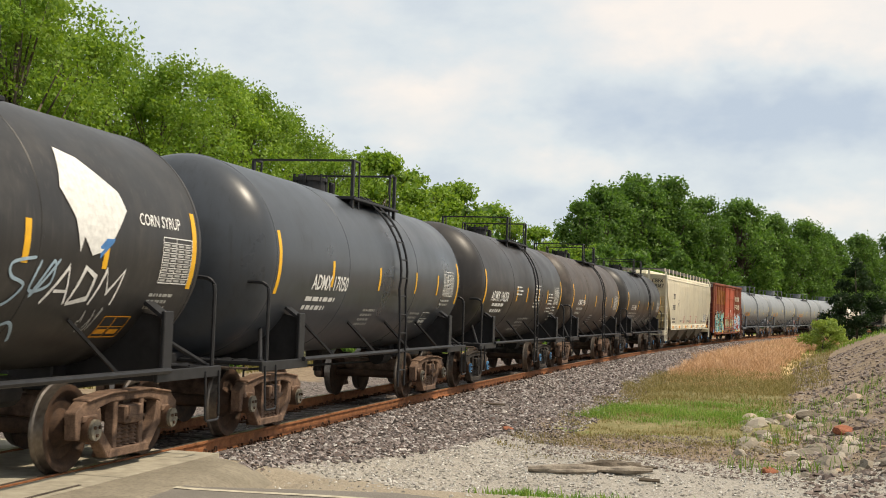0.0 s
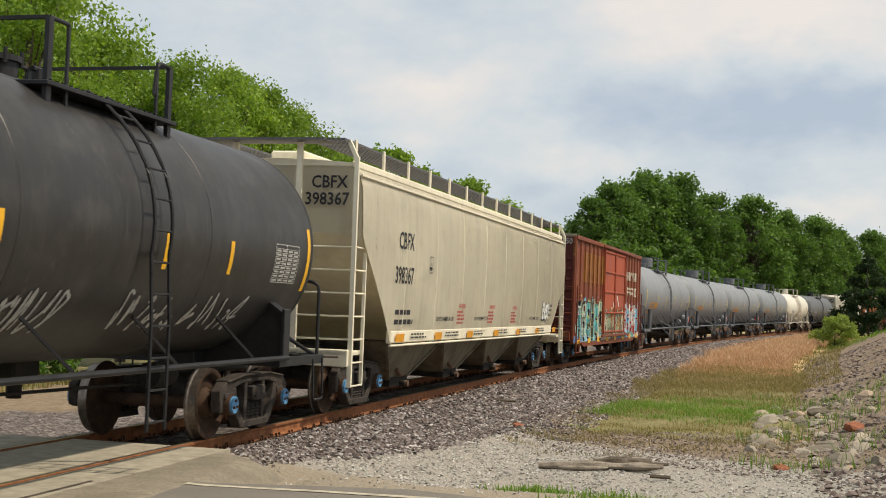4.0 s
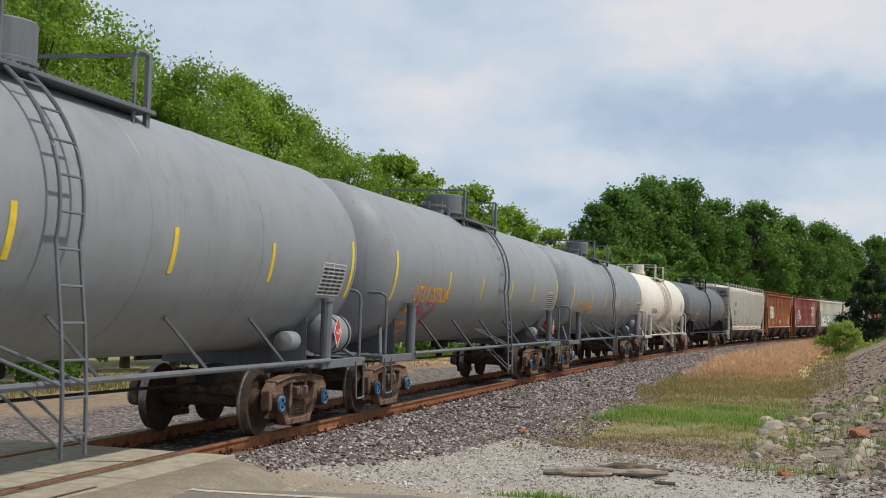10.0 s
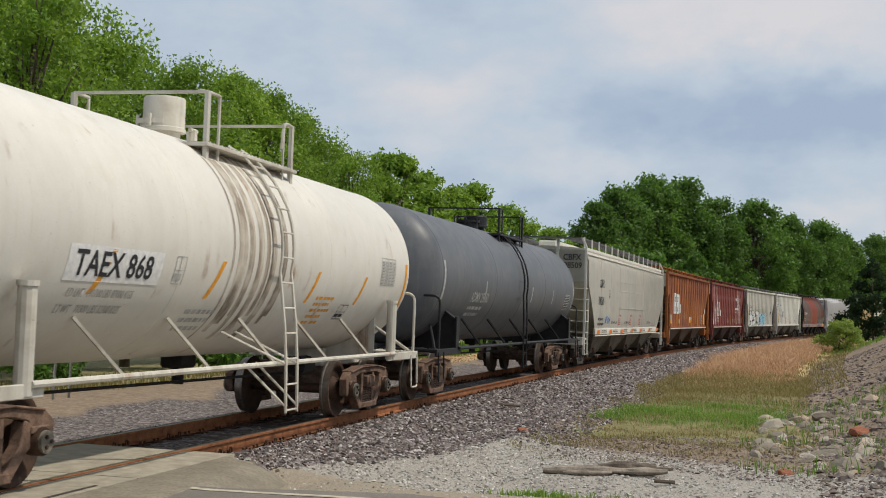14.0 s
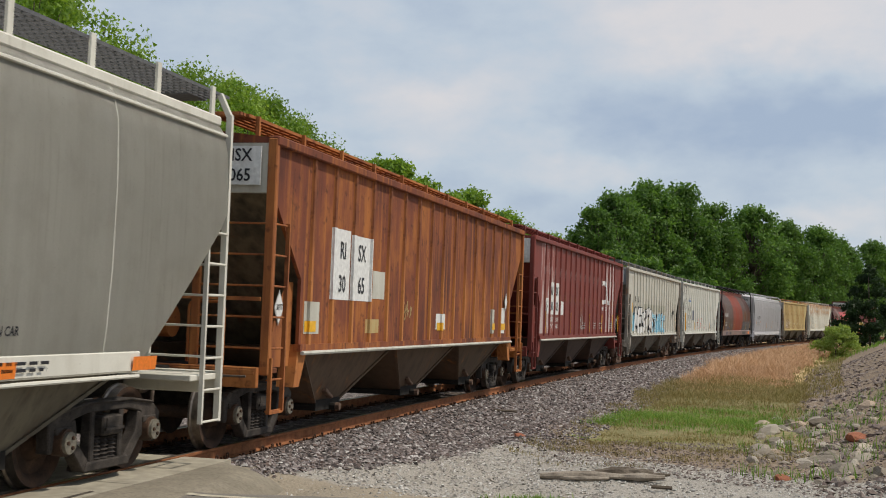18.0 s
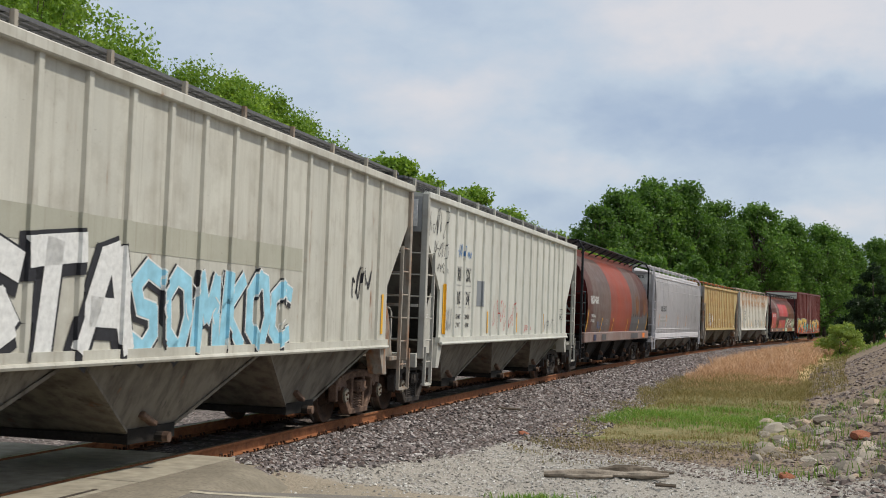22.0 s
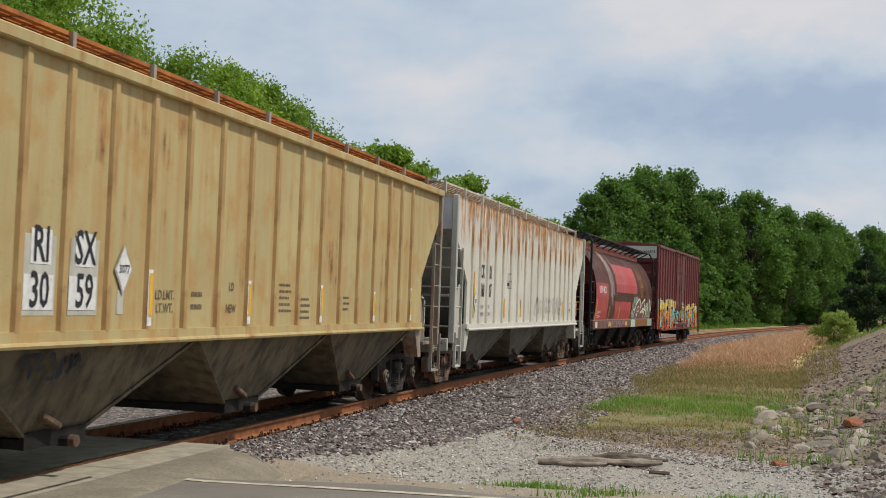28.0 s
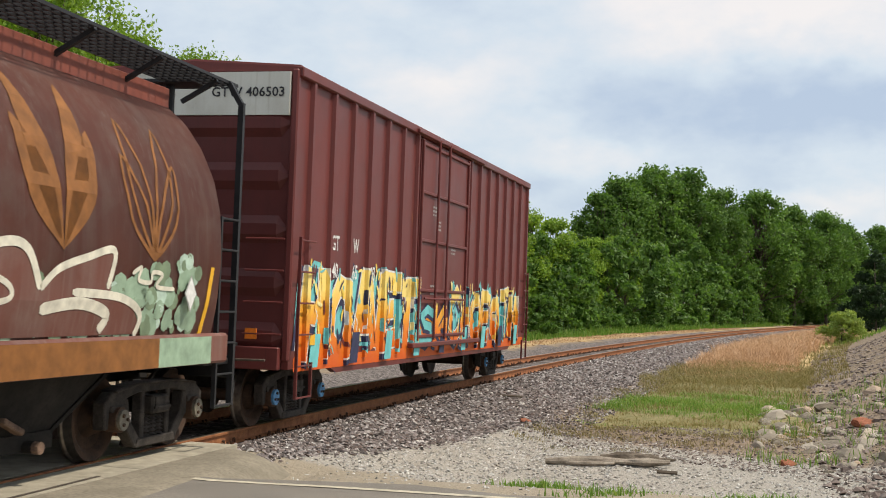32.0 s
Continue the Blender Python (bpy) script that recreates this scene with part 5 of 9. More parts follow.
def big_tag(car, x, z, w, h, surf, fill, edge, back, seed, shapes="oaketmsc", highlights=None, label="large painted tag of block shapes", lift=0.008, fat=0.15, cloud=0.2, slant=0.08):
    """A piece of street painting: broad letter shapes with a shadow, a thin rim and a cloud of colour; each shape takes one of the fills."""
    rng = random.Random(seed)
    n = len(shapes)
    if back:
        bm = BM()
        top = [(w * i / (n * 4), h * (0.9 + rng.uniform(-0.1, cloud) + (0.18 if rng.random() < 0.15 else 0))) for i in range(n * 4 + 1)]
        bot = [(w * (n * 3 - i) / (n * 3), h * rng.uniform(-0.12, 0.10)) for i in range(n * 3 + 1)]
        blob(bm, [(-0.12, 0.1 * h)] + top + [(w + 0.12, 0.4 * h)] + bot, 0)
        part("tag_background", on_side(bm, x, z, surf, lift), back, car, "coloured cloud behind a painted tag")
    rim, shade, inner = BM(), BM(), BM()
    for i, ch in enumerate(shapes):
        x0, gw = w * (i + 0.10) / n, w / n * rng.uniform(0.70, 0.84)
        dy, sh, gh = rng.uniform(-0.02, 0.10) * h, slant * h, h * rng.uniform(0.80, 0.96)
        tw = fat * min(gw * 1.1, gh)
        for line in GLYPHS[ch]:
            pts = [(x0 + a * gw + sh * b + rng.uniform(-0.05, 0.05) * gw, dy + b * gh + rng.uniform(-0.04, 0.04) * gh) for a, b in line]
            k = 0.001 * (i % 2)
            fat_line(shade, [(a - 0.30 * tw, b - 0.30 * tw) for a, b in pts], tw * 1.55, 0, k)
            fat_line(rim, pts, tw * 1.22, 0, k)
            fat_line(inner, pts, tw, i % len(fill), k)
    part("tag_shadow", on_side(shade, x, z, surf, lift + 0.003), edge, car, "dark shadow of a painted tag")
    if highlights:
        part("tag_rim", on_side(rim, x, z, surf, lift + 0.006), highlights, car, "thin pale rim of a painted tag")
    else:
        rim.free()
    part("tag_letters", on_side(inner, x, z, surf, lift + 0.009), fill, car, label)
    if highlights:
        hb = BM()
        for i in range(n * 2):
            a, b = rng.uniform(0, w), rng.uniform(0.1, 0.8) * h
            stroke(hb, curve_pts([(a, b), (a + rng.uniform(-0.1, 0.1), b + 0.12 * h), (a + rng.uniform(-0.12, 0.12), b + 0.22 * h)], 3), 0.012 * h)
        part("tag_highlights", on_side(hb, x, z, surf, lift + 0.012), highlights, car, "pale dashes of a painted tag")["kind"] = "stuff"



def paint_layer(car, x0, x1, z0, z1, surf, mats, n, seed, lift=0.024, size=0.22):
    """Many small strokes and drips of spray paint over one another."""
    rng = random.Random(seed)
    bm = BM()
    for i in range(n):
        x, z = rng.uniform(x0, x1), z0 + (z1 - z0) * rng.random() ** 1.2
        l = size * rng.uniform(0.4, 1.3)
        a = rng.choice((1.57, 1.57, rng.uniform(0, 3.14)))
        w = rng.uniform(0.012, 0.04)
        bend = rng.uniform(-0.5, 0.5)
        pts = [(x + l * f * math.cos(a + bend * f), min(z1 + 0.1, max(z0, z + l * f * math.sin(a + bend * f)))) for f in (0.0, 0.33, 0.66, 1.0)]
        k = len(bm.verts)
        stroke(bm, pts, w, rng.randrange(len(mats)))
        bm.verts.ensure_lookup_table()
        for v in bm.verts[k:]:
            v.co.z = 0.00012 * (i % 40)
    part("paint_layer", on_side(bm, 0, 0, surf, lift), mats, car, "layer of small spray strokes and drips")["kind"] = "stuff"


# ---- the train: tank cars ----
def tank_car(mid, L, R, zc, body, trim, label, group, bc, ladder=0.5, rail=(-0.75, 1.8), dome=None, seams=(), bogie_mat=None, cap=None, stripe=None,
             shorts=(), stripe_z=(1.95, 2.82), short_z=(2.1, 2.5), tilt=False, post=True, flare=False, frame=None):
    """A tank on stub sills: shell with elliptical heads, saddles, side rods, ladder, top platform and end rails."""
    frame = frame or trim
    car = thing("tank_car", label, "tank car", group)
    c = L / 2

    def surf(x, z):
        q = R * R - (z - zc) ** 2
        r = math.sqrt(max(q, 0.01))
        if abs(x) > c:
            e = min(0.999, (abs(x) - c) / (R * 0.5))
            r = math.sqrt(max((R * math.sqrt(1 - e * e)) ** 2 - (z - zc) ** 2, 0.01))
        return r

    head = [(R * 0.5 * math.sin(a), R * math.cos(a)) for a in [radians(k) for k in (0, 8, 16, 25, 35, 45, 55, 65, 75, 83, 88)]]
    prof = [(-c - a, r) for a, r in head[::-1]]
    for x in seams:
        prof += [(x - 0.03, R), (x - 0.02, R + 0.006), (x + 0.02, R + 0.006), (x + 0.03, R)]
    prof += [(c + a, r) for a, r in head]
    bm = lathe(BM(), prof, 72)
    bmesh.ops.translate(bm, verts=bm.verts, vec=(0, 0, zc))
    part("tank_shell", bm, body, car, smooth=30)
    # heads carry a thin weld line
    for k in (-1, 1):
        bm = lathe(BM(), [(k * (c - 0.02), R + 0.001), (k * c, R + 0.007), (k * (c + 0.02), R - 0.002)], 72)
        bmesh.ops.translate(bm, verts=bm.verts, vec=(0, 0, zc))
        part("weld_seam", bm, body, car)
    e = c + R * 0.5
    # stub sills, saddles, end platforms and end rails
    for k in (-1, 1):
        bm = box(BM(), (k * (e - 0.75), 0, 0.95), (2.3, 0.55, 0.34), bevel=0.02)
        part("stub_sill", bm, frame, car)
        bm = BM()
        arc = [(-R * math.sin(a) * 0.995, zc - R * math.cos(a) * 0.995) for a in [radians(d) for d in range(-62, 63, 6)]]
        sec = [(-1.45, 0.92), (-1.45, min(arc[-1][1], 1.75))] + [(y, z) for y, z in arc[::-1]][::1] + [(1.45, min(arc[0][1], 1.75)), (1.45, 0.92)]
        w = 1.14 if post else 1.45
        sec = [(-w, 0.92), (-w, zc - math.sqrt(R * R - w * w) - 0.01 if post else 1.62)] + sorted([p for p in arc if abs(p[0]) < w - 0.06 and abs(p[0]) < 1.28]) + [(w, zc - math.sqrt(R * R - w * w) - 0.01 if post else 1.62), (w, 0.92)]
        a = [bm.verts.new((k * bc - 0.02, y, z)) for y, z in sec]
        b = [bm.verts.new((k * bc + 0.02, y, z)) for y, z in sec]
        fs = [bm.faces.new(a), bm.faces.new(b[::-1])]
        for i in range(len(sec)):
            fs.append(bm.faces.new((a[i], b[i], b[(i + 1) % len(sec)], a[(i + 1) % len(sec)])))
        bmesh.ops.recalc_face_normals(bm, faces=fs)
        part("saddle", bm, frame, car)
        for s in (-1, 1):
            bm = BM()
            if post:
                rod(bm, (k * bc, s * 1.44, 0.95), (k * bc, s * 1.44, 1.92), 0.085, 12)
                rod(bm, (k * bc, s * 1.44, 1.90), (k * bc, s * 1.44, 1.95), 0.10, 12)
            else:
                box(bm, (k * bc, s * 1.46, 1.32), (0.22, 0.05, 0.75), bevel=0.01)
                bar(bm, (k * bc, s * 1.46, 1.62), (k * bc, s * 1.2, 1.80), 0.22, 0.04)
            part("saddle_post", bm, frame, car)
            x0, x1 = k * (bc - 0.25), k * (e - 0.15)
            bm = box(BM(), ((x0 + x1) / 2, s * 1.47, 0.99), (abs(x1 - x0), 0.05, 0.13), bevel=0.008)
            part("side_sill", bm, frame, car)
        bm = box(BM(), (k * (e - 0.40), 0, 1.03), (0.5, 2.94, 0.05), bevel=0.008)
        for i in range(12):
            box(bm, (k * (e - 0.40), -1.3 + i * 0.236, 1.06), (0.46, 0.03, 0.02))
        part("end_platform", bm, frame, car)
        bm = BM()
        xa = k * (e - 0.36)
        pipe(bm, rounded([(xa, -1.46, 1.03), (xa, -1.46, 2.10), (xa, 1.46, 2.10), (xa, 1.46, 1.03)], 0.16), 0.026)
        part("end_rail", bm, frame, car)
        for s in (-1, 1):
            bm = BM()
            xs = k * (e - 0.42)
            pipe(bm, rounded([(xs - 0.19, s * 1.5, 1.0), (xs - 0.19, s * 1.52, 0.42), (xs + 0.19, s * 1.52, 0.42), (xs + 0.19, s * 1.5, 1.0)], 0.06, 3), 0.016, 6)
            part("stirrup_step", bm, frame, car)
        for s in (-1, 1):
            part("end_brace", rod(BM(), (k * (bc + 0.15), s * 0.9, 1.62), (k * (e - 0.30), s * 1.40, 1.04), 0.03, 7), frame, car)
    # side rods with struts
    n = 4 if L < 13 else 5
    for s in (-1, 1):
        part("side_rod", rod(BM(), (-bc, s * 1.52, 1.05), (bc, s * 1.52, 1.05), 0.034, 8), frame, car)
        for i in range(n):
            x = -bc * 0.72 + bc * 1.44 * i / (n - 1)
            part("strut", bar(BM(), (x - 0.25, s * 1.12, zc - math.sqrt(R * R - 1.10 ** 2) + 0.02), (x + 0.12, s * 1.50, 1.05), 0.07, 0.03), frame, car)
    # ladder that follows the tank
    for s in (-1, 1):
        lad = None
        path = [(y, z) for y, z in [((R + 0.13) * math.cos(a), zc + (R + 0.13) * math.sin(a)) for a in [radians(d) for d in range(62, -16, -6)]]]
        path += [(R + 0.20, 1.55), (R + 0.24, 1.05), (R + 0.26, 0.42)] if flare else [(R + 0.14, 1.55), (R + 0.14, 1.05), (R + 0.14, 0.42)]
        bm = BM()
        for dx in (-0.2, 0.2):
            pipe(bm, [(ladder + dx, s * y, z) for y, z in path], 0.022, 6)
        lad = part("ladder", bm, frame, car, "steel side ladder")
        run_len = 0.0
        for (y0, z0), (y1, z1) in zip(path, path[1:]):
            run_len += math.hypot(y1 - y0, z1 - z0)
        acc, want = 0.0, 0.1
        for (y0, z0), (y1, z1) in zip(path, path[1:]):
            d = math.hypot(y1 - y0, z1 - z0)
            while want < acc + d:
                f = (want - acc) / d
                y, z = y0 + (y1 - y0) * f, z0 + (z1 - z0) * f
                if s < 0:
                    part("rung", rod(BM(), (ladder - 0.22, s * y, z), (ladder + 0.22, s * y, z), 0.013, 6), frame, lad)
                want += 0.33
            acc += d
        if flare and s < 0:
            bm = BM()
            for dx in (-0.2, 0.2):
                rod(bm, (ladder + dx, s * (R + 0.26), 0.5), (ladder + dx - 0.3, s * 1.2, 1.05), 0.016, 6)
                rod(bm, (ladder + dx, s * (R + 0.24), 1.05), (ladder + dx - 0.7, s * 1.05, 1.45), 0.016, 6)
            part("ladder_brace", bm, frame, car)
    # platform, rails and fittings on top
    x0, x1 = rail
    zt = zc + R
    yr = 0.92
    zf = zc + math.sqrt(R * R - yr * yr) + 0.16
    for s in (-1, 1):
        bm = box(BM(), ((x0 + x1) / 2, s * 0.78, zf), (x1 - x0 + 0.2, 0.42, 0.045), bevel=0.006)
        for i in range(int((x1 - x0) / 0.12)):
            box(bm, (x0 + i * 0.12, s * 0.78, zf + 0.03), (0.03, 0.40, 0.02))
        part("top_platform", bm, trim, car)
        for i, x in enumerate((x0, x0 + 0.35, x1 - 0.3, x1)):
            pst = 0.05 if i in (0, 3) else 0.025
            part("platform_post", bar(BM(), (x, s * yr, zf - 0.25), (x, s * yr, zt + 0.48), pst, pst * 1.6), trim, car)
        part("platform_rail", pipe(BM(), rounded([(x0 + 0.35, s * yr, zt + 0.48), (x0, s * yr, zt + 0.48)], 0.05), 0.022), trim, car)
        part("platform_rail", pipe(BM(), rounded([(x1, s * yr, zt + 0.10), (x1, s * yr, zt + 0.48), (x1 - 0.3, s * yr, zt + 0.48), (x1 - 0.36, s * yr, zt + 0.1)], 0.1), 0.022), trim, car)
    for x in (x0, x1):
        part("cross_rail", bar(BM(), (x, -yr, zt + 0.48), (x, yr, zt + 0.48), 0.05, 0.035), trim, car)
    m0 = (x0 + x1) / 2
    if dome:
        rad, hh, dx = dome
        bm = lathe(BM(), [(zt - 0.12, rad * 0.8), (zt + 0.06, rad * 0.8), (zt + 0.07, rad * 1.05), (zt + 0.12, rad * 1.05), (zt + 0.13, rad), (zt + hh, rad), (zt + hh + 0.02, rad * 0.96), (zt + hh + 0.03, 0.05)], 28, "Z")
        bmesh.ops.translate(bm, verts=bm.verts, vec=(m0 + dx, 0, 0))
        part("valve_housing", bm, trim, car, "round housing over the valves", smooth=30)
    bm = BM()
    rod(bm, (m0 - 0.75, 0.05, zt - 0.1), (m0 - 0.75, 0.05, zt + 0.16), 0.26, 18)
    rod(bm, (m0 - 0.75, 0.05, zt + 0.16), (m0 - 0.75, 0.05, zt + 0.22), 0.30, 18)
    for k in range(6):
        a = k * 1.047
        rod(bm, (m0 - 0.75 + 0.29 * math.cos(a), 0.05 + 0.29 * math.sin(a), zt + 0.12), (m0 - 0.75 + 0.29 * math.cos(a), 0.05 + 0.29 * math.sin(a), zt + 0.28), 0.025, 6)
    part("manway", bm, trim, car)
    for dx, dy, hh in ((-0.25, 0.25, 0.2), (-0.3, -0.2, 0.16), (0.45, 0.2, 0.22)):
        bm = BM()
        rod(bm, (m0 + dx, dy, zt - 0.06), (m0 + dx, dy, zt + hh), 0.06, 8)
        rod(bm, (m0 + dx - 0.1, dy, zt + hh), (m0 + dx + 0.1, dy, zt + hh), 0.03, 6)
        part("valve", bm, trim, car)
    # brake gear under the tank
    bm = BM()
    rod(bm, (bc - 1.9, -0.45, 0.85), (bc - 1.4, -0.45, 0.85), 0.16, 12)
    rod(bm, (-bc + 1.0, -0.2, 0.8), (bc - 1.3, -0.2, 0.72), 0.02, 6)
    box(bm, (0.4, 0, zc - R - 0.06), (0.5, 0.3, 0.2), bevel=0.03)
    rod(bm, (0.4, 0, zc - R - 0.1), (0.4, 0, zc - R - 0.38), 0.08, 10)
    part("brake_gear", bm, M_UNDER, car)
    # reflective stripes
    st = stripe or M_YELLOW
    for k in (-1, 1):
        w = 0.055
        patch(car, "reflective_stripe", k * (c - 0.12) - w, k * (c - 0.12) + w, *stripe_z, surf, st, nz=6, skew=0.0)
    for x in shorts:
        patch(car, "reflective_stripe", x - 0.05, x + 0.05, *short_z, surf, st, nz=3, skew=0.25 if tilt else 0.0)
    for k in (-1, 1):
        bogie(car, k * bc, 0.457, bogie_mat or M_CAST, cap or M_CAP)
    couplers(car, e + 0.08)
    TRAIN.append((car, mid, bc))
    return car, surf


# ---- hopper cars ----
def bays(car, half, n, mat, y_top=1.42, z_top=1.30, pipe_mat=None, x_in=1.5, z_bot=0.40):
    """Outlet bays: inverted pyramids with gates, on a centre sill."""
    x0, x1 = -half + x_in, half - x_in
    w = (x1 - x0) / n
    for i in range(n):
        cx = x0 + w * (i + 0.5)
        bm = BM()
        hw = w / 2 - 0.01
        top = [(cx - hw, -y_top, z_top), (cx + hw, -y_top, z_top), (cx + hw, y_top, z_top), (cx - hw, y_top, z_top)]
        low = [(cx - 0.48, -1.0, z_bot), (cx + 0.48, -1.0, z_bot), (cx + 0.48, 1.0, z_bot), (cx - 0.48, 1.0, z_bot)]
        loft(bm, [top, low])
        bay = part("outlet_bay", bm, mat, car, "sloping hopper bay")
        for f in (0.0, 1.0):
            xa, xb = cx + hw * (2 * f - 1), cx + 0.48 * (2 * f - 1)
            part("bay_flange", bar(BM(), (xa, -y_top - 0.01, z_top), (xb, -1.01, z_bot), 0.05, 0.035), mat, bay)
        part("bay_latch", box(BM(), (cx - 0.25, -1.12, z_bot + 0.16), (0.34, 0.10, 0.06), Matrix.Rotation(0.4, 4, "Y"), bevel=0.012), M_CAST_RUST, bay)
        g = box(BM(), (cx, 0, z_bot - 0.05), (1.06, 2.1, 0.10), bevel=0.01)
        box(g, (cx, -1.03, z_bot - 0.02), (1.1, 0.05, 0.16))
        rod(g, (cx + 0.1, -1.15, z_bot - 0.06), (cx + 0.1, 1.15, z_bot - 0.06), 0.06, 10)
        gate = part("outlet_gate", g, M_UNDER, car)
        t = rod(BM(), (cx + 0.1, -1.22, z_bot - 0.06), (cx + 0.1, -1.15, z_bot - 0.06), 0.06, 10)
        part("gate_end", t, pipe_mat or M_CAST_RUST, gate)


# posts stand closer together towards the ends of the car
POSTS = [-6.48, -5.78, -5.07, -4.27, -3.45, -2.60, -1.74, -0.87, 0.0, 0.87, 1.74, 2.60, 3.45, 4.27, 5.07, 5.78, 6.48]
POSTS_AFT = [p - 0.25 for p in POSTS]


def ribbed_hopper(mid, L, body, rib_mat, label, group, bc, z0=1.33, z1=4.02, ribs=16, roof=None, under=None, board=None, bogie_mat=None, n_bays=3, rod_mat=None,
                  ladder_mat=None, end_plate=None, r=0.457, rib_w=0.11, rib_d=0.042, top_chord=True, inset=1.75, top_plate=None, origin=0.0, posts=None):
    """A covered hopper with posts outside its sheets, slanted ends and bays below."""
    car = thing("covered_hopper", label, "hopper car", group)
    h = L / 2
    Y = 1.52
    under, roof, ladder_mat = under or M_UNDER, roof or body, ladder_mat or body
    xs = posts or [-h + inset + (L - 2 * inset) * i / (ribs - 1) for i in range(ribs)]
    cuts = sorted(v for x in xs for v in (x - rib_w / 2 - 0.003, x - rib_w / 2, x + rib_w / 2, x + rib_w / 2 + 0.003))

    def surf(x, z):
        return Y + (rib_d if any(abs(x - q) < rib_w / 2 + 0.0005 for q in xs) else 0.0)

    SIDE_CUTS[surf] = cuts
    PANELS[surf], ORIGIN[surf] = (xs, rib_w), origin
    poly = [(-h, z1), (-h, 3.40), (-h + 1.18, 2.25), (-h + 1.18, z0), (h - 1.18, z0), (h - 1.18, 2.25), (h, 3.40), (h, z1)]
    for s in (-1, 1):
        part("side_sheet", plate(BM(), poly, s * Y, s * (Y - 0.05)), body, car)
        if s < 0:
            me = None
            for x in xs:
                if me is None:
                    bm = BM()
                    a = rib_d
                    q = [(-rib_w / 2, 0.0), (-rib_w * 0.36, -a), (rib_w * 0.36, -a), (rib_w / 2, 0.0)]
                    loft(bm, [[(px, py, z0 + 0.02) for px, py in q], [(px, py, z1 - 0.04) for px, py in q]])
                    me = mesh_of("side_post", bm, rib_mat)
                part("side_post", me, None, car, pos=(x, -Y, 0))
        if top_chord:
            part("top_chord", box(BM(), (0, s * (Y + 0.02), z1 - 0.03), (L + 0.02, 0.13, 0.12), bevel=0.015), body, car)
        part("sill_pipe", pipe(BM(), [(-h + 1.2, s * (Y + 0.05), z0 - 0.09), (h - 1.2, s * (Y + 0.05), z0 - 0.09)], 0.03, 7), rod_mat or body, car)
        part("side_sill", box(BM(), (0, s * (Y - 0.01), z0 - 0.02), (L - 2.3, 0.10, 0.10)), body, car)
    # end slopes, end posts, platforms
    for k in (-1, 1):
        bm = BM()
        sec = [(k * (h - 0.10), 3.34), (k * (h - 2.35), z0 - 0.1), (k * (h - 2.43), z0 - 0.1), (k * (h - 0.18), 3.34)]
        plate(bm, sec, -Y + 0.05, Y - 0.05)
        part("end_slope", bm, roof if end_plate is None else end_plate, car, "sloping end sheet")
        part("end_header", box(BM(), (k * (h - 0.04), 0, (3.30 + z1) / 2), (0.06, 2 * Y - 0.12, z1 - 3.32), bevel=0.008), top_plate or P_PALE, car, "flat plate across the top of the end")
        for s in (-1, 1):
            part("corner_post", box(BM(), (k * (h - 0.03), s * (Y + 0.005), (0.98 + z1) / 2), (0.10, 0.13, z1 - 0.98), bevel=0.015), ladder_mat, car)
            gus = plate(BM(), [(k * (h - 0.35), 1.06), (k * (h - 1.20), 1.06), (k * (h - 1.20), 2.20), (k * (h - 1.0), 2.20), (k * (h - 0.62), 1.75)], s * (Y - 0.12), s * (Y - 0.14))
            part("shear_plate", gus, ladder_mat, car)
        bm = box(BM(), (k * (h - 0.25), 0, 1.02), (0.75, 2.9, 0.07), bevel=0.01)
        box(bm, (k * (h + 0.08), 0, 0.95), (0.08, 2.95, 0.26), bevel=0.01)
        part("end_platform", bm, ladder_mat, car)
        bm = box(BM(), (k * (h - 0.9), 0, 0.9), (2.4, 0.55, 0.32), bevel=0.02)
        part("end_sill", bm, M_UNDER, car)
        bm = rod(BM(), (k * (h - 0.75), 0.15, 1.62), (k * (h - 0.75), 1.05, 1.62), 0.22, 16)
        part("brake_cylinder", bm, ladder_mat, car, smooth=40)
        bm = BM()
        for yy in (-0.55, 0.55):
            bar(bm, (k * (h + 0.02), yy, 1.05), (k * (h + 0.02), yy, 3.5), 0.10, 0.06)
        bar(bm, (k * (h + 0.02), -1.45, 1.95), (k * (h + 0.02), 1.45, 1.95), 0.05, 0.05)
        pipe(bm, rounded([(k * (h - 0.1), -0.9, 1.05), (k * (h - 0.1), -0.9, 1.9), (k * (h - 0.3), -0.3, 1.9), (k * (h - 0.3), -0.3, 1.1)], 0.12), 0.022, 6)
        part("end_post", bm, ladder_mat, car)
        for s in (-1, 1):
            bm = BM()
            xl = k * (h - 0.02)
            bar(bm, (xl, s * (Y + 0.08), 0.5), (xl, s * (Y + 0.08), 1.2), 0.05, 0.04)
            x2 = k * (h - 0.52)
            bar(bm, (x2, s * (Y + 0.05), 0.5), (x2, s * (Y + 0.05), 2.95), 0.055, 0.04)
            bar(bm, (xl, s * (Y + 0.07), 0.5), (x2, s * (Y + 0.05), 0.5), 0.05, 0.03)
            lad = part("corner_ladder", bm, ladder_mat, car, "corner ladder")
            for i in range(7):
                z = 0.52 + i * 0.40
                rb = rod(BM(), (xl, s * (Y + 0.04), z), (x2, s * (Y + 0.04), z), 0.014, 6)
                if i > 1:
                    rod(rb, (xl, s * (Y + 0.02), z), (k * (h + 0.02), s * 0.55, z), 0.014, 6)
                part("rung", rb, ladder_mat, lad)
            part("jack_pad", plate(BM(), [(k * (h - 1.18), 1.35), (k * (h - 1.55), 1.35), (k * (h - 1.25), 0.78), (k * (h - 1.05), 0.78)], s * Y, s * (Y - 0.25)), ladder_mat, car)
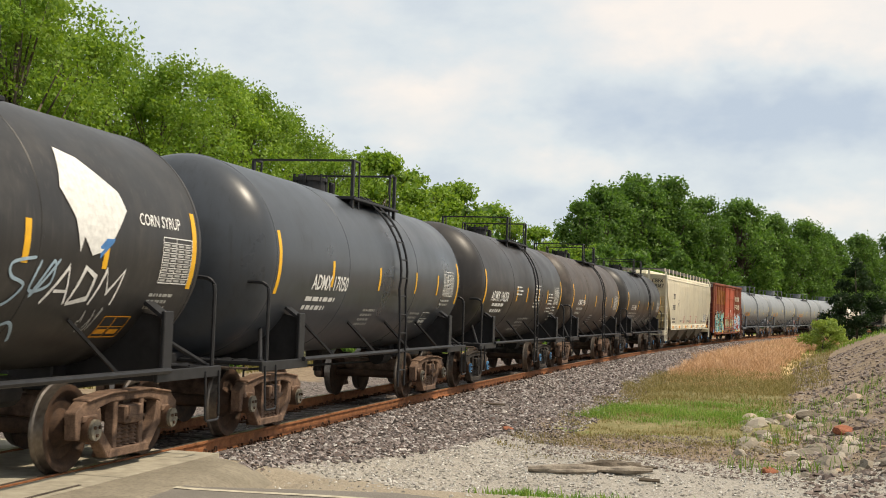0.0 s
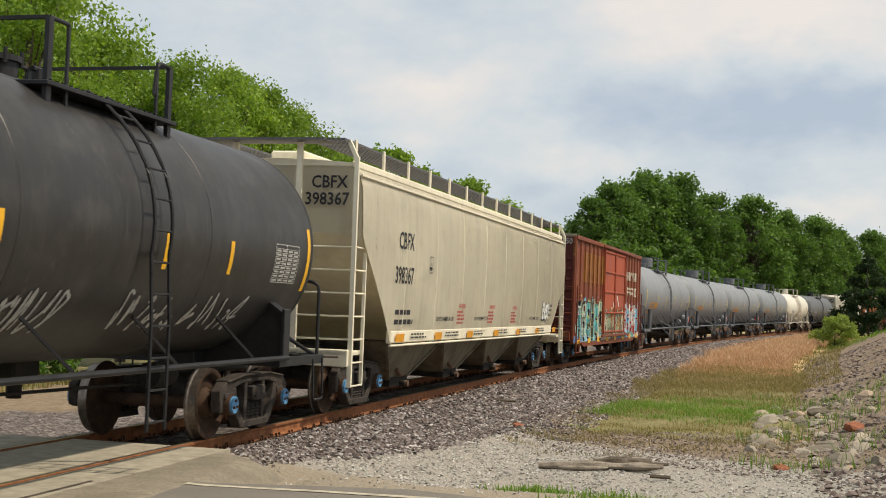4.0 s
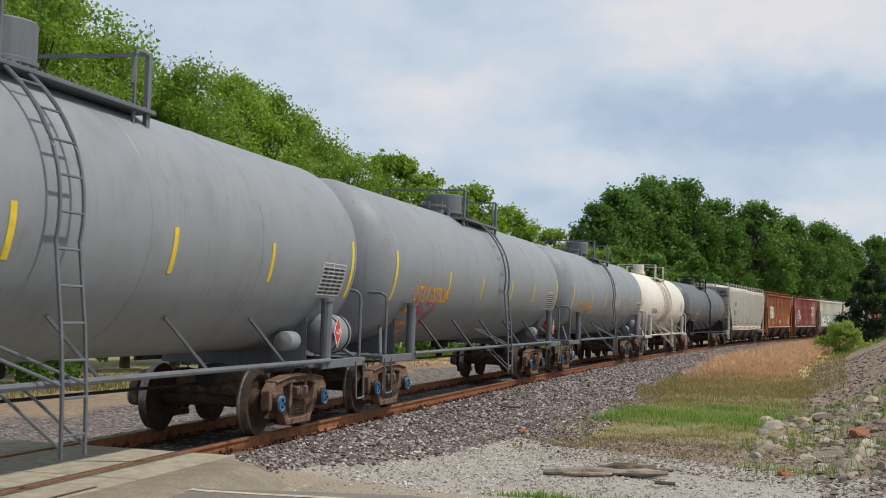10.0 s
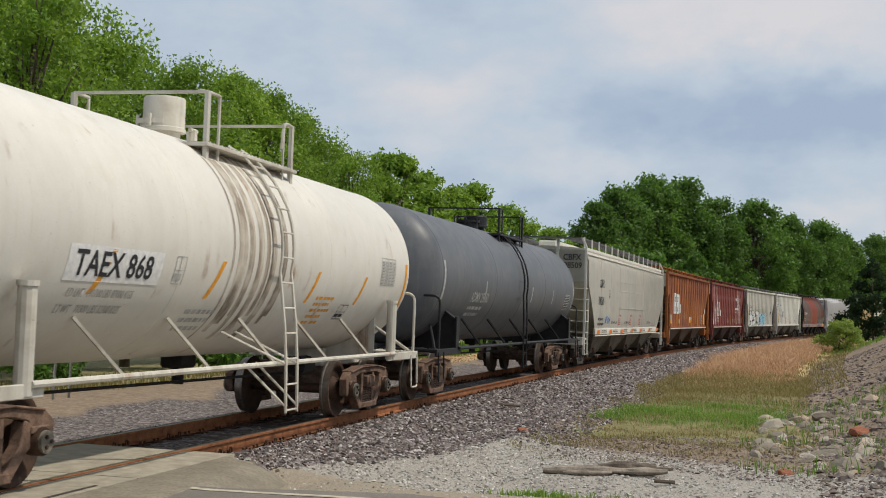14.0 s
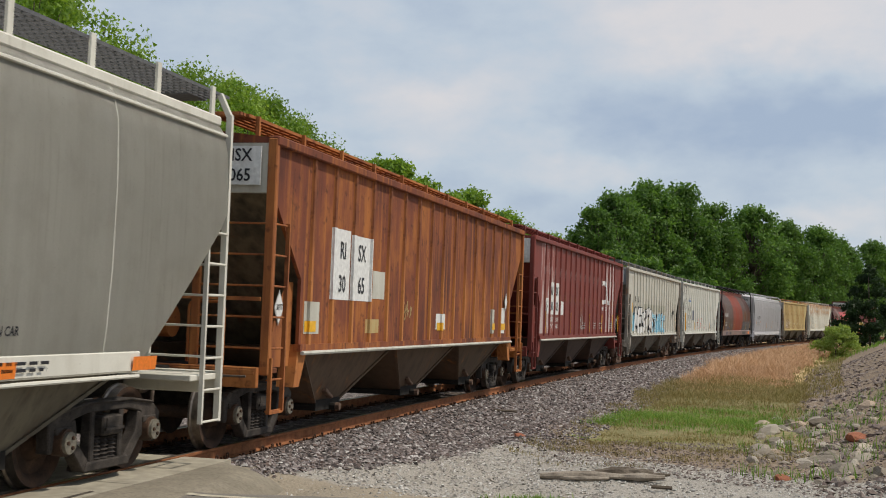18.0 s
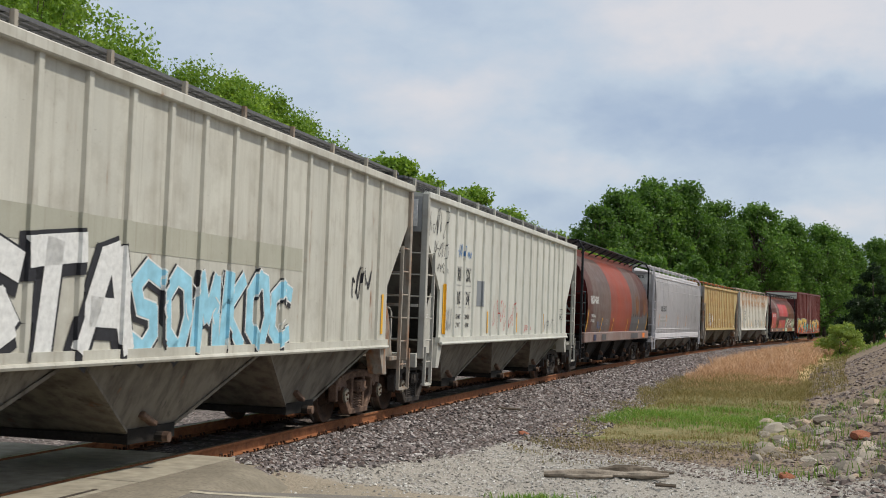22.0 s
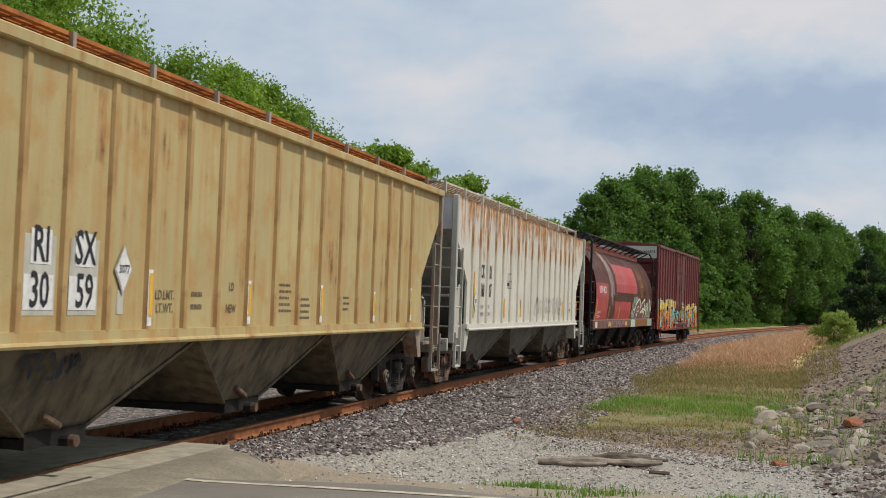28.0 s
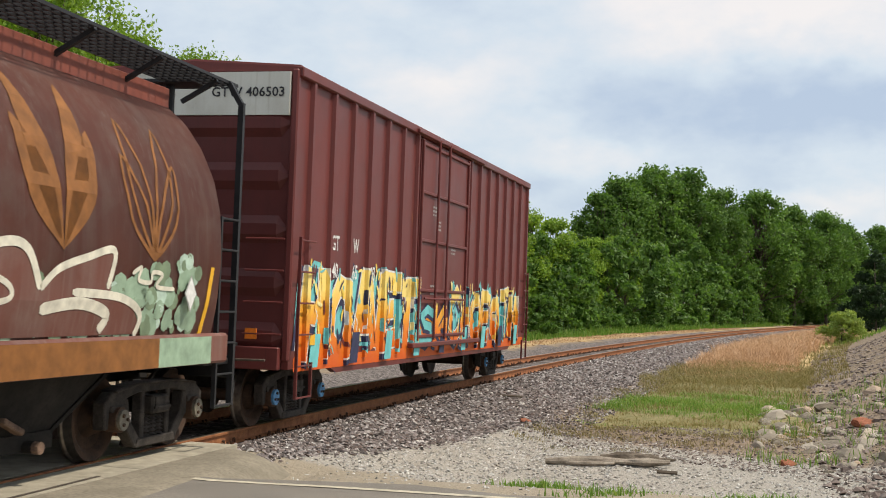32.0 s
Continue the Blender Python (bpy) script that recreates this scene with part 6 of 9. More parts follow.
    # roof, hatches and running boards
    bm = BM()
    sec = [(-Y, z1), (-Y * 0.5, z1 + 0.10), (0, z1 + 0.14), (Y * 0.5, z1 + 0.10), (Y, z1), (Y, z1 - 0.06), (-Y, z1 - 0.06)]
    loft(bm, [[(x, y, z) for y, z in sec] for x in (-h, h)])
    part("roof", bm, roof, car)
    part("hatch_trough", box(BM(), (0, 0, z1 + 0.14), (L - 1.2, 0.62, 0.12), bevel=0.03), roof, car)
    bmat = board or M_GRATE
    for s in (-1, 1):
        bm = BM()
        for j in range(5):
            box(bm, (0, s * (0.76 + j * 0.11), z1 + 0.27), (L + 0.3, 0.07, 0.04))
        for i in range(int(L / 0.35)):
            box(bm, (-h + 0.1 + i * 0.35, s * 0.98, z1 + 0.265), (0.03, 0.50, 0.03))
        board_ob = part("running_board", bm, bmat, car, "open roof walkway")
        n = int(L / 1.55)
        for i in range(n + 1):
            x = -h + 0.1 + i * (L - 0.2) / n
            part("board_bracket", bar(BM(), (x, s * 1.26, z1 + 0.02), (x, s * 1.26, z1 + 0.29), 0.05, 0.06), ladder_mat, board_ob)
    for k in (-1, 1):
        bm = BM()
        for j in range(5):
            box(bm, (k * (h - 0.10 + j * 0.10), 0, z1 + 0.27), (0.07, 2.4, 0.04))
        part("cross_board", bm, bmat, car)
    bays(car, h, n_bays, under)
    part("centre_sill", box(BM(), (0, 0, 0.92), (L - 1.0, 0.42, 0.30), bevel=0.02), M_UNDER, car)
    for k in (-1, 1):
        bogie(car, k * bc, r, bogie_mat or M_CAST_DARK, M_CAP)
    couplers(car, h + 0.25)
    TRAIN.append((car, mid, bc))
    return car, surf


def shell_hopper(mid, L, body, label, group, bc, section, z0, cut_low, cut_high, board_z, board_mat, frame, under, n_bays, seams=(), sill=None, post_mat=None,
                 bogie_mat=None, cap=None, board_y=0.95, board_w=0.5, bands=None, coaming=None, end_mat=None, grille=True):
    """A covered hopper with smooth bulging sides; section lists (z, half width) from the sill up."""
    car = thing("covered_hopper", label, "hopper car", group)
    h = L / 2
    zs, ys = [q[0] for q in section], [q[1] for q in section]

    def surf(x, z):
        return float(np.interp(z, zs, ys))

    zt = zs[-1]

    def end_x(z):
        """How far the side reaches towards the end at height z."""
        (za, xa), (zb, xb) = cut_low, cut_high
        return h - float(np.interp(z, [za, zb], [xa, xb]))

    levels = np.interp(np.linspace(0, 1, 26), np.linspace(0, 1, len(zs)), zs)
    marks = [-1.0] + [b[0] / h for b in bands[1:]] + [1.0] if bands else [-1.0, 1.0]
    mats = [b[1] for b in bands] if bands else [body]
    for s in (-1, 1):
        for i, m in enumerate(mats):
            f0, f1 = marks[i], marks[i + 1]
            bm = BM()
            rows = []
            for z in levels:
                e = end_x(z)
                xa, xb = (-e if i == 0 else f0 * h), (e if i == len(mats) - 1 else f1 * h)
                n = 8 if bands else 24
                rows.append([bm.verts.new((xa + (xb - xa) * k / n, s * surf(0, z), z)) for k in range(n + 1)])
            fs = []
            for a, b in zip(rows, rows[1:]):
                for k in range(len(a) - 1):
                    fs.append(bm.faces.new((a[k], a[k + 1], b[k + 1], b[k])))
            if s > 0:
                bmesh.ops.reverse_faces(bm, faces=fs)
            bmesh.ops.solidify(bm, geom=fs, thickness=0.03)
            part("side_sheet", bm, m, car, smooth=35)
        for x in seams:
            bm = BM()
            pts = [(x, s * (surf(0, z) + 0.001), z) for z in levels]
            pipe(bm, pts, 0.007, 4)
            part("panel_seam", bm, body, car)
        if sill:
            part("side_sill", box(BM(), (0, s * (ys[0] + 0.02), z0 - 0.11), (L - 0.6, 0.14, 0.34), bevel=0.03), sill, car)
        else:
            part("side_sill", box(BM(), (0, s * (ys[0] - 0.02), z0 + 0.05), (2 * end_x(z0), 0.10, 0.22), bevel=0.02), body, car)
            part("sill_pipe", rod(BM(), (-end_x(z0), s * (ys[0] + 0.01), z0 - 0.10), (end_x(z0), s * (ys[0] + 0.01), z0 - 0.10), 0.022, 7), frame, car)
    # roof and end sheets
    bm = BM()
    yt = ys[-1]
    sec = [(-yt, zt), (-yt * 0.5, zt + 0.05), (0, zt + 0.07), (yt * 0.5, zt + 0.05), (yt, zt), (yt, zt - 0.05), (-yt, zt - 0.05)]
    et = end_x(zt)
    loft(bm, [[(x, y, z) for y, z in sec] for x in (-et, et)])
    part("roof", bm, body, car)
    if coaming:
        for s in (-1, 1):
            part("roof_coaming", box(BM(), (0, s * yt, zt + 0.08), (2 * et, 0.05, 0.26), bevel=0.01), coaming, car)
    else:
        for s in (-1, 1):
            part("roof_edge", box(BM(), (0, s * (yt + 0.03), zt - 0.03), (2 * et + 0.02, 0.10, 0.12), bevel=0.02), body, car)
            part("rain_gutter", rod(BM(), (-et, s * (surf(0, zt - 0.22) + 0.02), zt - 0.20), (et, s * (surf(0, zt - 0.22) + 0.02), zt - 0.20), 0.022, 6), frame, car)
    part("hatch_trough", box(BM(), (0, 0, zt + 0.16), (L - 1.6, 0.6, 0.22), bevel=0.03), body, car)
    for k in (-1, 1):
        bm = BM()
        rows = []
        for z in levels:
            e = end_x(z)
            rows.append([(k * (e - 0.02), z, surf(0, z) - 0.02)])
        vs = [[bm.verts.new((r[0][0] - k * max(0.0, (2.6 - r[0][1])) * (1.0 if r[0][1] < 2.6 else 0), y * r[0][2], r[0][1])) for y in (-1, -0.5, 0, 0.5, 1)] for r in rows]
        fs = []
        for a, b in zip(vs, vs[1:]):
            for i in range(4):
                fs.append(bm.faces.new((a[i], a[i + 1], b[i + 1], b[i])))
        bmesh.ops.solidify(bm, geom=fs, thickness=0.03)
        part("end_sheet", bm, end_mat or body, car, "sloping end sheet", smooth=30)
        bm = box(BM(), (k * (h - 0.30), 0, 1.02), (0.80, 2.95, 0.07), bevel=0.01)
        box(bm, (k * (h + 0.06), 0, 0.95), (0.08, 2.98, 0.26), bevel=0.01)
        part("end_platform", bm, frame, car)
        part("end_sill", box(BM(), (k * (h - 1.0), 0, 0.9), (2.6, 0.55, 0.32), bevel=0.02), M_UNDER, car)
        part("brake_cylinder", rod(BM(), (k * (h - 0.95), 0.1, 1.70), (k * (h - 0.95), 1.0, 1.70), 0.24, 16), frame, car, smooth=40)
        pm = post_mat or frame
        bm = BM()
        for yy in (-0.55, 0.55):
            bar(bm, (k * (h + 0.02), yy, 1.05), (k * (h + 0.02), yy, board_z), 0.09, 0.06)
        part("end_post", bm, pm, car)
        for s in (-1, 1):
            bm = BM()
            xl, x2 = k * (h - 0.0), k * (h - 0.50)
            bar(bm, (xl, s * 1.5, 0.5), (xl, s * 1.5, board_z - 0.25), 0.07, 0.06)
            bar(bm, (xl, s * 1.5, board_z - 0.28), (xl, s * (board_y + board_w * 0.5), board_z), 0.07, 0.06)
            bar(bm, (x2, s * 1.52, 0.5), (x2, s * 1.52, 2.7), 0.05, 0.04)
            lad = part("corner_ladder", bm, pm, car, "corner ladder")
            for i in range(7):
                z = 0.52 + i * 0.36
                rb = rod(BM(), (xl, s * 1.53, z), (x2, s * 1.53, z), 0.014, 6)
                if i > 1:
                    rod(rb, (xl, s * 1.5, z), (k * (h + 0.02), s * 0.55, z), 0.014, 6)
                part("rung", rb, pm, lad)
    for s in (-1, 1):
        bm = BM()
        n = int(L / 0.16) if grille else int(L / 1.2)
        for j in range(9 if grille else 1):
            yy = board_y - board_w / 2 + board_w * (j / 8 if grille else 0.5)
            box(bm, (0, s * yy, board_z), (L + 0.5, 0.018 if grille else board_w, 0.035))
        for i in range(n + 1):
            box(bm, (-h - 0.2 + i * (L + 0.4) / n, s * board_y, board_z + 0.006), (0.02 if grille else 0.05, board_w, 0.03))
        ob = part("running_board", bm, board_mat, car, "open steel roof walkway")
        m = int(L / 1.4)
        for i in range(m + 1):
            x = -h + 0.25 + i * (L - 0.5) / m
            if coaming:
                bm = bar(BM(), (x, s * yt, zt + 0.12), (x, s * (board_y + board_w * 0.45), board_z - 0.02), 0.05, 0.05)
            else:
                bm = bar(BM(), (x, s * (board_y + board_w / 2 + 0.02), zt - 0.02), (x, s * (board_y + board_w / 2 + 0.02), board_z + 0.05), 0.03, 0.09)
            part("board_bracket", bm, pm, ob)
    for k in (-1, 1):
        part("cross_board", box(BM(), (k * (h + 0.05), 0, board_z), (0.5, 2 * board_y, 0.04)), board_mat, car)
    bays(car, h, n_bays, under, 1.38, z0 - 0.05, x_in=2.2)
    part("centre_sill", box(BM(), (0, 0, 0.92), (L - 1.0, 0.42, 0.30), bevel=0.02), M_UNDER, car)
    for k in (-1, 1):
        bogie(car, k * bc, 0.457, bogie_mat or M_CAST_DARK, cap or M_CAP)
    couplers(car, h + 0.25)
    TRAIN.append((car, mid, bc))
    return car, surf


# ---- box cars ----
def box_car(mid, L, z0, z1, body, label, group, bc, xs, door, door_mat, roof_mat, end_ribs, rib_w=0.10, rib_d=0.05, r=0.42, double=False, sill_mat=None, cap=None, end_mat=None):
    """A box car with side posts, a plug or sliding door and pressed ends."""
    car = thing("box_car", label, "box car", group)
    h, Y = L / 2, 1.53

    def surf(x, z):
        if door[0] < x < door[1]:
            return Y + 0.06
        return Y + (rib_d if any(abs(x - q) < rib_w / 2 + 0.0005 for q in xs) else 0.0)

    SIDE_CUTS[surf] = sorted([v for x in xs for v in (x - rib_w / 2 - 0.003, x - rib_w / 2, x + rib_w / 2, x + rib_w / 2 + 0.003)]
                             + [door[0] - 0.003, door[0] + 0.001, door[1] - 0.001, door[1] + 0.003])
    for s in (-1, 1):
        part("side_sheet", box(BM(), (0, s * (Y - 0.03), (z0 + 0.35 + z1) / 2), (L, 0.06, z1 - z0 - 0.35)), body, car)
        part("side_sill", plate(BM(), [(-h, z0 + 0.36), (-h, z0 + 0.12), (-h + 1.5, z0 + 0.12), (-h + 1.9, z0), (h - 1.9, z0), (h - 1.5, z0 + 0.12), (h, z0 + 0.12), (h, z0 + 0.36)], s * (Y + 0.015), s * (Y - 0.08)), sill_mat or body, car)
        part("top_chord", box(BM(), (0, s * (Y + 0.01), z1 - 0.06), (L + 0.02, 0.14, 0.14), bevel=0.015), body, car)
        if s < 0:
            bm = BM()
            q = [(-rib_w / 2, 0.0), (-rib_w * 0.32, -rib_d), (rib_w * 0.32, -rib_d), (rib_w / 2, 0.0)]
            loft(bm, [[(px, py, z0 + 0.37) for px, py in q], [(px, py, z1 - 0.13) for px, py in q]])
            me = mesh_of("side_post", bm, body)
            for x in xs:
                if not door[0] - 0.1 < x < door[1] + 0.1:
                    part("side_post", me, None, car, pos=(x, -Y, 0))
        a, b = door
        leaves_ = [(a, (a + b) / 2 - 0.02), ((a + b) / 2 + 0.02, b)] if double else [(a, b)]
        for d0, d1 in leaves_:
            d = part("door", box(BM(), ((d0 + d1) / 2, s * (Y + 0.02), (z0 + z1) / 2 + 0.1), (d1 - d0, 0.08, z1 - z0 - 0.55), bevel=0.01), door_mat, car, "closed steel side door")
            zz0, zz1 = z0 + 0.38, z1 - 0.18
            for f in (0.02, 0.25, 0.5, 0.74, 0.98):
                part("door_rib", box(BM(), ((d0 + d1) / 2, s * (Y + 0.075), zz0 + (zz1 - zz0) * f), (d1 - d0 - 0.04, 0.05, 0.06), bevel=0.012), door_mat, d)
            for x in (d0 + 0.04, d1 - 0.04):
                part("door_rib", box(BM(), (x, s * (Y + 0.078), (zz0 + zz1) / 2), (0.06, 0.055, zz1 - zz0), bevel=0.012), door_mat, d)
            if not double:
                for x in (d0 + 1.0, d0 + 1.75):
                    part("lock_rod", rod(BM(), (x, s * (Y + 0.12), zz0), (x, s * (Y + 0.12), zz1 + 0.1), 0.022, 7), door_mat, d)
            part("door_handle", rod(BM(), (d0 + 0.25, s * (Y + 0.13), zz0 + 0.75), (d1 - 0.25, s * (Y + 0.13), zz0 + 0.75), 0.018, 6), door_mat, d)
        part("door_track", box(BM(), ((a + b) / 2 + 0.4, s * (Y + 0.09), z0 + 0.30), (b - a + 1.6, 0.10, 0.08), bevel=0.01), sill_mat or body, car)
        part("door_track", box(BM(), ((a + b) / 2 + 0.4, s * (Y + 0.09), z1 - 0.08), (b - a + 1.6, 0.08, 0.07), bevel=0.01), body, car)
    for k in (-1, 1):
        bm = box(BM(), (k * (h - 0.03), 0, (z0 + 0.3 + z1) / 2), (0.06, 2 * Y, z1 - z0 - 0.3))
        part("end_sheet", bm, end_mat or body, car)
        for i in range(end_ribs):
            z = z0 + 0.55 + (z1 - z0 - 1.3) * i / (end_ribs - 1)
            dep = 0.07
            hh = (z1 - z0 - 1.3) / (end_ribs - 1) * 0.52
            bm = loft(BM(), [[(k * h, y, z - hh / 2 * q), (k * (h + dep * q), y, z - hh / 5 * q), (k * (h + dep * q), y, z + hh / 5 * q), (k * h, y, z + hh / 2 * q)]
                             for y, q in ((-Y + 0.06, 0.05), (-Y + 0.2, 1.0), (Y - 0.2, 1.0), (Y - 0.06, 0.05))])
            part("end_rib", bm, end_mat or body, car)
        for s in (-1, 1):
            bm = box(BM(), (k * (h + 0.005), s * (Y - 0.02), (z0 + z1) / 2 + 0.1), (0.09, 0.10, z1 - z0 - 0.25), bevel=0.02)
            part("corner_post", bm, body, car)
            bm = BM()
            x1, x2 = k * (h - 0.08), k * (h - 0.62)
            bar(bm, (x1, s * (Y + 0.10), 0.45), (x1, s * (Y + 0.10), 2.6), 0.04, 0.03)
            bar(bm, (x2, s * (Y + 0.10), 0.45), (x2, s * (Y + 0.10), z0 + 0.2), 0.04, 0.03)
            lad = part("corner_step", bm, body, car, "corner steps and grab irons")
            for i in range(6):
                z = 0.46 + i * 0.42
                part("rung", rod(BM(), (x1, s * (Y + 0.11), z), (x2, s * (Y + 0.11), z), 0.013, 6), body, lad)
                if i > 1:
                    part("rung", rod(BM(), (k * (h + 0.12), s * (Y - 0.05), z), (k * (h + 0.12), s * (Y - 0.6), z), 0.013, 6), body, lad)
        part("end_sill", box(BM(), (k * (h + 0.06), 0, 0.98), (0.12, 2.9, 0.30), bevel=0.015), body, car)
        part("end_platform", box(BM(), (k * (h + 0.22), 0, 1.15), (0.30, 1.7, 0.04)), M_GRATE, car)
    bm = BM()
    sec = [(-Y - 0.03, z1), (0, z1 + 0.10), (Y + 0.03, z1), (Y + 0.03, z1 - 0.05), (-Y - 0.03, z1 - 0.05)]
    loft(bm, [[(x, y, z) for y, z in sec] for x in (-h - 0.02, h + 0.02)])
    for i in range(int(L / 0.9) + 1):
        x = -h + 0.05 + i * (L - 0.1) / int(L / 0.9)
        loft(bm, [[(x - 0.04, y, z + 0.002), (x - 0.03, y, z + 0.035), (x + 0.03, y, z + 0.035), (x + 0.04, y, z + 0.002)] for y, z in ((-Y - 0.02, z1), (0, z1 + 0.10), (Y + 0.02, z1))])
    part("roof", bm, roof_mat, car)
    part("centre_sill", box(BM(), (0, 0, 0.86), (L - 0.4, 0.42, 0.34), bevel=0.02), M_UNDER, car)
    part("floor_beams", box(BM(), (0, 0, z0 + 0.22), (L - 0.2, 2.9, 0.16)), M_UNDER, car)
    for k in (-1, 1):
        bogie(car, k * bc, r, M_CAST_DARK, cap or M_CAP_BLUE)
    couplers(car, h + 0.4)
    TRAIN.append((car, mid, bc))
    return car, surf


TRAIN = []

# ---- the train: twenty-four cars ----
P_BLACK = paint("tank_black", (0.030, 0.029, 0.029), 0.42, (0.10, 0.09, 0.08), 0.35, 0, 1.0, 0.4)
P_SLATE = paint("tank_blue_black", (0.058, 0.066, 0.078), 0.33, (0.03, 0.03, 0.03), 0.4, 0, 2.0, 0.4)
P_BLACK_B = paint("tank_black_clean", (0.032, 0.030, 0.030), 0.40, (0.12, 0.10, 0.09), 0.25, 0, 3.0, 0.4)
P_BROWNED = paint("tank_browned", (0.060, 0.049, 0.043), 0.50, (0.16, 0.125, 0.105), 0.5, 0, 4.0, 0.6)
P_TRIM = plain("black_steelwork", (0.022, 0.022, 0.024), 0.5, 0, 0.4, 6)
P_GREY = paint("tank_grey", (0.24, 0.257, 0.277), 0.48, (0.12, 0.115, 0.11), 0.28, 0, 5.0, 0.5, 0.12)
P_GREY_B = paint("tank_grey_stained", (0.24, 0.262, 0.285), 0.50, (0.12, 0.115, 0.11), 0.45, 0.1, 6.0, 0.6, 0.15)
P_WORN = paint("tank_grey_rubbed", (0.36, 0.37, 0.37), 0.6, (0.25, 0.26, 0.27), 0.8, 0.0, 6.5, 1.0, 0.2)
P_GREY_TRIM = paint("grey_steelwork", (0.145, 0.16, 0.178), 0.55, (0.07, 0.06, 0.055), 0.5, 0.1, 7.0)
P_WHITE = paint("tank_white", (0.66, 0.635, 0.57), 0.5, (0.40, 0.33, 0.24), 0.14, 0.25, 8.0, 0.8, 0.12)
P_WHITE_TRIM = paint("white_steelwork", (0.62, 0.59, 0.51), 0.55, (0.20, 0.14, 0.08), 0.5, 0.2, 9.0)
P_STAIN = paint("spill_stain", (0.24, 0.195, 0.15), 0.7, (0.62, 0.57, 0.48), 0.9, 0.2, 9.5, 1.0, 0.5)
P_DARK = paint("tank_dark_grey", (0.105, 0.115, 0.13), 0.50, (0.20, 0.19, 0.18), 0.4, 0, 10.0, 0.7)
P_CREAM = paint("hopper_cream", (0.82, 0.765, 0.61), 0.55, (0.44, 0.38, 0.27), 0.25, 0.05, 11.0, 0.7, 0.12)
P_CREAM_B = paint("hopper_cream_clean", (0.66, 0.64, 0.565), 0.55, (0.36, 0.32, 0.25), 0.25, 0.0, 12.0, 0.6, 0.1)
# cream bays: grime, with the shade under the car mixed into the colour
P_CREAM_LOW = paint("hopper_bay_grime_shaded", (0.16, 0.14, 0.10), 0.7, (0.06, 0.048, 0.035), 0.8, 0.2, 13.0, 0.9)
P_OXIDE = paint("box_oxide_red", (0.235, 0.060, 0.030), 0.6, (0.05, 0.022, 0.017), 0.6, 0.5, 14.0, 0.7, 0.3)
P_OXIDE_DOOR = paint("door_oxide_red", (0.41, 0.085, 0.042), 0.6, (0.12, 0.04, 0.028), 0.4, 0.3, 15.0, 0.7, 0.3)
P_OXIDE_ROOF = rusty("galvanised_roof", (0.20, 0.17, 0.13), (0.34, 0.29, 0.23), 0.7, 3)
P_RUST = rust_sheet("hopper_rusted", (0.105, 0.034, 0.022), (0.19, 0.056, 0.028), (0.37, 0.13, 0.032), 16.0)
P_RUST_RIB = rust_sheet("post_rusted", (0.16, 0.052, 0.026), (0.33, 0.115, 0.036), (0.46, 0.185, 0.055), 17.0)
P_MAROON = paint("hopper_maroon", (0.205, 0.045, 0.035), 0.6, (0.09, 0.035, 0.03), 0.4, 0.1, 18.0, 0.6, 0.3)
P_MAROON_WORN = paint("hopper_maroon_worn", (0.21, 0.047, 0.036), 0.65, (0.12, 0.04, 0.033), 0.4, 0.15, 19.0, 0.6, 0.3, scrape=(0.50, 0.43, 0.41))
P_SCRAPED = paint("maroon_scraped_white", (0.25, 0.058, 0.046), 0.7, (0.38, 0.22, 0.20), 0.5, 0.0, 19.5, 1.0, 0.3, scrape=(0.60, 0.55, 0.53), bare=0.47)
P_PALE = paint("hopper_pale_grey", (0.54, 0.53, 0.465), 0.6, (0.22, 0.18, 0.13), 0.4, 0.2, 20.0, 0.8, 0.15)
P_BUFF = paint("overpaint_buff", (0.42, 0.415, 0.34), 0.65, (0.25, 0.22, 0.17), 0.3, 0.0, 20.5, 0.6, 0.1)
P_PALE_TRIM = paint("ladder_rusted", (0.36, 0.33, 0.28), 0.7, (0.10, 0.06, 0.04), 0.6, 0.75, 21.0, 0.9)
P_OFFWHITE = paint("hopper_off_white", (0.60, 0.60, 0.545), 0.55, (0.33, 0.29, 0.22), 0.3, 0.06, 22.0, 0.8, 0.12)
# off-white bays: base colour darkened for the shade they hang in, plus dirt
P_OFF_BAY_SHADED = paint("bay_off_white_shaded", (0.19, 0.17, 0.138), 0.8, (0.04, 0.031, 0.024), 0.8, 0.1, 23.0, 0.9)
P_BARREL_BROWN = paint("barrel_brown", (0.165, 0.062, 0.046), 0.5, (0.26, 0.20, 0.175), 0.35, 0.05, 24.0, 0.9, 0.35)
P_BARREL_GREYED = paint("barrel_brown_greyed", (0.215, 0.14, 0.12), 0.52, (0.32, 0.29, 0.27), 0.5, 0.05, 25.0, 0.9, 0.4)
P_BLEACHED = paint("barrel_bleached", (0.34, 0.265, 0.24), 0.6, (0.19, 0.09, 0.07), 0.7, 0.0, 25.5, 1.0, 0.4)
P_COAMING = paint("coaming_dull_red", (0.27, 0.078, 0.055), 0.6, (0.12, 0.05, 0.04), 0.5, 0.1, 26.5, 0.8, 0.3)
P_BARREL_RED = paint("barrel_orange_red", (0.44, 0.105, 0.066), 0.5, (0.46, 0.18, 0.14), 0.35, 0.0, 26.0, 0.9, 0.3)
P_BARREL_CRIMSON = paint("barrel_crimson", (0.42, 0.040, 0.036), 0.48, (0.50, 0.20, 0.19), 0.35, 0.0, 27.0, 0.9, 0.25)
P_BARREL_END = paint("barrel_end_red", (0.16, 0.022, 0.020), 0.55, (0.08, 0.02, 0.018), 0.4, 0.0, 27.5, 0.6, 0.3)
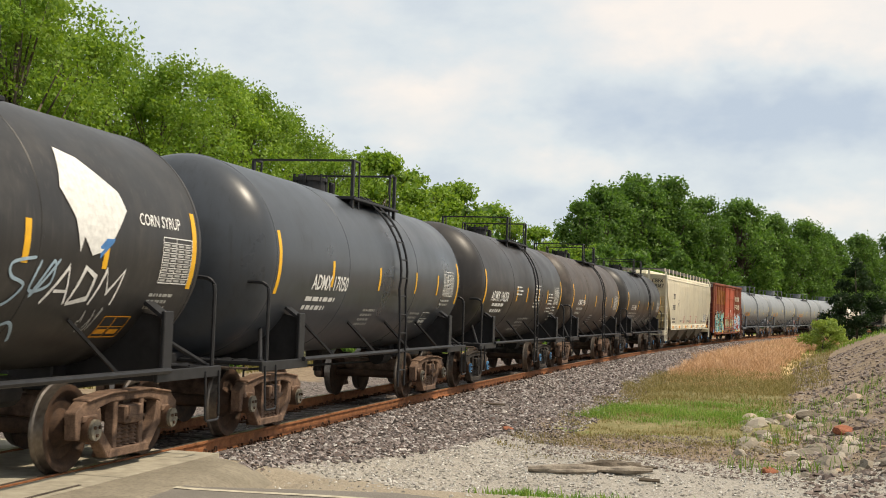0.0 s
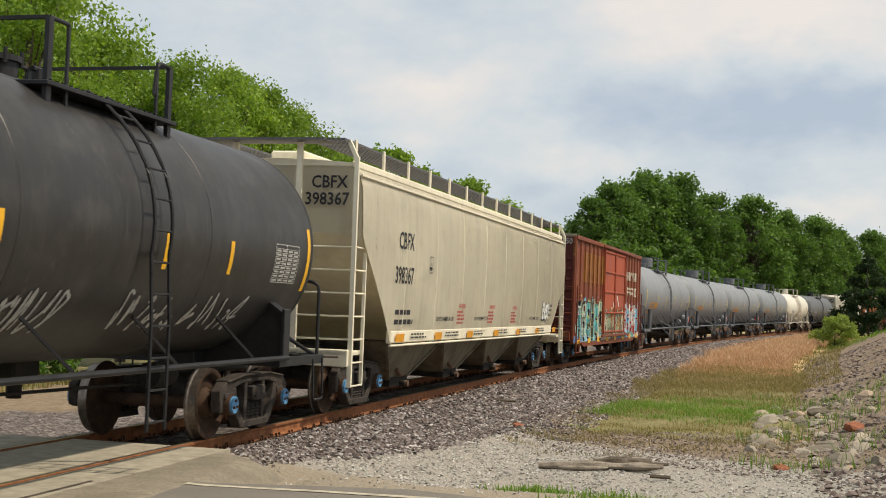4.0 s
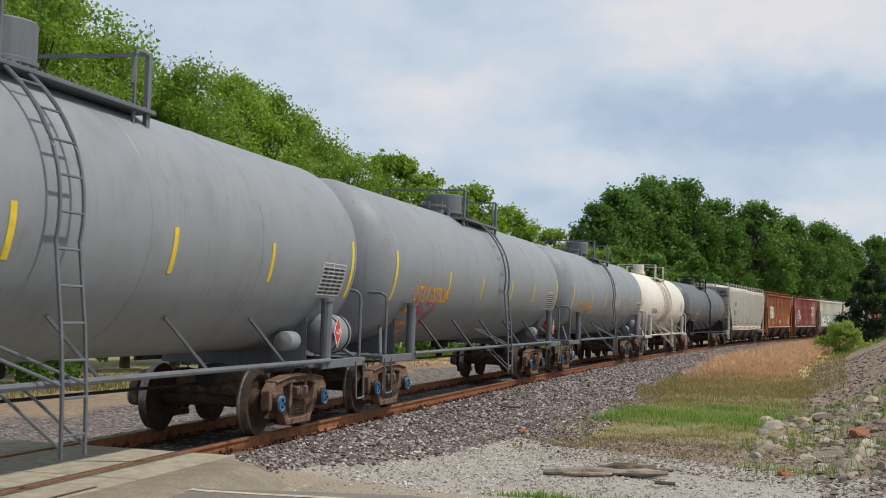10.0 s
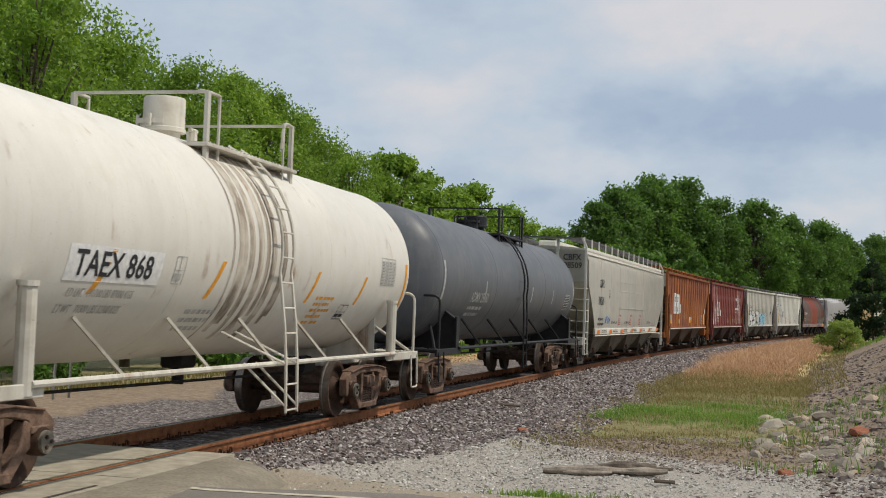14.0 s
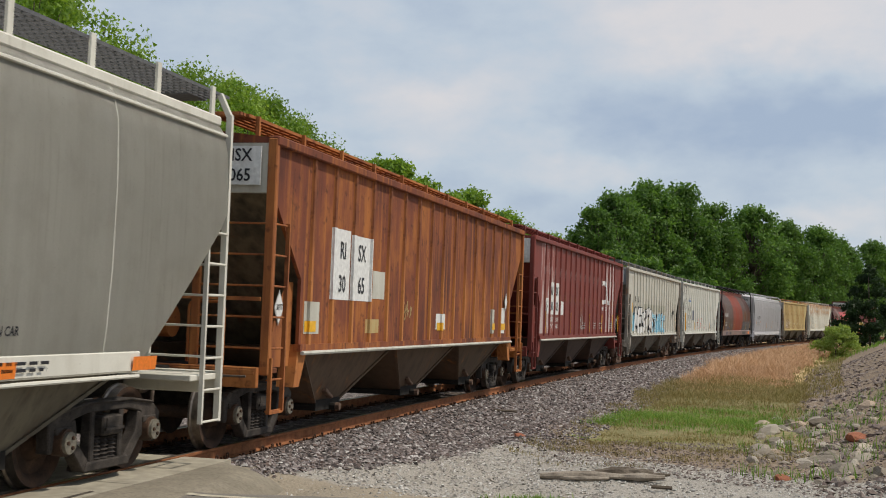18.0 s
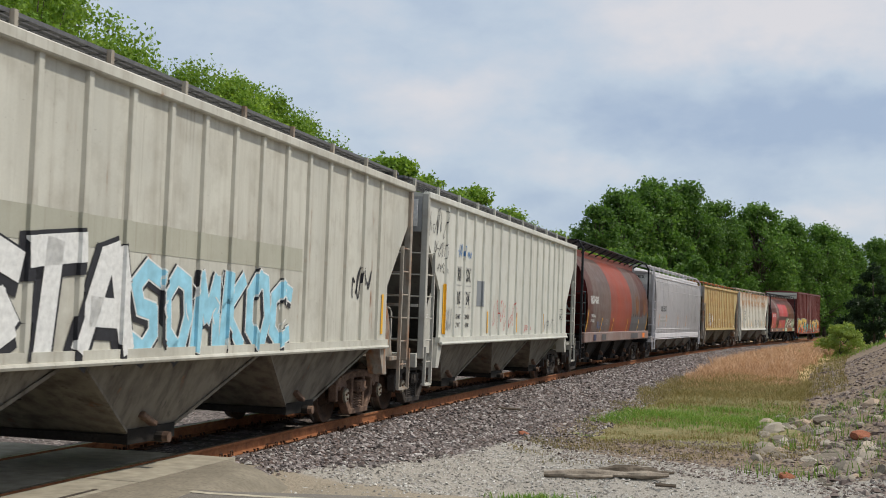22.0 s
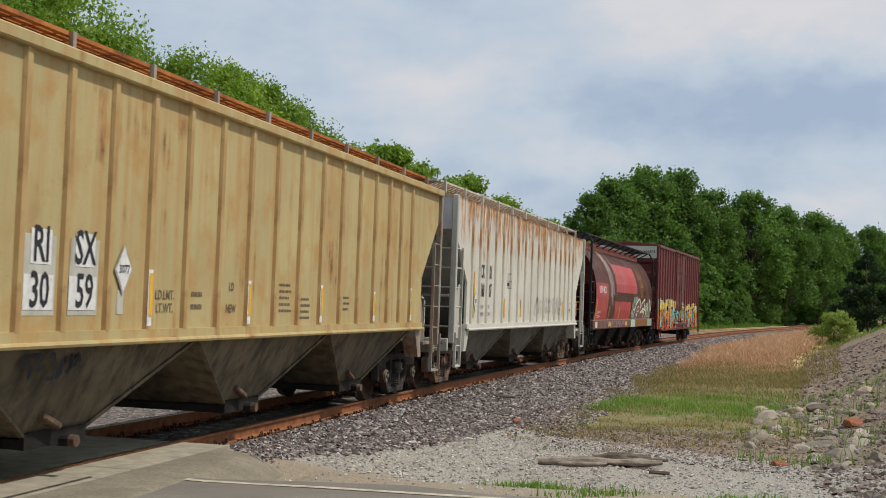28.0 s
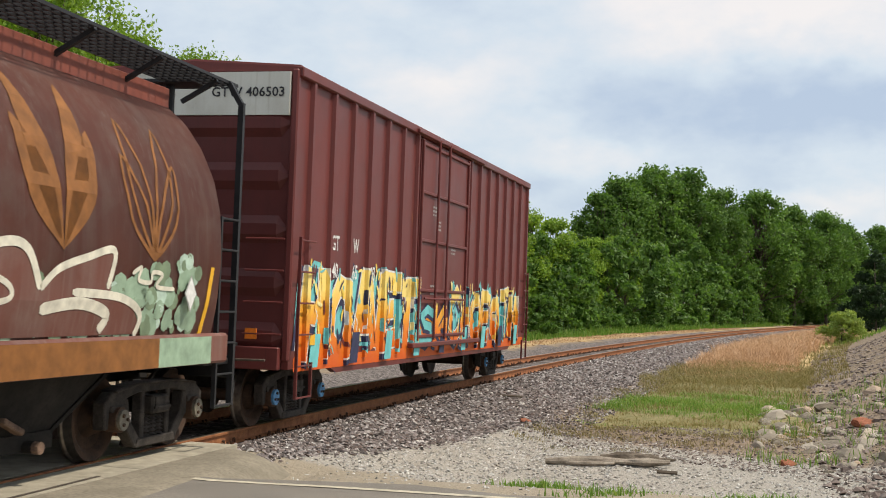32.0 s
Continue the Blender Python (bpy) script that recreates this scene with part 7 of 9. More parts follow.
P_BARREL_DARK = paint("overpaint_grey", (0.075, 0.075, 0.078), 0.6, (0.15, 0.13, 0.12), 0.3, 0, 28.0, 0.6)
P_LILAC = paint("hopper_light_grey", (0.60, 0.59, 0.605), 0.55, (0.33, 0.31, 0.30), 0.3, 0.0, 29.0, 0.7, 0.1)
P_TAN = paint("hopper_tan", (0.465, 0.385, 0.19), 0.65, (0.44, 0.235, 0.075), 0.85, 0.32, 30.0, 0.75, 0.16)
P_TAN_RIB = rust_sheet("post_tan", (0.22, 0.095, 0.04), (0.42, 0.27, 0.115), (0.52, 0.40, 0.20), 31.0, 0.3)
M_STENCIL = plain("stencil_faded", (0.17, 0.13, 0.08), 0.8)
# tan with shade and dirt put into it, for bays and end slopes
P_TAN_SHADED = paint("bay_tan_shaded", (0.155, 0.125, 0.08), 0.8, (0.035, 0.03, 0.024), 0.9, 0.2, 32.0, 1.0)
P_STREAKED = paint("hopper_white_streaked", (0.65, 0.635, 0.565), 0.6, (0.40, 0.33, 0.23), 0.22, 0.2, 33.0, 0.7, 0.12, top_rust=1.0)
P_STREAK_RIB = paint("post_white_streaked", (0.59, 0.555, 0.47), 0.6, (0.34, 0.24, 0.14), 0.4, 0.35, 34.0, 0.7, 0.12, top_rust=1.0)
P_GT = paint("box_maroon", (0.150, 0.036, 0.032), 0.45, (0.08, 0.025, 0.022), 0.3, 0.04, 35.0, 0.6, 0.25)
# darker copy of the box maroon: shade on the car ends painted in
P_GT_END_SHADED = paint("box_end_maroon_shaded", (0.11, 0.026, 0.024), 0.5, (0.06, 0.02, 0.018), 0.3, 0.04, 36.0, 0.6, 0.25)
T_YELLOW = plain("spray_yellow", (0.85, 0.60, 0.10), 0.55, 0, 0.2, 6)
T_CREAM = plain("spray_cream", (0.85, 0.74, 0.34), 0.55, 0, 0.2, 6)
T_CYAN = plain("spray_turquoise", (0.15, 0.52, 0.53), 0.55, 0, 0.25, 6)
T_NAVY = plain("spray_navy", (0.035, 0.04, 0.09), 0.55, 0, 0.3, 6)
T_SKY = plain("spray_sky_blue", (0.30, 0.60, 0.74), 0.55, 0, 0.25, 6)
T_BLUE = plain("spray_blue", (0.06, 0.20, 0.46), 0.55, 0, 0.3, 6)
T_SILVER = plain("spray_silver", (0.58, 0.58, 0.57), 0.5, 0.1, 0.25, 6)
T_SAGE = plain("spray_sage", (0.30, 0.42, 0.30), 0.6, 0, 0.35, 5)
T_MINT = plain("spray_mint", (0.46, 0.60, 0.50), 0.6, 0, 0.35, 5)
T_OCHRE = plain("spray_ochre", (0.25, 0.10, 0.028), 0.6, 0, 0.35, 5)
T_OLIVE = plain("spray_grey_green", (0.20, 0.27, 0.17), 0.6, 0, 0.35, 5)
T_IVORY = plain("spray_ivory", (0.72, 0.68, 0.56), 0.6, 0, 0.3, 7)
T_PINK = plain("spray_pink", (0.55, 0.06, 0.16), 0.6, 0, 0.3, 8)
T_PALEBLUE = plain("spray_pale_blue", (0.33, 0.45, 0.54), 0.6, 0, 0.3, 8)
T_AMBER = plain("spray_faded_amber", (0.42, 0.20, 0.06), 0.6, 0, 0.35, 5)
T_MIX = plain("spray_weathered", (0.24, 0.215, 0.16), 0.7, 0, 0.6, 2.5)

G_BLACK, G_GREY, G_HOP = "black tank cars of the train", "grey tank cars of the train", "covered hoppers of the train"
B_SHORT = (-2.99, -0.52, 1.85, 3.5)

# 1: black syrup tank with a leaf emblem
car, sf = tank_car(-232.75, 10.7, 1.38, 2.40, P_BLACK, P_TRIM, "black syrup tank car with white leaf emblem and scrawled tags", G_BLACK, 4.45, shorts=(-3.2, -0.8, 1.76, 3.2),
                   post=False, bogie_mat=M_CAST_RUST, seams=(-2.0, 2.0))
letter(car, "CORN SYRUP", 0.13, 3.89, 2.60, sf, M_WHITE)
bm = BM()
blob(bm, [(2.53, 3.24), (2.35, 2.84), (2.58, 2.56), (2.68, 2.24), (2.74, 2.40), (2.92, 2.22), (3.08, 2.26), (3.33, 2.42), (3.62, 2.72), (3.52, 2.90), (2.90, 3.18)], 0)
blob(bm, [(3.08, 2.20), (3.33, 2.38), (3.34, 2.52), (3.06, 2.32)], 1)
part("leaf_emblem", on_side(bm, 0, 0, sf, 0.008), [M_WHITE, T_BLUE], car, "white leaf-shaped emblem with a blue corner")
bm = BM()
for a, pts in ((2.25, [(0, 1.74), (0.30, 2.10), (0.42, 1.74)]), (2.72, [(0, 1.74), (0.14, 2.10), (0.36, 2.02), (0.34, 1.80), (0, 1.74)]), (3.14, [(0, 1.74), (0.14, 2.10), (0.26, 1.86), (0.50, 2.10), (0.44, 1.74)])):
    stroke(bm, [(a + q, r) for q, r in pts], 0.032)
stroke(bm, [(2.40, 1.86), (2.62, 1.86)], 0.028)
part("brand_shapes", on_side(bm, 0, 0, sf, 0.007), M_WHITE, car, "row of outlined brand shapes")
data_panel(car, 4.44, 2.00, 0.72, 0.50, sf, M_WHITE, M_DULL)
small_print(car, 4.35, 1.88, 0.6, 3, 0.07, sf, M_DULL, 1)
data_panel(car, 3.66, 1.40, 0.55, 0.22, sf, M_AMBER, M_AMBER, 2, 2)
for pts in ([(1.95, 2.16), (1.60, 2.10), (1.62, 1.98), (1.86, 1.90), (1.66, 1.72), (1.45, 1.80)], [(2.05, 2.14), (1.98, 1.86), (2.28, 1.92), (2.26, 2.14), (2.02, 1.80), (2.36, 2.16)], [(1.50, 1.60), (1.80, 1.48), (1.62, 1.40), (1.95, 1.56), (2.20, 1.38)]):
    bm = BM()
    stroke(bm, curve_pts(pts, 8), 0.016)
    part("paint_tag", on_side(bm, 0, 0, sf, 0.008), T_PALEBLUE, car, "pale blue scrawl")
scribble(car, 3.1, 1.45, 0.4, 0.25, sf, M_DULL, 6, 4, 0.008)

# 2 to 5: the other black tanks
car, sf = tank_car(-219.6, 10.7, 1.42, 2.43, P_SLATE, P_TRIM, "blue-black tank car with white lettering and amber stripes", G_BLACK, 4.45, shorts=B_SHORT, post=False, bogie_mat=M_CAST_RUST, seams=(-2.2, 1.9))
letter(car, "ADMX 17050", 0.23, -3.84, 2.05, sf, M_WHITE)
small_print(car, -3.95, 1.94, 1.35, 2, 0.13, sf, M_WHITE, 2)
small_print(car, -0.95, 1.78, 0.75, 4, 0.08, sf, M_DULL, 3)
small_print(car, 2.1, 1.74, 0.7, 3, 0.08, sf, M_DULL, 4)
data_panel(car, 4.0, 2.10, 0.85, 0.50, sf, M_WHITE, M_DULL)
small_print(car, 3.95, 2.02, 0.8, 2, 0.08, sf, M_DULL, 5)
data_panel(car, 3.05, 1.50, 0.5, 0.24, sf, M_WHITE, M_WHITE, 2, 2)
car, sf = tank_car(-206.35, 10.7, 1.44, 2.48, P_BLACK_B, P_TRIM, "clean black tank car with rows of white notices", G_BLACK, 4.45, shorts=(-1.53, -0.15, 1.5, 2.9), post=False, bogie_mat=M_CAST_DARK, cap=M_CAP_BLUE, seams=(-2.0, 2.1))
letter(car, "ADMX 196258", 0.25, -4.49, 2.08, sf, M_WHITE)
small_print(car, -4.2, 2.02, 1.6, 2, 0.15, sf, M_WHITE, 6)
for x, z, n in ((1.0, 2.60, 2), (0.95, 2.38, 5), (3.15, 2.40, 4), (3.1, 1.98, 2), (4.05, 2.02, 5), (-1.6, 2.5, 3)):
    small_print(car, x, z, 0.85, n, 0.095, sf, M_WHITE, n + 7, height=0.38)
small_print(car, -0.2, 1.66, 1.5, 4, 0.10, sf, M_DULL, 8)
data_panel(car, 4.05, 2.10, 0.80, 0.50, sf, M_WHITE, M_DULL)
car, sf = tank_car(-193.5, 10.7, 1.45, 2.48, P_BROWNED, P_TRIM, "brown-weathered black tank car with faded top", G_BLACK, 4.45, shorts=B_SHORT, post=False, bogie_mat=M_CAST_RUST, seams=(-2.2, 1.9))
letter(car, "ADMX 15786", 0.20, -4.2, 2.12, sf, M_WHITE)
small_print(car, -4.3, 2.04, 1.3, 2, 0.15, sf, M_DULL, 9)
small_print(car, -1.0, 1.80, 0.75, 5, 0.08, sf, M_DULL, 10)
small_print(car, 2.1, 1.76, 0.7, 3, 0.08, sf, M_DULL, 11)
data_panel(car, 4.0, 2.05, 0.85, 0.50, sf, M_WHITE, M_DULL)
data_panel(car, 3.05, 1.50, 0.5, 0.24, sf, M_WHITE, M_WHITE, 2, 2)
car, sf = tank_car(-180.2, 10.7, 1.46, 2.52, P_BLACK, P_TRIM, "black tank car with silver scrawled tags along its belly", G_BLACK, 4.45, shorts=(-2.2, 0.9, 2.6), post=False, bogie_mat=M_CAST_DARK, cap=M_CAP_BLUE, seams=(-1.9, 2.0))
letter(car, "TILX 171080", 0.20, -4.1, 2.08, sf, M_WHITE)
small_print(car, -4.4, 1.95, 2.4, 2, 0.13, sf, M_DULL, 12)
data_panel(car, 4.0, 2.05, 0.85, 0.50, sf, M_DULL, M_DULL)
for i, x in enumerate((-4.3, -2.2, 0.3, 2.0)):
    scribble(car, x, 1.42, 1.5, 0.42, sf, M_DULL, 20 + i, 6, 0.02, slant=0.1)

# 6: cream smooth-sided hopper
SEC_CREAM = [(1.15, 1.50), (1.6, 1.545), (2.2, 1.575), (3.0, 1.585), (3.6, 1.56), (3.85, 1.50), (4.02, 1.38)]


def cream_hopper(mid, L, body, label, cap, number, seed):
    car, sf = shell_hopper(mid, L, body, label, G_HOP, L / 2 - 1.75, SEC_CREAM, 1.20, (1.2, 2.0), (2.85, 0.15), 4.34, M_GRATE, body, P_CREAM_LOW, 4,
                           seams=[-L / 2 + 2.6 + i * 2.05 for i in range(8)], bogie_mat=M_CAST_DARK, cap=cap, board_y=1.05, board_w=0.62)
    h = L / 2
    for i in range(7):
        patch(car, "reflector", -h + 2.2 + i * 2.55, -h + 2.2 + i * 2.55 + 0.5, 1.16, 1.30, sf, M_ORANGE if seed else M_AMBER, lift=0.045, nz=1)
    for i in range(6):
        small_print(car, -h + 3.1 + i * 2.4, 1.30, 1.2, 2, 0.06, sf, M_BLACK, seed + i, 0.045)
    letter(car, "CBFX", 0.30, -7.6, 2.78, sf, M_BLACK, 0.9)
    letter(car, number, 0.30, -7.75, 2.18, sf, M_BLACK, 0.9)
    small_print(car, -7.6, 1.72, 1.3, 2, 0.17, sf, M_BLACK, seed + 9)
    end_letter(car, "CBFX", 0.2, -0.7, 3.62, -h + 0.12, M_BLACK)
    end_letter(car, number, 0.2, -0.6, 3.35, -h + 0.12, M_BLACK)
    for x in (-3.2, -0.4, 2.1):
        letter(car, "WARNING", 0.09, x, 1.78, sf, M_RED)
        small_print(car, x - 0.1, 1.72, 0.62, 4, 0.075, sf, M_RED, seed + 3)
    for x in (-4.9, -1.8, 4.3):
        letter(car, "DO NOT HAMMER ON CAR", 0.085, x, 1.52, sf, M_BLACK)
    data_panel(car, -5.6, 2.42, 0.22, 0.30, sf, M_BLACK, M_BLACK, 2, 1)
    return car, sf


car, sf = cream_hopper(-163.3, 19.4, P_CREAM, "cream smooth-sided covered hopper with one white bubble tag", M_CAP_BLUE, "398367", 0)
big_tag(car, 6.05, 1.56, 1.0, 0.42, sf, [M_WHITE], M_BLACK, None, 61, "evst", fat=0.26, label="white bubble-shaped painted tag")
small_print(car, 7.0, 1.95, 0.6, 3, 0.13, sf, M_BLACK, 4)

P_FADED = paint("faded_ochre", (0.36, 0.15, 0.03), 0.6, (0.16, 0.05, 0.025), 0.9, 0.6, 14.5, 1.0, 0.4)
# 7: oxide red box car, heavily tagged
RIBS7 = [-7.5 + i * 0.82 for i in range(7)] + [3.3 + i * 0.82 for i in range(6)]
car, sf = box_car(-144.25, 15.15, 0.62, 4.2, P_OXIDE, "rusty oxide red box car covered in faded paint tags", "box cars of the train", 6.3, RIBS7, (-2.15, 2.75), P_OXIDE_DOOR, P_OXIDE_ROOF, 8, double=True, end_mat=P_GT_END_SHADED)
big_tag(car, -7.0, 0.98, 2.4, 1.10, sf, [T_CYAN, T_MINT], M_BLACK, T_MIX, 71, "ase", M_WHITE, "weathered tag of pale block shapes", fat=0.16)
big_tag(car, -4.6, 0.98, 2.2, 1.15, sf, [T_MIX, T_CYAN, T_MINT], M_BLACK, T_MIX, 74, "oko", T_CREAM, "weathered tag of pale block shapes", fat=0.2)
big_tag(car, -2.0, 1.0, 4.6, 0.80, sf, [T_IVORY, T_SAGE, T_AMBER], M_BLACK, T_MIX, 72, "amtoska", T_CREAM, "weathered tag across the doors", fat=0.13)
big_tag(car, 2.95, 0.98, 3.7, 1.05, sf, [M_WHITE, T_SKY, M_WHITE], M_RED, T_SILVER, 73, "esmab", None, "weathered tag of white and blue shapes", fat=0.15)
for i in range(10):
    patch(car, "tag_base", -7.6 + i * 1.5, -6.15 + i * 1.5, 0.78, 0.97, lambda x, z: 1.545, (T_BLUE, T_SKY, T_CYAN, T_SILVER, T_IVORY, T_MIX)[i % 6], lift=0.005)
paint_layer(car, -7.5, 7.3, 0.79, 0.97, lambda x, z: 1.545, [T_IVORY, M_BLACK, T_CYAN, M_RED, T_SILVER, T_BLUE], 200, 706, 0.007, 0.12)
for i in range(8):
    patch(car, "reflector", -6.85 + i * 1.9, -6.35 + i * 1.9, 0.72, 0.90, lambda x, z: 1.545, M_YELLOW, lift=0.011, nz=1)
paint_layer(car, -7.3, -2.3, 0.98, 2.2, sf, [M_BLACK, T_CYAN, T_MINT, P_OXIDE, T_CREAM, T_SKY], 150, 701)
paint_layer(car, -2.1, 2.7, 0.98, 1.85, sf, [M_BLACK, P_OXIDE_DOOR, T_SAGE, T_OCHRE, T_CREAM, M_BLACK], 150, 702)
paint_layer(car, 2.9, 7.2, 0.98, 2.1, sf, [M_WHITE, M_RED, T_SKY, P_OXIDE, T_BLUE], 110, 703)
for x, ch in ((-6.55, "S"), (-5.7, "P")):
    letter(car, ch, 0.24, x, 2.28, sf, T_OCHRE)
patch(car, "number_panel", -6.95, -4.35, 1.55, 2.12, sf, M_BLACK, "black painted number panel", 0.016)
for x, ch in ((-6.85, "24"), (-5.95, "54"), (-5.05, "50")):
    letter(car, ch, 0.30, x, 1.68, sf, M_WHITE, 0.8, lift=0.02)
for i in range(5):
    patch(car, "faded_patch", -6.0 + i * 0.82, -5.35 + i * 0.82, 2.75, 3.75, sf, P_FADED, "faded ochre brand patch", 0.005, 3)
for i in range(8):
    bm = BM()
    x, k = 3.45 + i * 0.46, 1.3 if i == 0 else 1.0
    fat_line(bm, [(x, 3.10), (x, 3.10 + 0.30 * k)], 0.045)
    fat_line(bm, [(x + 0.2, 3.10), (x + 0.2, 3.10 + 0.30 * k)], 0.045, 0, 0.001)
    fat_line(bm, [(x, 3.10 + (0.15 if i % 3 else 0.30) * k), (x + 0.2, 3.10 + (0.15 if i % 2 else 0.30) * k)], 0.04, 0, 0.002)
    part("brand_shape", on_side(bm, 0, 0, sf, 0.006), T_IVORY, car, "cream brand letter shape")
    if 1 <= i < 8:
        bm = BM()
        fat_line(bm, [(x, 2.46), (x, 2.76)], 0.045)
        fat_line(bm, [(x, 2.76), (x + 0.18, 2.74)], 0.04, 0, 0.001)
        fat_line(bm, [(x, 2.60 if i % 2 else 2.48), (x + 0.18, 2.60 if i % 3 else 2.48)], 0.04, 0, 0.002)
        part("brand_shape", on_side(bm, 0, 0, sf, 0.006), T_IVORY, car, "cream brand letter shape")
for x, z, m in ((0.0, 1.95, M_WHITE), (0.9, 2.2, M_WHITE), (0.3, 2.05, M_WHITE), (1.2, 2.0, M_WHITE)):
    patch(car, "paper_label", x, x + 0.16, z, z + 0.2, sf, m, lift=0.012)
end_letter(car, "245450", 0.19, -0.75, 3.92, -7.66, M_DULL)

# 8 to 11: grey tanks
G_KW = dict(post=True, dome=(0.42, 0.50, 0.05), rail=(-1.27, 1.88), stripe=M_LEMON, flare=True, bogie_mat=M_CAST_RUST, cap=M_CAP_BLUE, short_z=(2.12, 2.62), stripe_z=(1.98, 2.84))
for mid, L, body, num, lad, label, seed in ((-126.1, 15.6, P_GREY, "206903", -0.8, "plain grey tank car with orange lettering and yellow stripes", 81),
                                            (-108.0, 15.6, P_GREY, "210541", -0.7, "grey tank car with orange lettering and slight rust on top", 82),
                                            (-90.05, 15.9, P_GREY, "207626", 0.44, "grey tank car with a pink scrawl under its number", 83),
                                            (-71.75, 15.5, P_GREY_B, "211072", -0.47, "stained grey tank car with pale scrawls and a worn band", 84)):
    car, sf = tank_car(mid, L, 1.47, 2.60, body, P_GREY_TRIM, label, G_GREY, L / 2 - 1.15, ladder=lad, shorts=(-4.25, -1.4, 1.65, 4.45), seams=(-4.9, -1.9, 1.1, 4.1), **G_KW)
    letter(car, "UTLX " + num, 0.30, -6.5, 1.99, sf, M_AMBER, 0.95)
    small_print(car, -6.85, 1.86, 1.3, 1, 0.16, sf, M_AMBER, seed)
    small_print(car, -6.95, 1.62, 1.9, 2, 0.17, sf, M_AMBER, seed + 1)
    data_panel(car, -4.25, 2.02, 0.2, 0.26, sf, M_AMBER, M_AMBER, 2, 1)
    data_panel(car, 6.4, 2.0, 0.98, 0.46, sf, M_WHITE, M_BLACK, 8, 4)
    bc = L / 2 - 1.15
    diamond(car, bc + 0.30, 1.46, 0.24, -1.52, M_WHITE, M_RED, "1170")
    diamond(car, -1.25, 1.50, 0.22, bc + 0.62, M_WHITE, M_RED, "1170", "end")
    tank = seed != 83 and part("air_reservoir", lathe(BM(), [(bc + 0.28, 0.04), (bc + 0.31, 0.20), (bc + 0.38, 0.28), (bc + 0.44, 0.30), (bc + 1.12, 0.30), (bc + 1.18, 0.28), (bc + 1.25, 0.20), (bc + 1.28, 0.04)], 24), P_GREY, car, "grey air reservoir on the end platform", (0, -1.16, 1.42), smooth=35)
    for dx in (0.55, 1.0) if tank else ():
        part("strap", lathe(BM(), [(bc + dx - 0.02, 0.302), (bc + dx - 0.02, 0.312), (bc + dx + 0.02, 0.312), (bc + dx + 0.02, 0.302)], 24), P_TRIM, tank)
    part("air_cylinder", lathe(BM(), [(bc - 0.75, 0.04), (bc - 0.7, 0.14), (bc - 0.35, 0.14), (bc - 0.3, 0.04)], 16), P_GREY, car, smooth=35).location = (0, -1.05, 1.32)
    if seed == 83:
        scribble(car, -6.3, 1.5, 1.5, 0.6, sf, T_PINK, 9, 6, 0.03)
    if seed == 84:
        scribble(car, 2.6, 1.55, 2.3, 0.7, sf, T_SILVER, 15, 7, 0.014)
        scribble(car, 5.6, 1.7, 1.2, 0.5, sf, T_BLUE, 16, 5, 0.012)
        scribble(car, -4.4, 1.5, 0.7, 0.5, sf, M_DULL, 17, 5, 0.02)
        patch(car, "worn_band", 0.75, 1.15, 1.35, 3.0, sf, P_WORN, "pale worn band", 0.004, 10, 0.12)

# 12: white tank, 13: dark grey tank
car, sf = tank_car(-55.65, 13.0, 1.42, 2.50, P_WHITE, P_WHITE_TRIM, "cream white tank car with a brown spill streaked round its middle", "other tank cars of the train", 5.5, ladder=0.3, rail=(-1.0, 1.83), dome=(0.27, 0.5, -0.75),
                   stripe=M_AMBER, tilt=True, shorts=(-4.2, -1.6, 1.7, 3.9), short_z=(1.85, 2.3), stripe_z=(1.8, 2.6), flare=True, bogie_mat=M_CAST_RUST, seams=(-2.4, 2.4))
patch(car, "painted_panel", -4.78, -2.9, 1.97, 2.32, sf, M_WHITE, "white number panel", 0.004)
letter(car, "TAEX 868", 0.25, -4.65, 2.03, sf, M_BLACK, 1.05, lift=0.009)
letter(car, "LD LMT  191700 LBS 87000 KGS", 0.085, -4.6, 1.82, sf, M_DULL, 0.8)
letter(car, "LT WT   71300 LBS 32300 KGS", 0.085, -4.65, 1.66, sf, M_DULL, 0.8)
small_print(car, -1.9, 1.72, 0.9, 3, 0.1, sf, M_DULL, 121)
data_panel(car, -2.6, 2.0, 0.24, 0.3, sf, M_DULL, M_DULL, 2, 1)
small_print(car, 2.1, 1.95, 0.9, 5, 0.09, sf, M_AMBER, 122)
data_panel(car, 4.9, 2.2, 0.8, 0.45, sf, M_DULL, M_DULL)
data_panel(car, 3.3, 1.62, 0.4, 0.22, sf, M_BLACK, M_BLACK, 2, 2)
for i in range(12):
    x = -1.15 + i * 0.15 + 0.05 * math.sin(i * 2.7)
    patch(car, "spill_streak", x, x + 0.05 + 0.06 * ((i * 7) % 3), 1.35 + 0.1 * ((i * 5) % 4), 3.80, sf, P_STAIN, "brown spill streak", 0.003, 16)
car, sf = tank_car(-38.9, 15.4, 1.42, 2.52, P_DARK, P_TRIM, "dark slate grey tank car with faded lettering", "other tank cars of the train", 6.7, ladder=-0.3, rail=(-0.9, 1.9), dome=(0.3, 0.35, -0.2), stripe=M_DULL,
                   shorts=(-4.0, 1.2, 4.2), post=False, bogie_mat=M_CAST_RUST, seams=(-3.0, 0.0, 3.0))
letter(car, "ADMX 25160", 0.22, -5.2, 2.02, sf, M_DULL)
small_print(car, -5.2, 1.92, 1.5, 2, 0.14, sf, M_DULL, 131)
data_panel(car, 6.2, 1.95, 0.8, 0.45, sf, M_WHITE, M_BLACK)

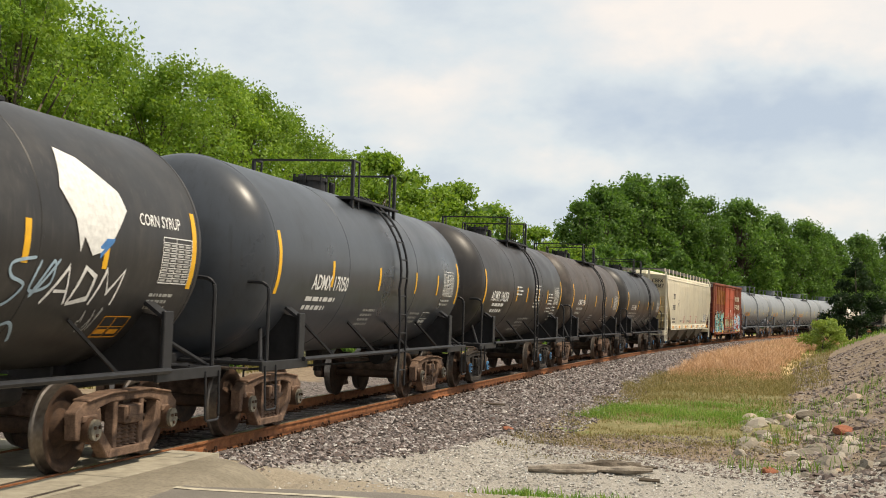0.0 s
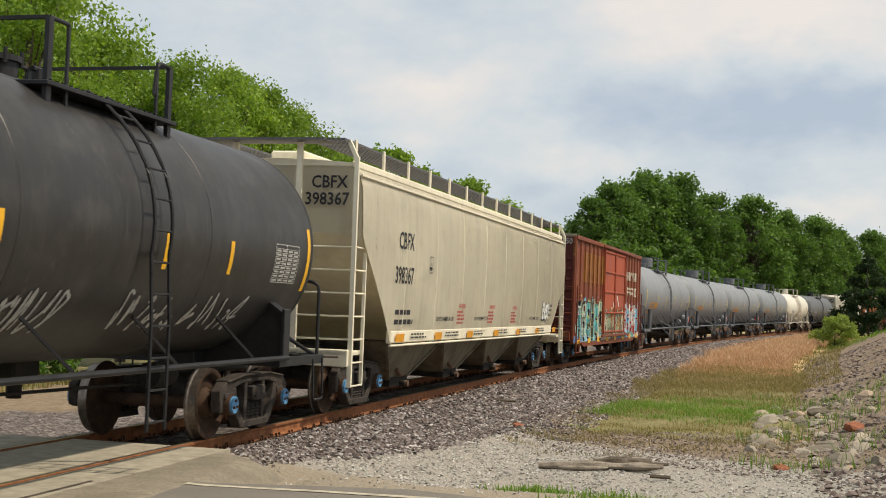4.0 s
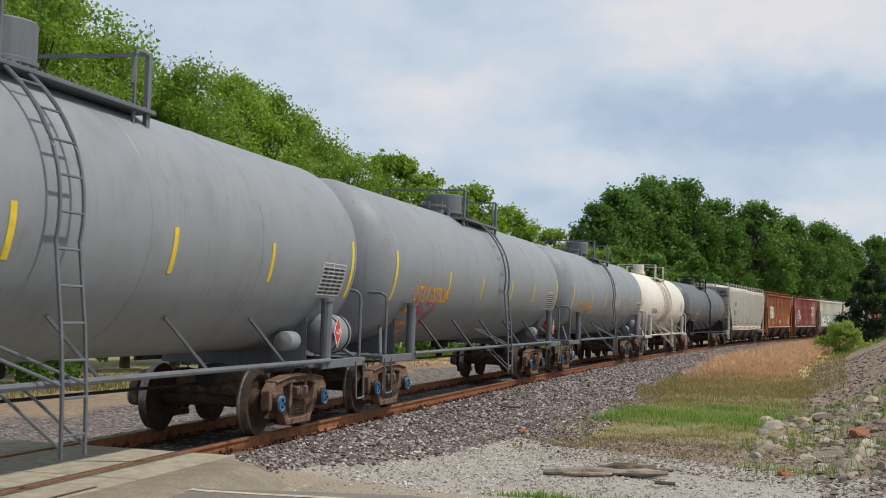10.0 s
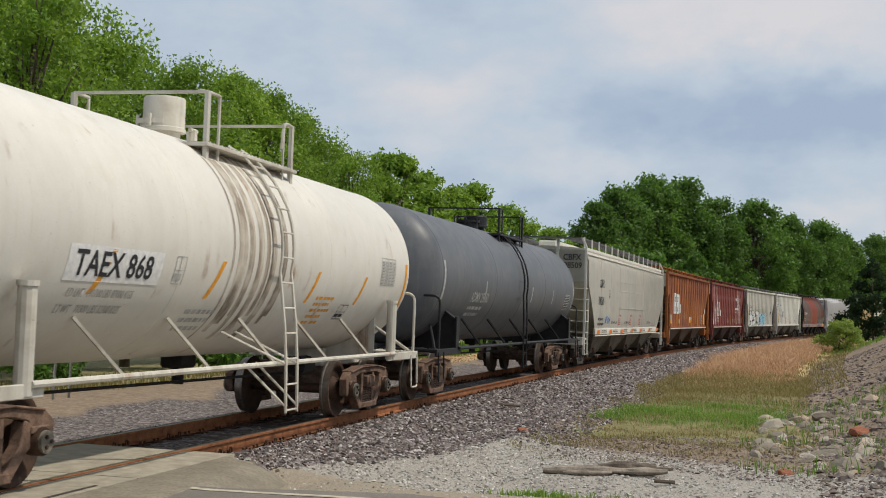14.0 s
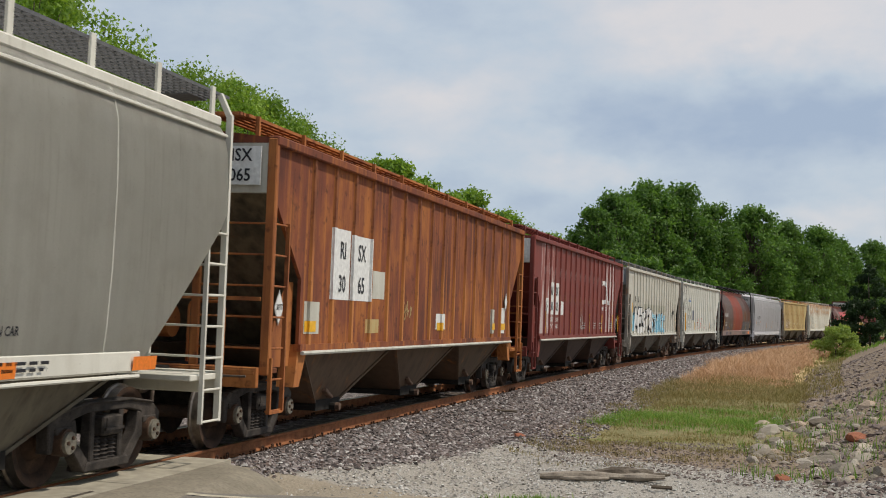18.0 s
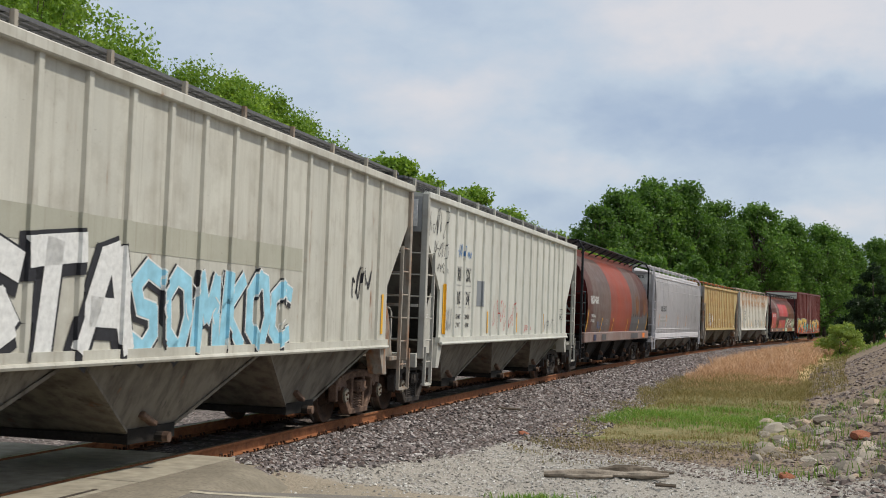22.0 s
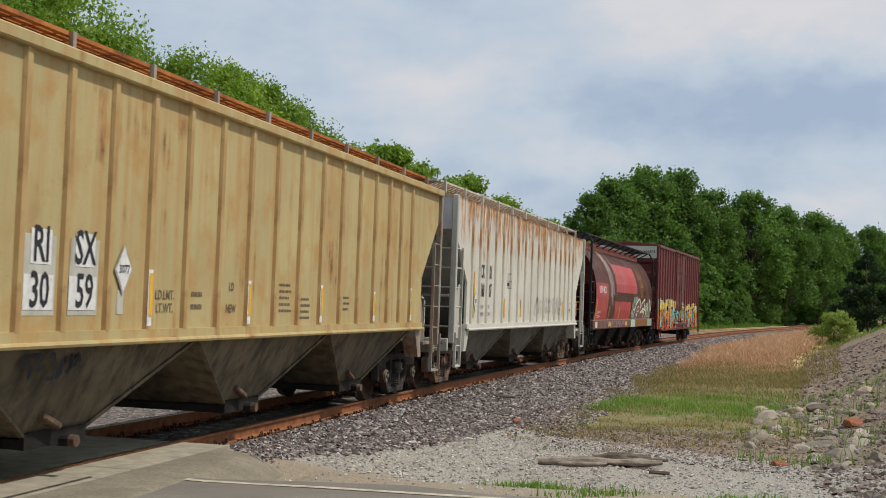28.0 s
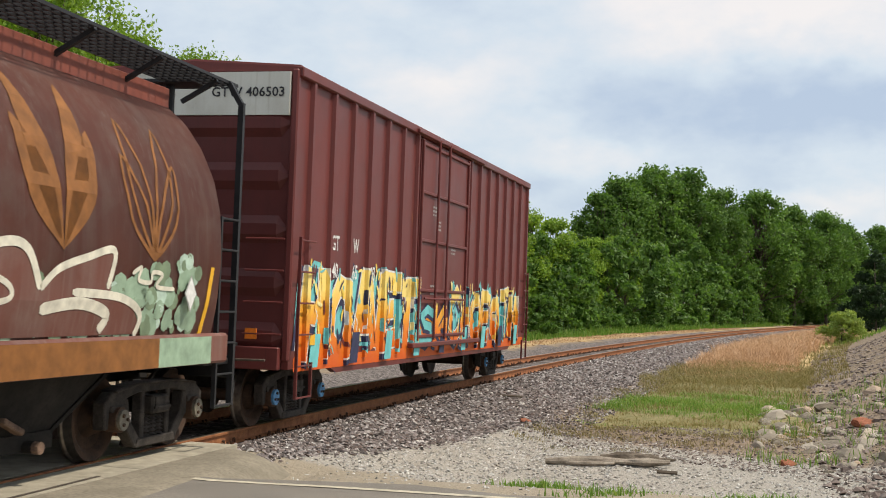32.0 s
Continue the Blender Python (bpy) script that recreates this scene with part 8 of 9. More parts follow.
# 14: the second cream hopper
car, sf = cream_hopper(-19.65, 19.7, P_CREAM_B, "clean cream smooth-sided covered hopper with orange reflectors", M_CAP, "398509", 40)
scribble(car, -6.25, 1.52, 1.1, 0.28, sf, T_BLUE, 33, 6, 0.02)
for z in (2.1, 2.75, 3.1):
    part("panel_seam", rod(BM(), (-3.4, -1.586, z), (3.2, -1.586, z), 0.012, 5), P_CREAM_B, car)

# 15: rusted hopper
car, sf = ribbed_hopper(-0.19, 16.5, P_RUST, P_RUST_RIB, "heavily rusted orange-brown covered hopper with white number panels", G_HOP, 7.25, ribs=16, inset=1.5, origin=-0.32, top_plate=P_PALE, under=paint("bay_rusted", (0.13, 0.085, 0.055), 0.8, (0.05, 0.035, 0.025), 0.8, 0.4, 40.0),
                        rod_mat=P_PALE, ladder_mat=P_RUST_RIB, end_plate=P_TAN_SHADED, board=P_RUST_RIB)
for x0, x1, z0, z1, m in ((-5.6, -4.75, 2.0, 3.05, M_WHITE), (-4.7, -3.75, 2.0, 3.0, M_WHITE), (-3.72, -2.95, 2.05, 2.5, P_PALE), (-6.6, -6.0, 1.5, 1.95, P_PALE), (-3.9, -3.2, 1.5, 1.72, P_TAN),
                         (0.4, 1.1, 1.55, 1.85, M_WHITE), (5.2, 5.6, 1.45, 2.0, P_PALE), (6.35, 6.75, 1.45, 2.05, M_WHITE)):
    patch(car, "painted_panel", x0, x1, z0, z1, sf, m, "pale painted panel")
for x, z, s_ in ((-5.5, 2.62, "RI"), (-4.6, 2.62, "SX"), (-5.55, 2.12, "30"), (-4.62, 2.12, "65")):
    letter(car, s_, 0.26, x, z, sf, M_BLACK, lift=0.01)
for x in (-6.58, 0.48, 5.22, 6.37):
    patch(car, "reflector", x, x + 0.45, 1.53, 1.68, sf, M_YELLOW, lift=0.009)
diamond(car, -7.58, 1.85, 0.24, -1.42, M_DULL, M_WHITE, "3077")
diamond(car, 6.36, 2.2, 0.22, -1.56, M_DULL, M_WHITE)
scribble(car, -1.9, 1.72, 0.6, 0.35, sf, P_TAN, 151, 4, 0.012)
part("end_panel", box(BM(), (-8.285, -1.08, 3.66), (0.02, 0.60, 0.50)), M_WHITE, car, "white end panel")
end_letter(car, "RISX", 0.165, -0.84, 3.72, -8.302, M_BLACK)
end_letter(car, "3065", 0.165, -0.84, 3.46, -8.302, M_BLACK)

# 16: maroon hopper with worn white streaks
car, sf = ribbed_hopper(17.77, 16.5, P_MAROON, P_MAROON_WORN, "maroon covered hopper with scraped posts and a white brand shape", G_HOP, 7.15, posts=POSTS, origin=0.60, top_plate=M_WHITE, under=paint("bay_maroon", (0.085, 0.055, 0.045), 0.8, (0.04, 0.03, 0.025), 0.7, 0.1, 41.0),
                        rod_mat=P_PALE, ladder_mat=P_MAROON, end_plate=P_MAROON, board=P_MAROON)
for x0, x1, z0, z1, m in ((-6.31, -5.74, 1.96, 2.88, M_WHITE), (-5.58, -4.98, 1.96, 2.88, M_WHITE), (-4.78, -4.22, 1.96, 2.36, M_WHITE), (-7.0, -6.46, 1.98, 2.42, M_WHITE)):
    patch(car, "painted_panel", x0, x1, z0, z1, sf, m, "white painted panel")
for x, z, s_ in ((-6.30, 2.52, "RI"), (-5.5, 2.52, "SX"), (-6.35, 2.08, "30"), (-5.5, 2.08, "62")):
    letter(car, s_, 0.25, x, z, sf, M_BLACK, lift=0.01)
letter(car, "LD.LMT", 0.12, -6.5, 1.76, sf, M_WHITE, lift=0.008)
letter(car, "LT.WT", 0.12, -6.5, 1.56, sf, M_WHITE, lift=0.008)
letter(car, "201100", 0.12, -5.55, 1.76, sf, M_WHITE, lift=0.008)
letter(car, "61900", 0.12, -5.5, 1.56, sf, M_WHITE, lift=0.008)
for x0, x1 in ((-7.02, -6.44), (-6.32, -5.73), (-7.6, -7.14), (3.73, 4.41), (4.53, 5.12), (5.24, 5.82)):
    patch(car, "scraped_sheet", x0, x1, 1.42, 3.92, sf, P_SCRAPED, "maroon paint scraped down to white", 0.002, 3)
bm = BM()
stroke(bm, curve_pts([(3.66, 3.02), (3.62, 3.16), (3.12, 3.16), (3.0, 3.05), (3.0, 2.62), (3.10, 2.50), (3.60, 2.50), (3.72, 2.62), (3.80, 3.02), (3.90, 3.14), (4.02, 3.06), (4.30, 2.56), (4.44, 2.48), (4.54, 2.58), (4.64, 3.12)], 6), 0.075)
part("brand_shape", on_side(bm, 0.02, 0, sf, 0.008), M_WHITE, car, "white looping brand shape")
for x, ch in ((2.98, "ww"), (3.80, ".cn"), (4.56, "ca")):
    bm = on_side(text_flat(ch, 0.22, 1.0), x, 2.18, sf, 0.008)
    part("lettering", bm, M_WHITE, car, "painted lettering " + ch)
for x in (-7.05, -3.15, 0.3, 3.1, 5.6, 7.0):
    patch(car, "reflector", x, x + 0.10, 1.42, 2.05, sf, M_YELLOW, lift=0.012)
diamond(car, -6.13, 2.18, 0.20, -1.535, M_BLACK, M_WHITE, "3077")
diamond(car, -7.55, 1.72, 0.26, -1.42, M_DULL, M_WHITE, "3077")
part("end_panel", box(BM(), (-8.285, -1.08, 3.66), (0.02, 0.60, 0.50)), M_WHITE, car, "white end panel")
end_letter(car, "RISX", 0.165, -0.84, 3.72, -8.302, M_BLACK)
end_letter(car, "3062", 0.165, -0.84, 3.46, -8.302, M_BLACK)
scribble(car, -1.3, 1.5, 0.5, 0.7, sf, M_DULL, 163, 3, 0.012)
scribble(car, 6.2, 1.5, 0.5, 0.5, sf, M_DULL, 164, 3, 0.012)
for i in range(6):
    small_print(car, -0.9 + i * 1.15, 1.75, 0.5, 3, 0.08, sf, M_DULL, 160 + i)

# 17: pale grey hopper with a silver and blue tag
car, sf = ribbed_hopper(36.13, 16.8, P_PALE, P_PALE, "pale grey covered hopper with silver and blue tags, rusted ladders", G_HOP, 7.3, ribs=17, origin=0.0, top_plate=P_GREY, under=P_OFF_BAY_SHADED, ladder_mat=P_PALE_TRIM, end_plate=paint("end_grey", (0.20, 0.20, 0.19), 0.7, (0.07, 0.06, 0.05), 0.6, 0.1, 42.0),
                        bogie_mat=M_CAST_RUST, rod_mat=P_PALE, board=M_GRATE)
big_tag(car, -6.4, 1.36, 4.9, 0.92, sf, [M_WHITE], M_BLACK, None, 171, "mesta", None, "silver block-shaped tag with black shadow", fat=0.17)
big_tag(car, -1.6, 1.36, 4.4, 0.86, sf, [T_SKY], M_BLACK, None, 172, "somkoc", M_WHITE, "sky blue tag with black shadow", fat=0.15)
for x, z, s_ in ((-6.1, 2.66, "RI"), (-5.2, 2.66, "SX"), (-6.1, 2.26, "10"), (-5.2, 2.26, "18")):
    letter(car, s_, 0.25, x, z, sf, M_BLACK, lift=0.01)
patch(car, "painted_panel", -4.0, 3.2, 2.32, 2.62, sf, P_BUFF, "buff painted-out strip")
patch(car, "painted_panel", -6.9, -6.4, 1.45, 2.2, sf, T_SKY, "sky blue sprayed patch")
scribble(car, -6.8, 2.1, 0.7, 0.4, sf, M_BLACK, 173, 5, 0.022)
scribble(car, 5.3, 2.0, 0.9, 0.5, sf, M_BLACK, 174, 4, 0.018)
for x in (-7.05, 6.9):
    patch(car, "reflector", x, x + 0.11, 1.45, 2.6 if x < 0 else 2.1, sf, M_YELLOW, lift=0.012)
part("end_panel", box(BM(), (-8.435, -1.08, 3.66), (0.02, 0.60, 0.50)), M_WHITE, car, "white end panel")
end_letter(car, "RISX", 0.165, -0.84, 3.72, -8.452, M_BLACK)
end_letter(car, "1018", 0.165, -0.84, 3.46, -8.452, M_BLACK)

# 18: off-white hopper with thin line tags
# its end sheets are a much darker grey than its sides
car, sf = ribbed_hopper(53.86, 16.5, P_OFFWHITE, P_OFFWHITE, "off-white covered hopper with thin red and black line tags", G_HOP, 7.2, posts=POSTS_AFT, origin=0.25, top_plate=P_WORN, under=P_OFF_BAY_SHADED, ladder_mat=paint("ladder_off_white", (0.5, 0.49, 0.44), 0.6, (0.2, 0.16, 0.12), 0.4, 0.15, 43.0), end_plate=paint("end_dark_grey", (0.17, 0.165, 0.15), 0.75, (0.06, 0.05, 0.045), 0.6, 0, 44.0),
                        rod_mat=P_OFFWHITE, board=M_GRATE)
for x, z, s_ in ((-6.25, 2.50, "RI"), (-5.35, 2.50, "SX"), (-6.25, 2.02, "10"), (-5.35, 2.02, "34")):
    letter(car, s_, 0.27, x, z, sf, M_BLACK, 0.8, lift=0.008)
    a, b = (-6.20, -5.71) if x < -6 else (-5.45, -4.93)
    if z > 2.3:
        for x0, x1, z0, z1 in ((a, b, z - 0.10, z - 0.085), (a, b, z + 0.27, z + 0.285), (a, a + 0.015, z - 0.10, z + 0.285), (b - 0.015, b, z - 0.10, z + 0.285)):
            patch(car, "painted_line", x0, x1, z0, z1, sf, M_DULL, lift=0.006)
    else:
        for x0, x1 in ((a, a + 0.14), (b - 0.18, b)):
            for z0 in (z - 0.07, z + 0.25):
                patch(car, "painted_line", x0, x1, z0, z0 + 0.02, sf, M_DULL, lift=0.006)
letter(car, "LD LMT", 0.10, -6.4, 1.72, sf, M_BLACK)
letter(car, "LT WT", 0.10, -6.4, 1.55, sf, M_BLACK)
letter(car, "204200", 0.10, -5.5, 1.72, sf, M_BLACK)
letter(car, "63800", 0.10, -5.45, 1.55, sf, M_BLACK)
patch(car, "painted_panel", -4.4, -3.8, 2.0, 2.55, sf, P_GREY, "grey sprayed-out patch")
for i, (x, z, w, h_, m, th) in enumerate(((-8.25, 3.25, 1.2, 0.6, M_BLACK, 0.008), (-7.9, 2.85, 0.9, 0.35, M_BLACK, 0.007), (-7.6, 2.6, 0.7, 0.2, M_BLACK, 0.006), (-6.2, 2.95, 0.6, 0.3, T_BLUE, 0.009), (-5.3, 2.98, 0.3, 0.15, T_BLUE, 0.007),
                                       (-2.9, 1.42, 2.6, 0.75, M_RED, 0.009), (0.6, 1.42, 0.9, 0.2, M_RED, 0.008), (3.2, 1.45, 1.6, 0.3, M_DULL, 0.011), (-6.95, 1.5, 0.45, 0.5, M_DULL, 0.022))):
    scribble(car, x, z, w, h_, sf, m, 180 + i, 5 if w < 2 else 9, th, "thin line tag")
for x in (-7.12, -3.4, -0.3, 3.0):
    patch(car, "reflector", x, x + 0.09, 1.42, 2.4 if x < -7 else 1.9, sf, M_YELLOW, lift=0.012)
diamond(car, -7.6, 1.75, 0.26, -1.42, M_DULL, P_PALE, "3077")
data_panel(car, 5.7, 1.75, 0.25, 0.3, sf, M_BLACK, M_BLACK, 2, 1)
part("end_panel", box(BM(), (-8.285, -1.08, 3.66), (0.02, 0.60, 0.50)), M_WHITE, car, "white end panel")
end_letter(car, "RISX", 0.165, -0.84, 3.72, -8.302, M_BLACK)
end_letter(car, "1034", 0.165, -0.84, 3.46, -8.302, M_BLACK)

# 19 and 23: barrel-shaped hoppers
SEC_BARREL = [(1.30, 1.50), (1.7, 1.57), (2.2, 1.60), (2.7, 1.57), (3.1, 1.47), (3.45, 1.30), (3.75, 1.08), (3.95, 0.84)]


def leaf_sprig(car, x, z, surf, mat, k=1.0, filled=True):
    """A painted ear of wheat: leaves fanning out of one stalk."""
    bm = BM()
    for s, a, l in ((-1, 0.5, 1.0), (1, 0.5, 1.0), (-1, 0.28, 1.25), (1, 0.28, 1.25)):
        tip = (s * math.sin(a) * l * k, math.cos(a) * l * k)
        side = (math.cos(a) * 0.20 * k, -s * math.sin(a) * 0.20 * k)
        pts = [(0, 0), (tip[0] * 0.5 + side[0] * s, tip[1] * 0.5 + side[1] * s), tip, (tip[0] * 0.5 - side[0] * s * 0.5, tip[1] * 0.5 - side[1] * s * 0.5)]
        if filled:
            blob(bm, curve_pts(pts + [(0, 0)], 4)[:-1], 0)
        else:
            stroke(bm, curve_pts(pts + [(0, 0)], 4), 0.025)
    return part("wheat_emblem", on_side(bm, x, z, surf, 0.007), mat, car, "painted ear of wheat")


def barrel_hopper(mid, L, bands, label, coam, sill, number):
    car, sf = shell_hopper(mid, L, P_BARREL_BROWN, label, G_HOP, L / 2 - 1.0, SEC_BARREL, 1.30, (1.3, 0.62), (3.2, 0.62), 4.34, P_TRIM, P_TRIM, M_UNDER, 4, sill=sill, post_mat=P_TRIM,
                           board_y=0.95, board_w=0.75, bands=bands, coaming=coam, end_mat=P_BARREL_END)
    letter(car, "RISX " + number, 0.26, -6.62, 2.32, sf, M_WHITE, 0.95)
    for i, x in enumerate((-7.15, -4.4, -2.0, 1.5, 4.5, 7.0)):
        patch(car, "reflector", x - 0.045, x + 0.045, 1.36, 2.1 if i in (0, 5) else 1.85, sf, M_YELLOW, lift=0.008, skew=0.12)
    return car, sf


car, sf = barrel_hopper(71.6, 15.7, [(-8, P_BARREL_BROWN), (-6.2, P_BARREL_GREYED), (-2.5, P_BARREL_RED), (2.5, P_BARREL_GREYED), (4.9, P_BARREL_BROWN)], "barrel-sided brown and orange-red covered hopper, sun-bleached", P_COAMING, P_BARREL_GREYED, "4069")
letter(car, "LD LMT 201000", 0.10, -6.5, 1.86, sf, M_WHITE)
letter(car, "LT WT 62000", 0.10, -6.55, 1.70, sf, M_WHITE)
bm = BM()
rng = random.Random(7)
top = [(2.5 + 0.25 * i, 2.05 + rng.uniform(-0.18, 0.15)) for i in range(19)]
blob(bm, [(2.35, 1.36)] + top + [(6.9, 1.36)], 0)
part("painted_patch", on_side(bm, 0, 0, sf, 0.005), P_BARREL_DARK, car, "dark grey painted-out patch")
leaf_sprig(car, 4.0, 1.95, sf, T_OCHRE, 0.8)
leaf_sprig(car, 6.1, 2.0, sf, T_OCHRE, 0.85, False)
scribble(car, -5.3, 1.45, 1.4, 0.3, sf, T_BLUE, 191, 5, 0.012)
scribble(car, -3.6, 1.45, 0.5, 0.45, sf, M_DULL, 192, 3, 0.02)
for i, x in enumerate((-6.0, -4.4, 2.4)):
    patch(car, "sill_paint", x, x + (0.5, 0.9, 1.9)[i], 1.08, 1.28, lambda a, b: 1.60, (T_NAVY, P_BARREL_DARK, P_BARREL_DARK)[i], lift=0.006)
patch(car, "reflector", 5.6, 6.3, 1.08, 1.28, lambda a, b: 1.60, M_ORANGE, lift=0.009)
diamond(car, 0.2, 3.05, 0.28, -7.34, M_DULL, M_WHITE, "3077", "end")
bm = BM()
for i in range(5):
    stroke(bm, curve_pts([(-0.2 + i * 0.3, 2.2), (0.0 + i * 0.25, 2.6), (0.25 + i * 0.22, 2.2), (0.1 + i * 0.3, 2.0)], 5), 0.02)
for v in bm.verts:
    v.co = (-7.335, 0.2 - v.co.x, v.co.y)
part("paint_tag", bm, M_DULL, car, "scrawled tag on the end")

# 20: light grey smooth hopper
SEC_LILAC = [(1.05, 1.50), (1.4, 1.53), (2.2, 1.57), (3.0, 1.575), (3.5, 1.55), (3.8, 1.48), (4.02, 1.30)]
car, sf = shell_hopper(89.8, 17.2, P_LILAC, "light grey smooth-sided covered hopper with round end openings", G_HOP, 7.3, SEC_LILAC, 1.05, (1.05, 0.75), (3.3, 0.35), 4.30, P_LILAC, P_LILAC, P_OFF_BAY_SHADED, 4,
                       seams=[-6.0 + i * 1.5 for i in range(9)], board_y=1.0, board_w=0.5, grille=False)
letter(car, "SRIX 525005", 0.26, -6.6, 2.25, sf, M_BLACK, 0.85)
small_print(car, -6.7, 2.0, 2.0, 2, 0.16, sf, M_DULL, 200)
for z in (1.42, 3.25, 3.62):
    part("panel_seam", rod(BM(), (-7.9, -sf(0, z) - 0.002, z), (7.9, -sf(0, z) - 0.002, z), 0.014, 5), P_LILAC, car)
data_panel(car, 5.8, 1.7, 0.5, 0.35, sf, M_BLACK, M_DULL, 3, 2)
data_panel(car, -7.1, 1.15, 0.25, 0.14, sf, M_BLACK, M_BLACK, 2, 2)
for x in (-7.2, -5.0, -1.0, 2.2):
    patch(car, "reflector", x, x + 0.08, 1.55, 2.1, sf, M_AMBER, lift=0.008, skew=0.1)
# no hole is cut: a black disc paints the shade inside the opening
bm = lathe(BM(), [(-7.72, 0.02), (-7.72, 0.62), (-7.70, 0.64), (-7.68, 0.62)], 26)
bmesh.ops.translate(bm, verts=bm.verts, vec=(0, -0.55, 2.55))
part("end_opening", bm, M_BLACK, car, "black disc standing for the shaded hollow of a round end opening")
part("end_panel", box(BM(), (-8.28, -0.9, 3.68), (0.02, 0.8, 0.45)), M_WHITE, car, "white end panel")
end_letter(car, "SRIX", 0.16, -0.62, 3.72, -8.31, M_BLACK)

# 21: tan hopper, 22: white hopper with rust running from its roof
car, sf = ribbed_hopper(107.93, 16.5, P_TAN, P_TAN_RIB, "faded tan covered hopper with rust runs and white number panels", G_HOP, 7.15, posts=POSTS_AFT, origin=0.57, top_plate=P_WORN, z0=1.40, z1=3.95, under=P_TAN_SHADED, ladder_mat=P_PALE_TRIM, end_plate=P_TAN_SHADED, rod_mat=P_TAN, board=P_RUST_RIB,
                        roof=P_TAN_RIB)
for x0, x1, words in ((-6.50, -6.00, ("RI", "30")), (-5.77, -5.25, ("SX", "59"))):
    patch(car, "painted_panel", x0, x1, 1.57, 2.28, sf, P_PALE, "pale grey painted-out panel")
    for z, s_ in zip((2.06, 1.66), words):
        patch(car, "number_card", x0 + (0.09 if z > 2 else 0.0), x1 - (0.08 if z > 2 else 0.03), z - 0.04, z + 0.27, sf, M_WHITE, "white number card", 0.008)
        letter(car, s_, 0.32, (x0 + x1) / 2 - 0.15, z - 0.01, sf, M_BLACK, 0.72, lift=0.012)
diamond(car, -4.22, 2.02, 0.25, -1.54, M_DULL, M_WHITE, "3077")
patch(car, "painted_patch", -4.87, -4.74, 1.58, 1.82, sf, P_PALE, "pale painted patch")
for x, top in ((-4.26, 2.0), (-1.68, 1.95), (0.93, 1.95), (3.46, 1.9), (5.67, 2.0)):
    patch(car, "reflector_backing", x - 0.052, x + 0.052, 1.46, top + 0.04, sf, M_WHITE, lift=0.004)
    patch(car, "reflector", x - 0.03, x + 0.052, 1.56, top, sf, M_YELLOW, lift=0.008)
for s_, x, z in (("LD.LMT.", -4.05, 1.74), ("LT.WT.", -4.05, 1.60), ("LD", -2.35, 1.86), ("NEW", -2.40, 1.60)):
    letter(car, s_, 0.10, x, z, sf, M_STENCIL)
for x, z, w_, n, seed in ((-3.22, 1.83, 0.38, 2, 211), (-0.60, 1.98, 0.50, 5, 212), (0.20, 1.80, 0.40, 4, 214), (2.0, 1.84, 0.35, 3, 215)):
    small_print(car, x, z, w_, n, 0.14 if n == 2 else 0.085, sf, M_STENCIL, seed, height=0.38)
scribble(car, -5.75, 1.0, 1.05, 0.25, lambda a, b: 1.38, M_BLACK, 213, 7, 0.02)
part("end_panel", box(BM(), (-8.285, -1.08, 3.66), (0.02, 0.60, 0.50)), M_WHITE, car, "white end panel")
end_letter(car, "RISX", 0.165, -0.84, 3.72, -8.302, M_BLACK)
end_letter(car, "3059", 0.165, -0.84, 3.46, -8.302, M_BLACK)
car, sf = ribbed_hopper(125.7, 16.5, P_STREAKED, P_STREAK_RIB, "white covered hopper with orange rust streaming down from its roof", G_HOP, 7.2, posts=POSTS_AFT, top_chord=False, origin=0.45, top_plate=P_LILAC, under=P_OFF_BAY_SHADED, ladder_mat=P_PALE, end_plate=paint("end_grey_dark", (0.34, 0.335, 0.315), 0.7, (0.08, 0.07, 0.06), 0.5, 0.1, 46.0), rod_mat=P_OFFWHITE,
                        board=P_PALE, bogie_mat=M_CAST_RUST)
for x, z, s_ in ((-6.15, 2.38, "CK"), (-5.50, 2.38, "IX"), (-6.25, 1.96, "160"), (-5.55, 1.96, "07")):
    letter(car, s_, 0.31, x, z, sf, M_BLACK, 0.55, lift=0.008)
small_print(car, -6.25, 1.78, 0.32, 2, 0.17, sf, M_DULL, 221)
small_print(car, -5.62, 1.78, 0.30, 2, 0.17, sf, M_DULL, 222)
diamond(car, -6.35, 1.85, 0.24, -1.54, M_DULL, M_WHITE, "3077")
for x in (-6.95, -3.9, -2.0, 4.1, 6.6):
    patch(car, "reflector", x, x + 0.10, 1.5, 2.5 if x < -6 else 1.95, sf, M_YELLOW, lift=0.012)
data_panel(car, -3.6, 2.2, 0.3, 0.35, sf, M_BLACK, M_BLACK, 2, 1)
data_panel(car, 5.3, 1.6, 0.25, 0.3, sf, M_BLACK, M_BLACK, 2, 1)
for i, x in enumerate((-0.3, 0.7, 1.7, 2.8)):
    scribble(car, x, 1.5, 0.9, 0.55, sf, M_DULL, 225 + i, 3, 0.012)
end_letter(car, "CKIX", 0.15, -0.75, 3.72, -8.33, M_BLACK)
end_letter(car, "16007", 0.15, -0.75, 3.45, -8.33, M_BLACK)

car, sf = barrel_hopper(143.75, 15.9, [(-8, P_BARREL_BROWN), (-0.6, P_BARREL_BROWN), (3.9, P_BARREL_BROWN)], "barrel-sided brown covered hopper with crimson panels, painted wheat and tag", P_COAMING, P_BARREL_BROWN, "4023")
patch(car, "crimson_panel", -7.27, -4.75, 1.36, 2.68, sf, P_BARREL_CRIMSON, "crimson painted panel", 0.004, 10)
patch(car, "crimson_panel", -2.8, 2.7, 2.40, 3.48, sf, P_BARREL_CRIMSON, "crimson painted panel", 0.004, 10)
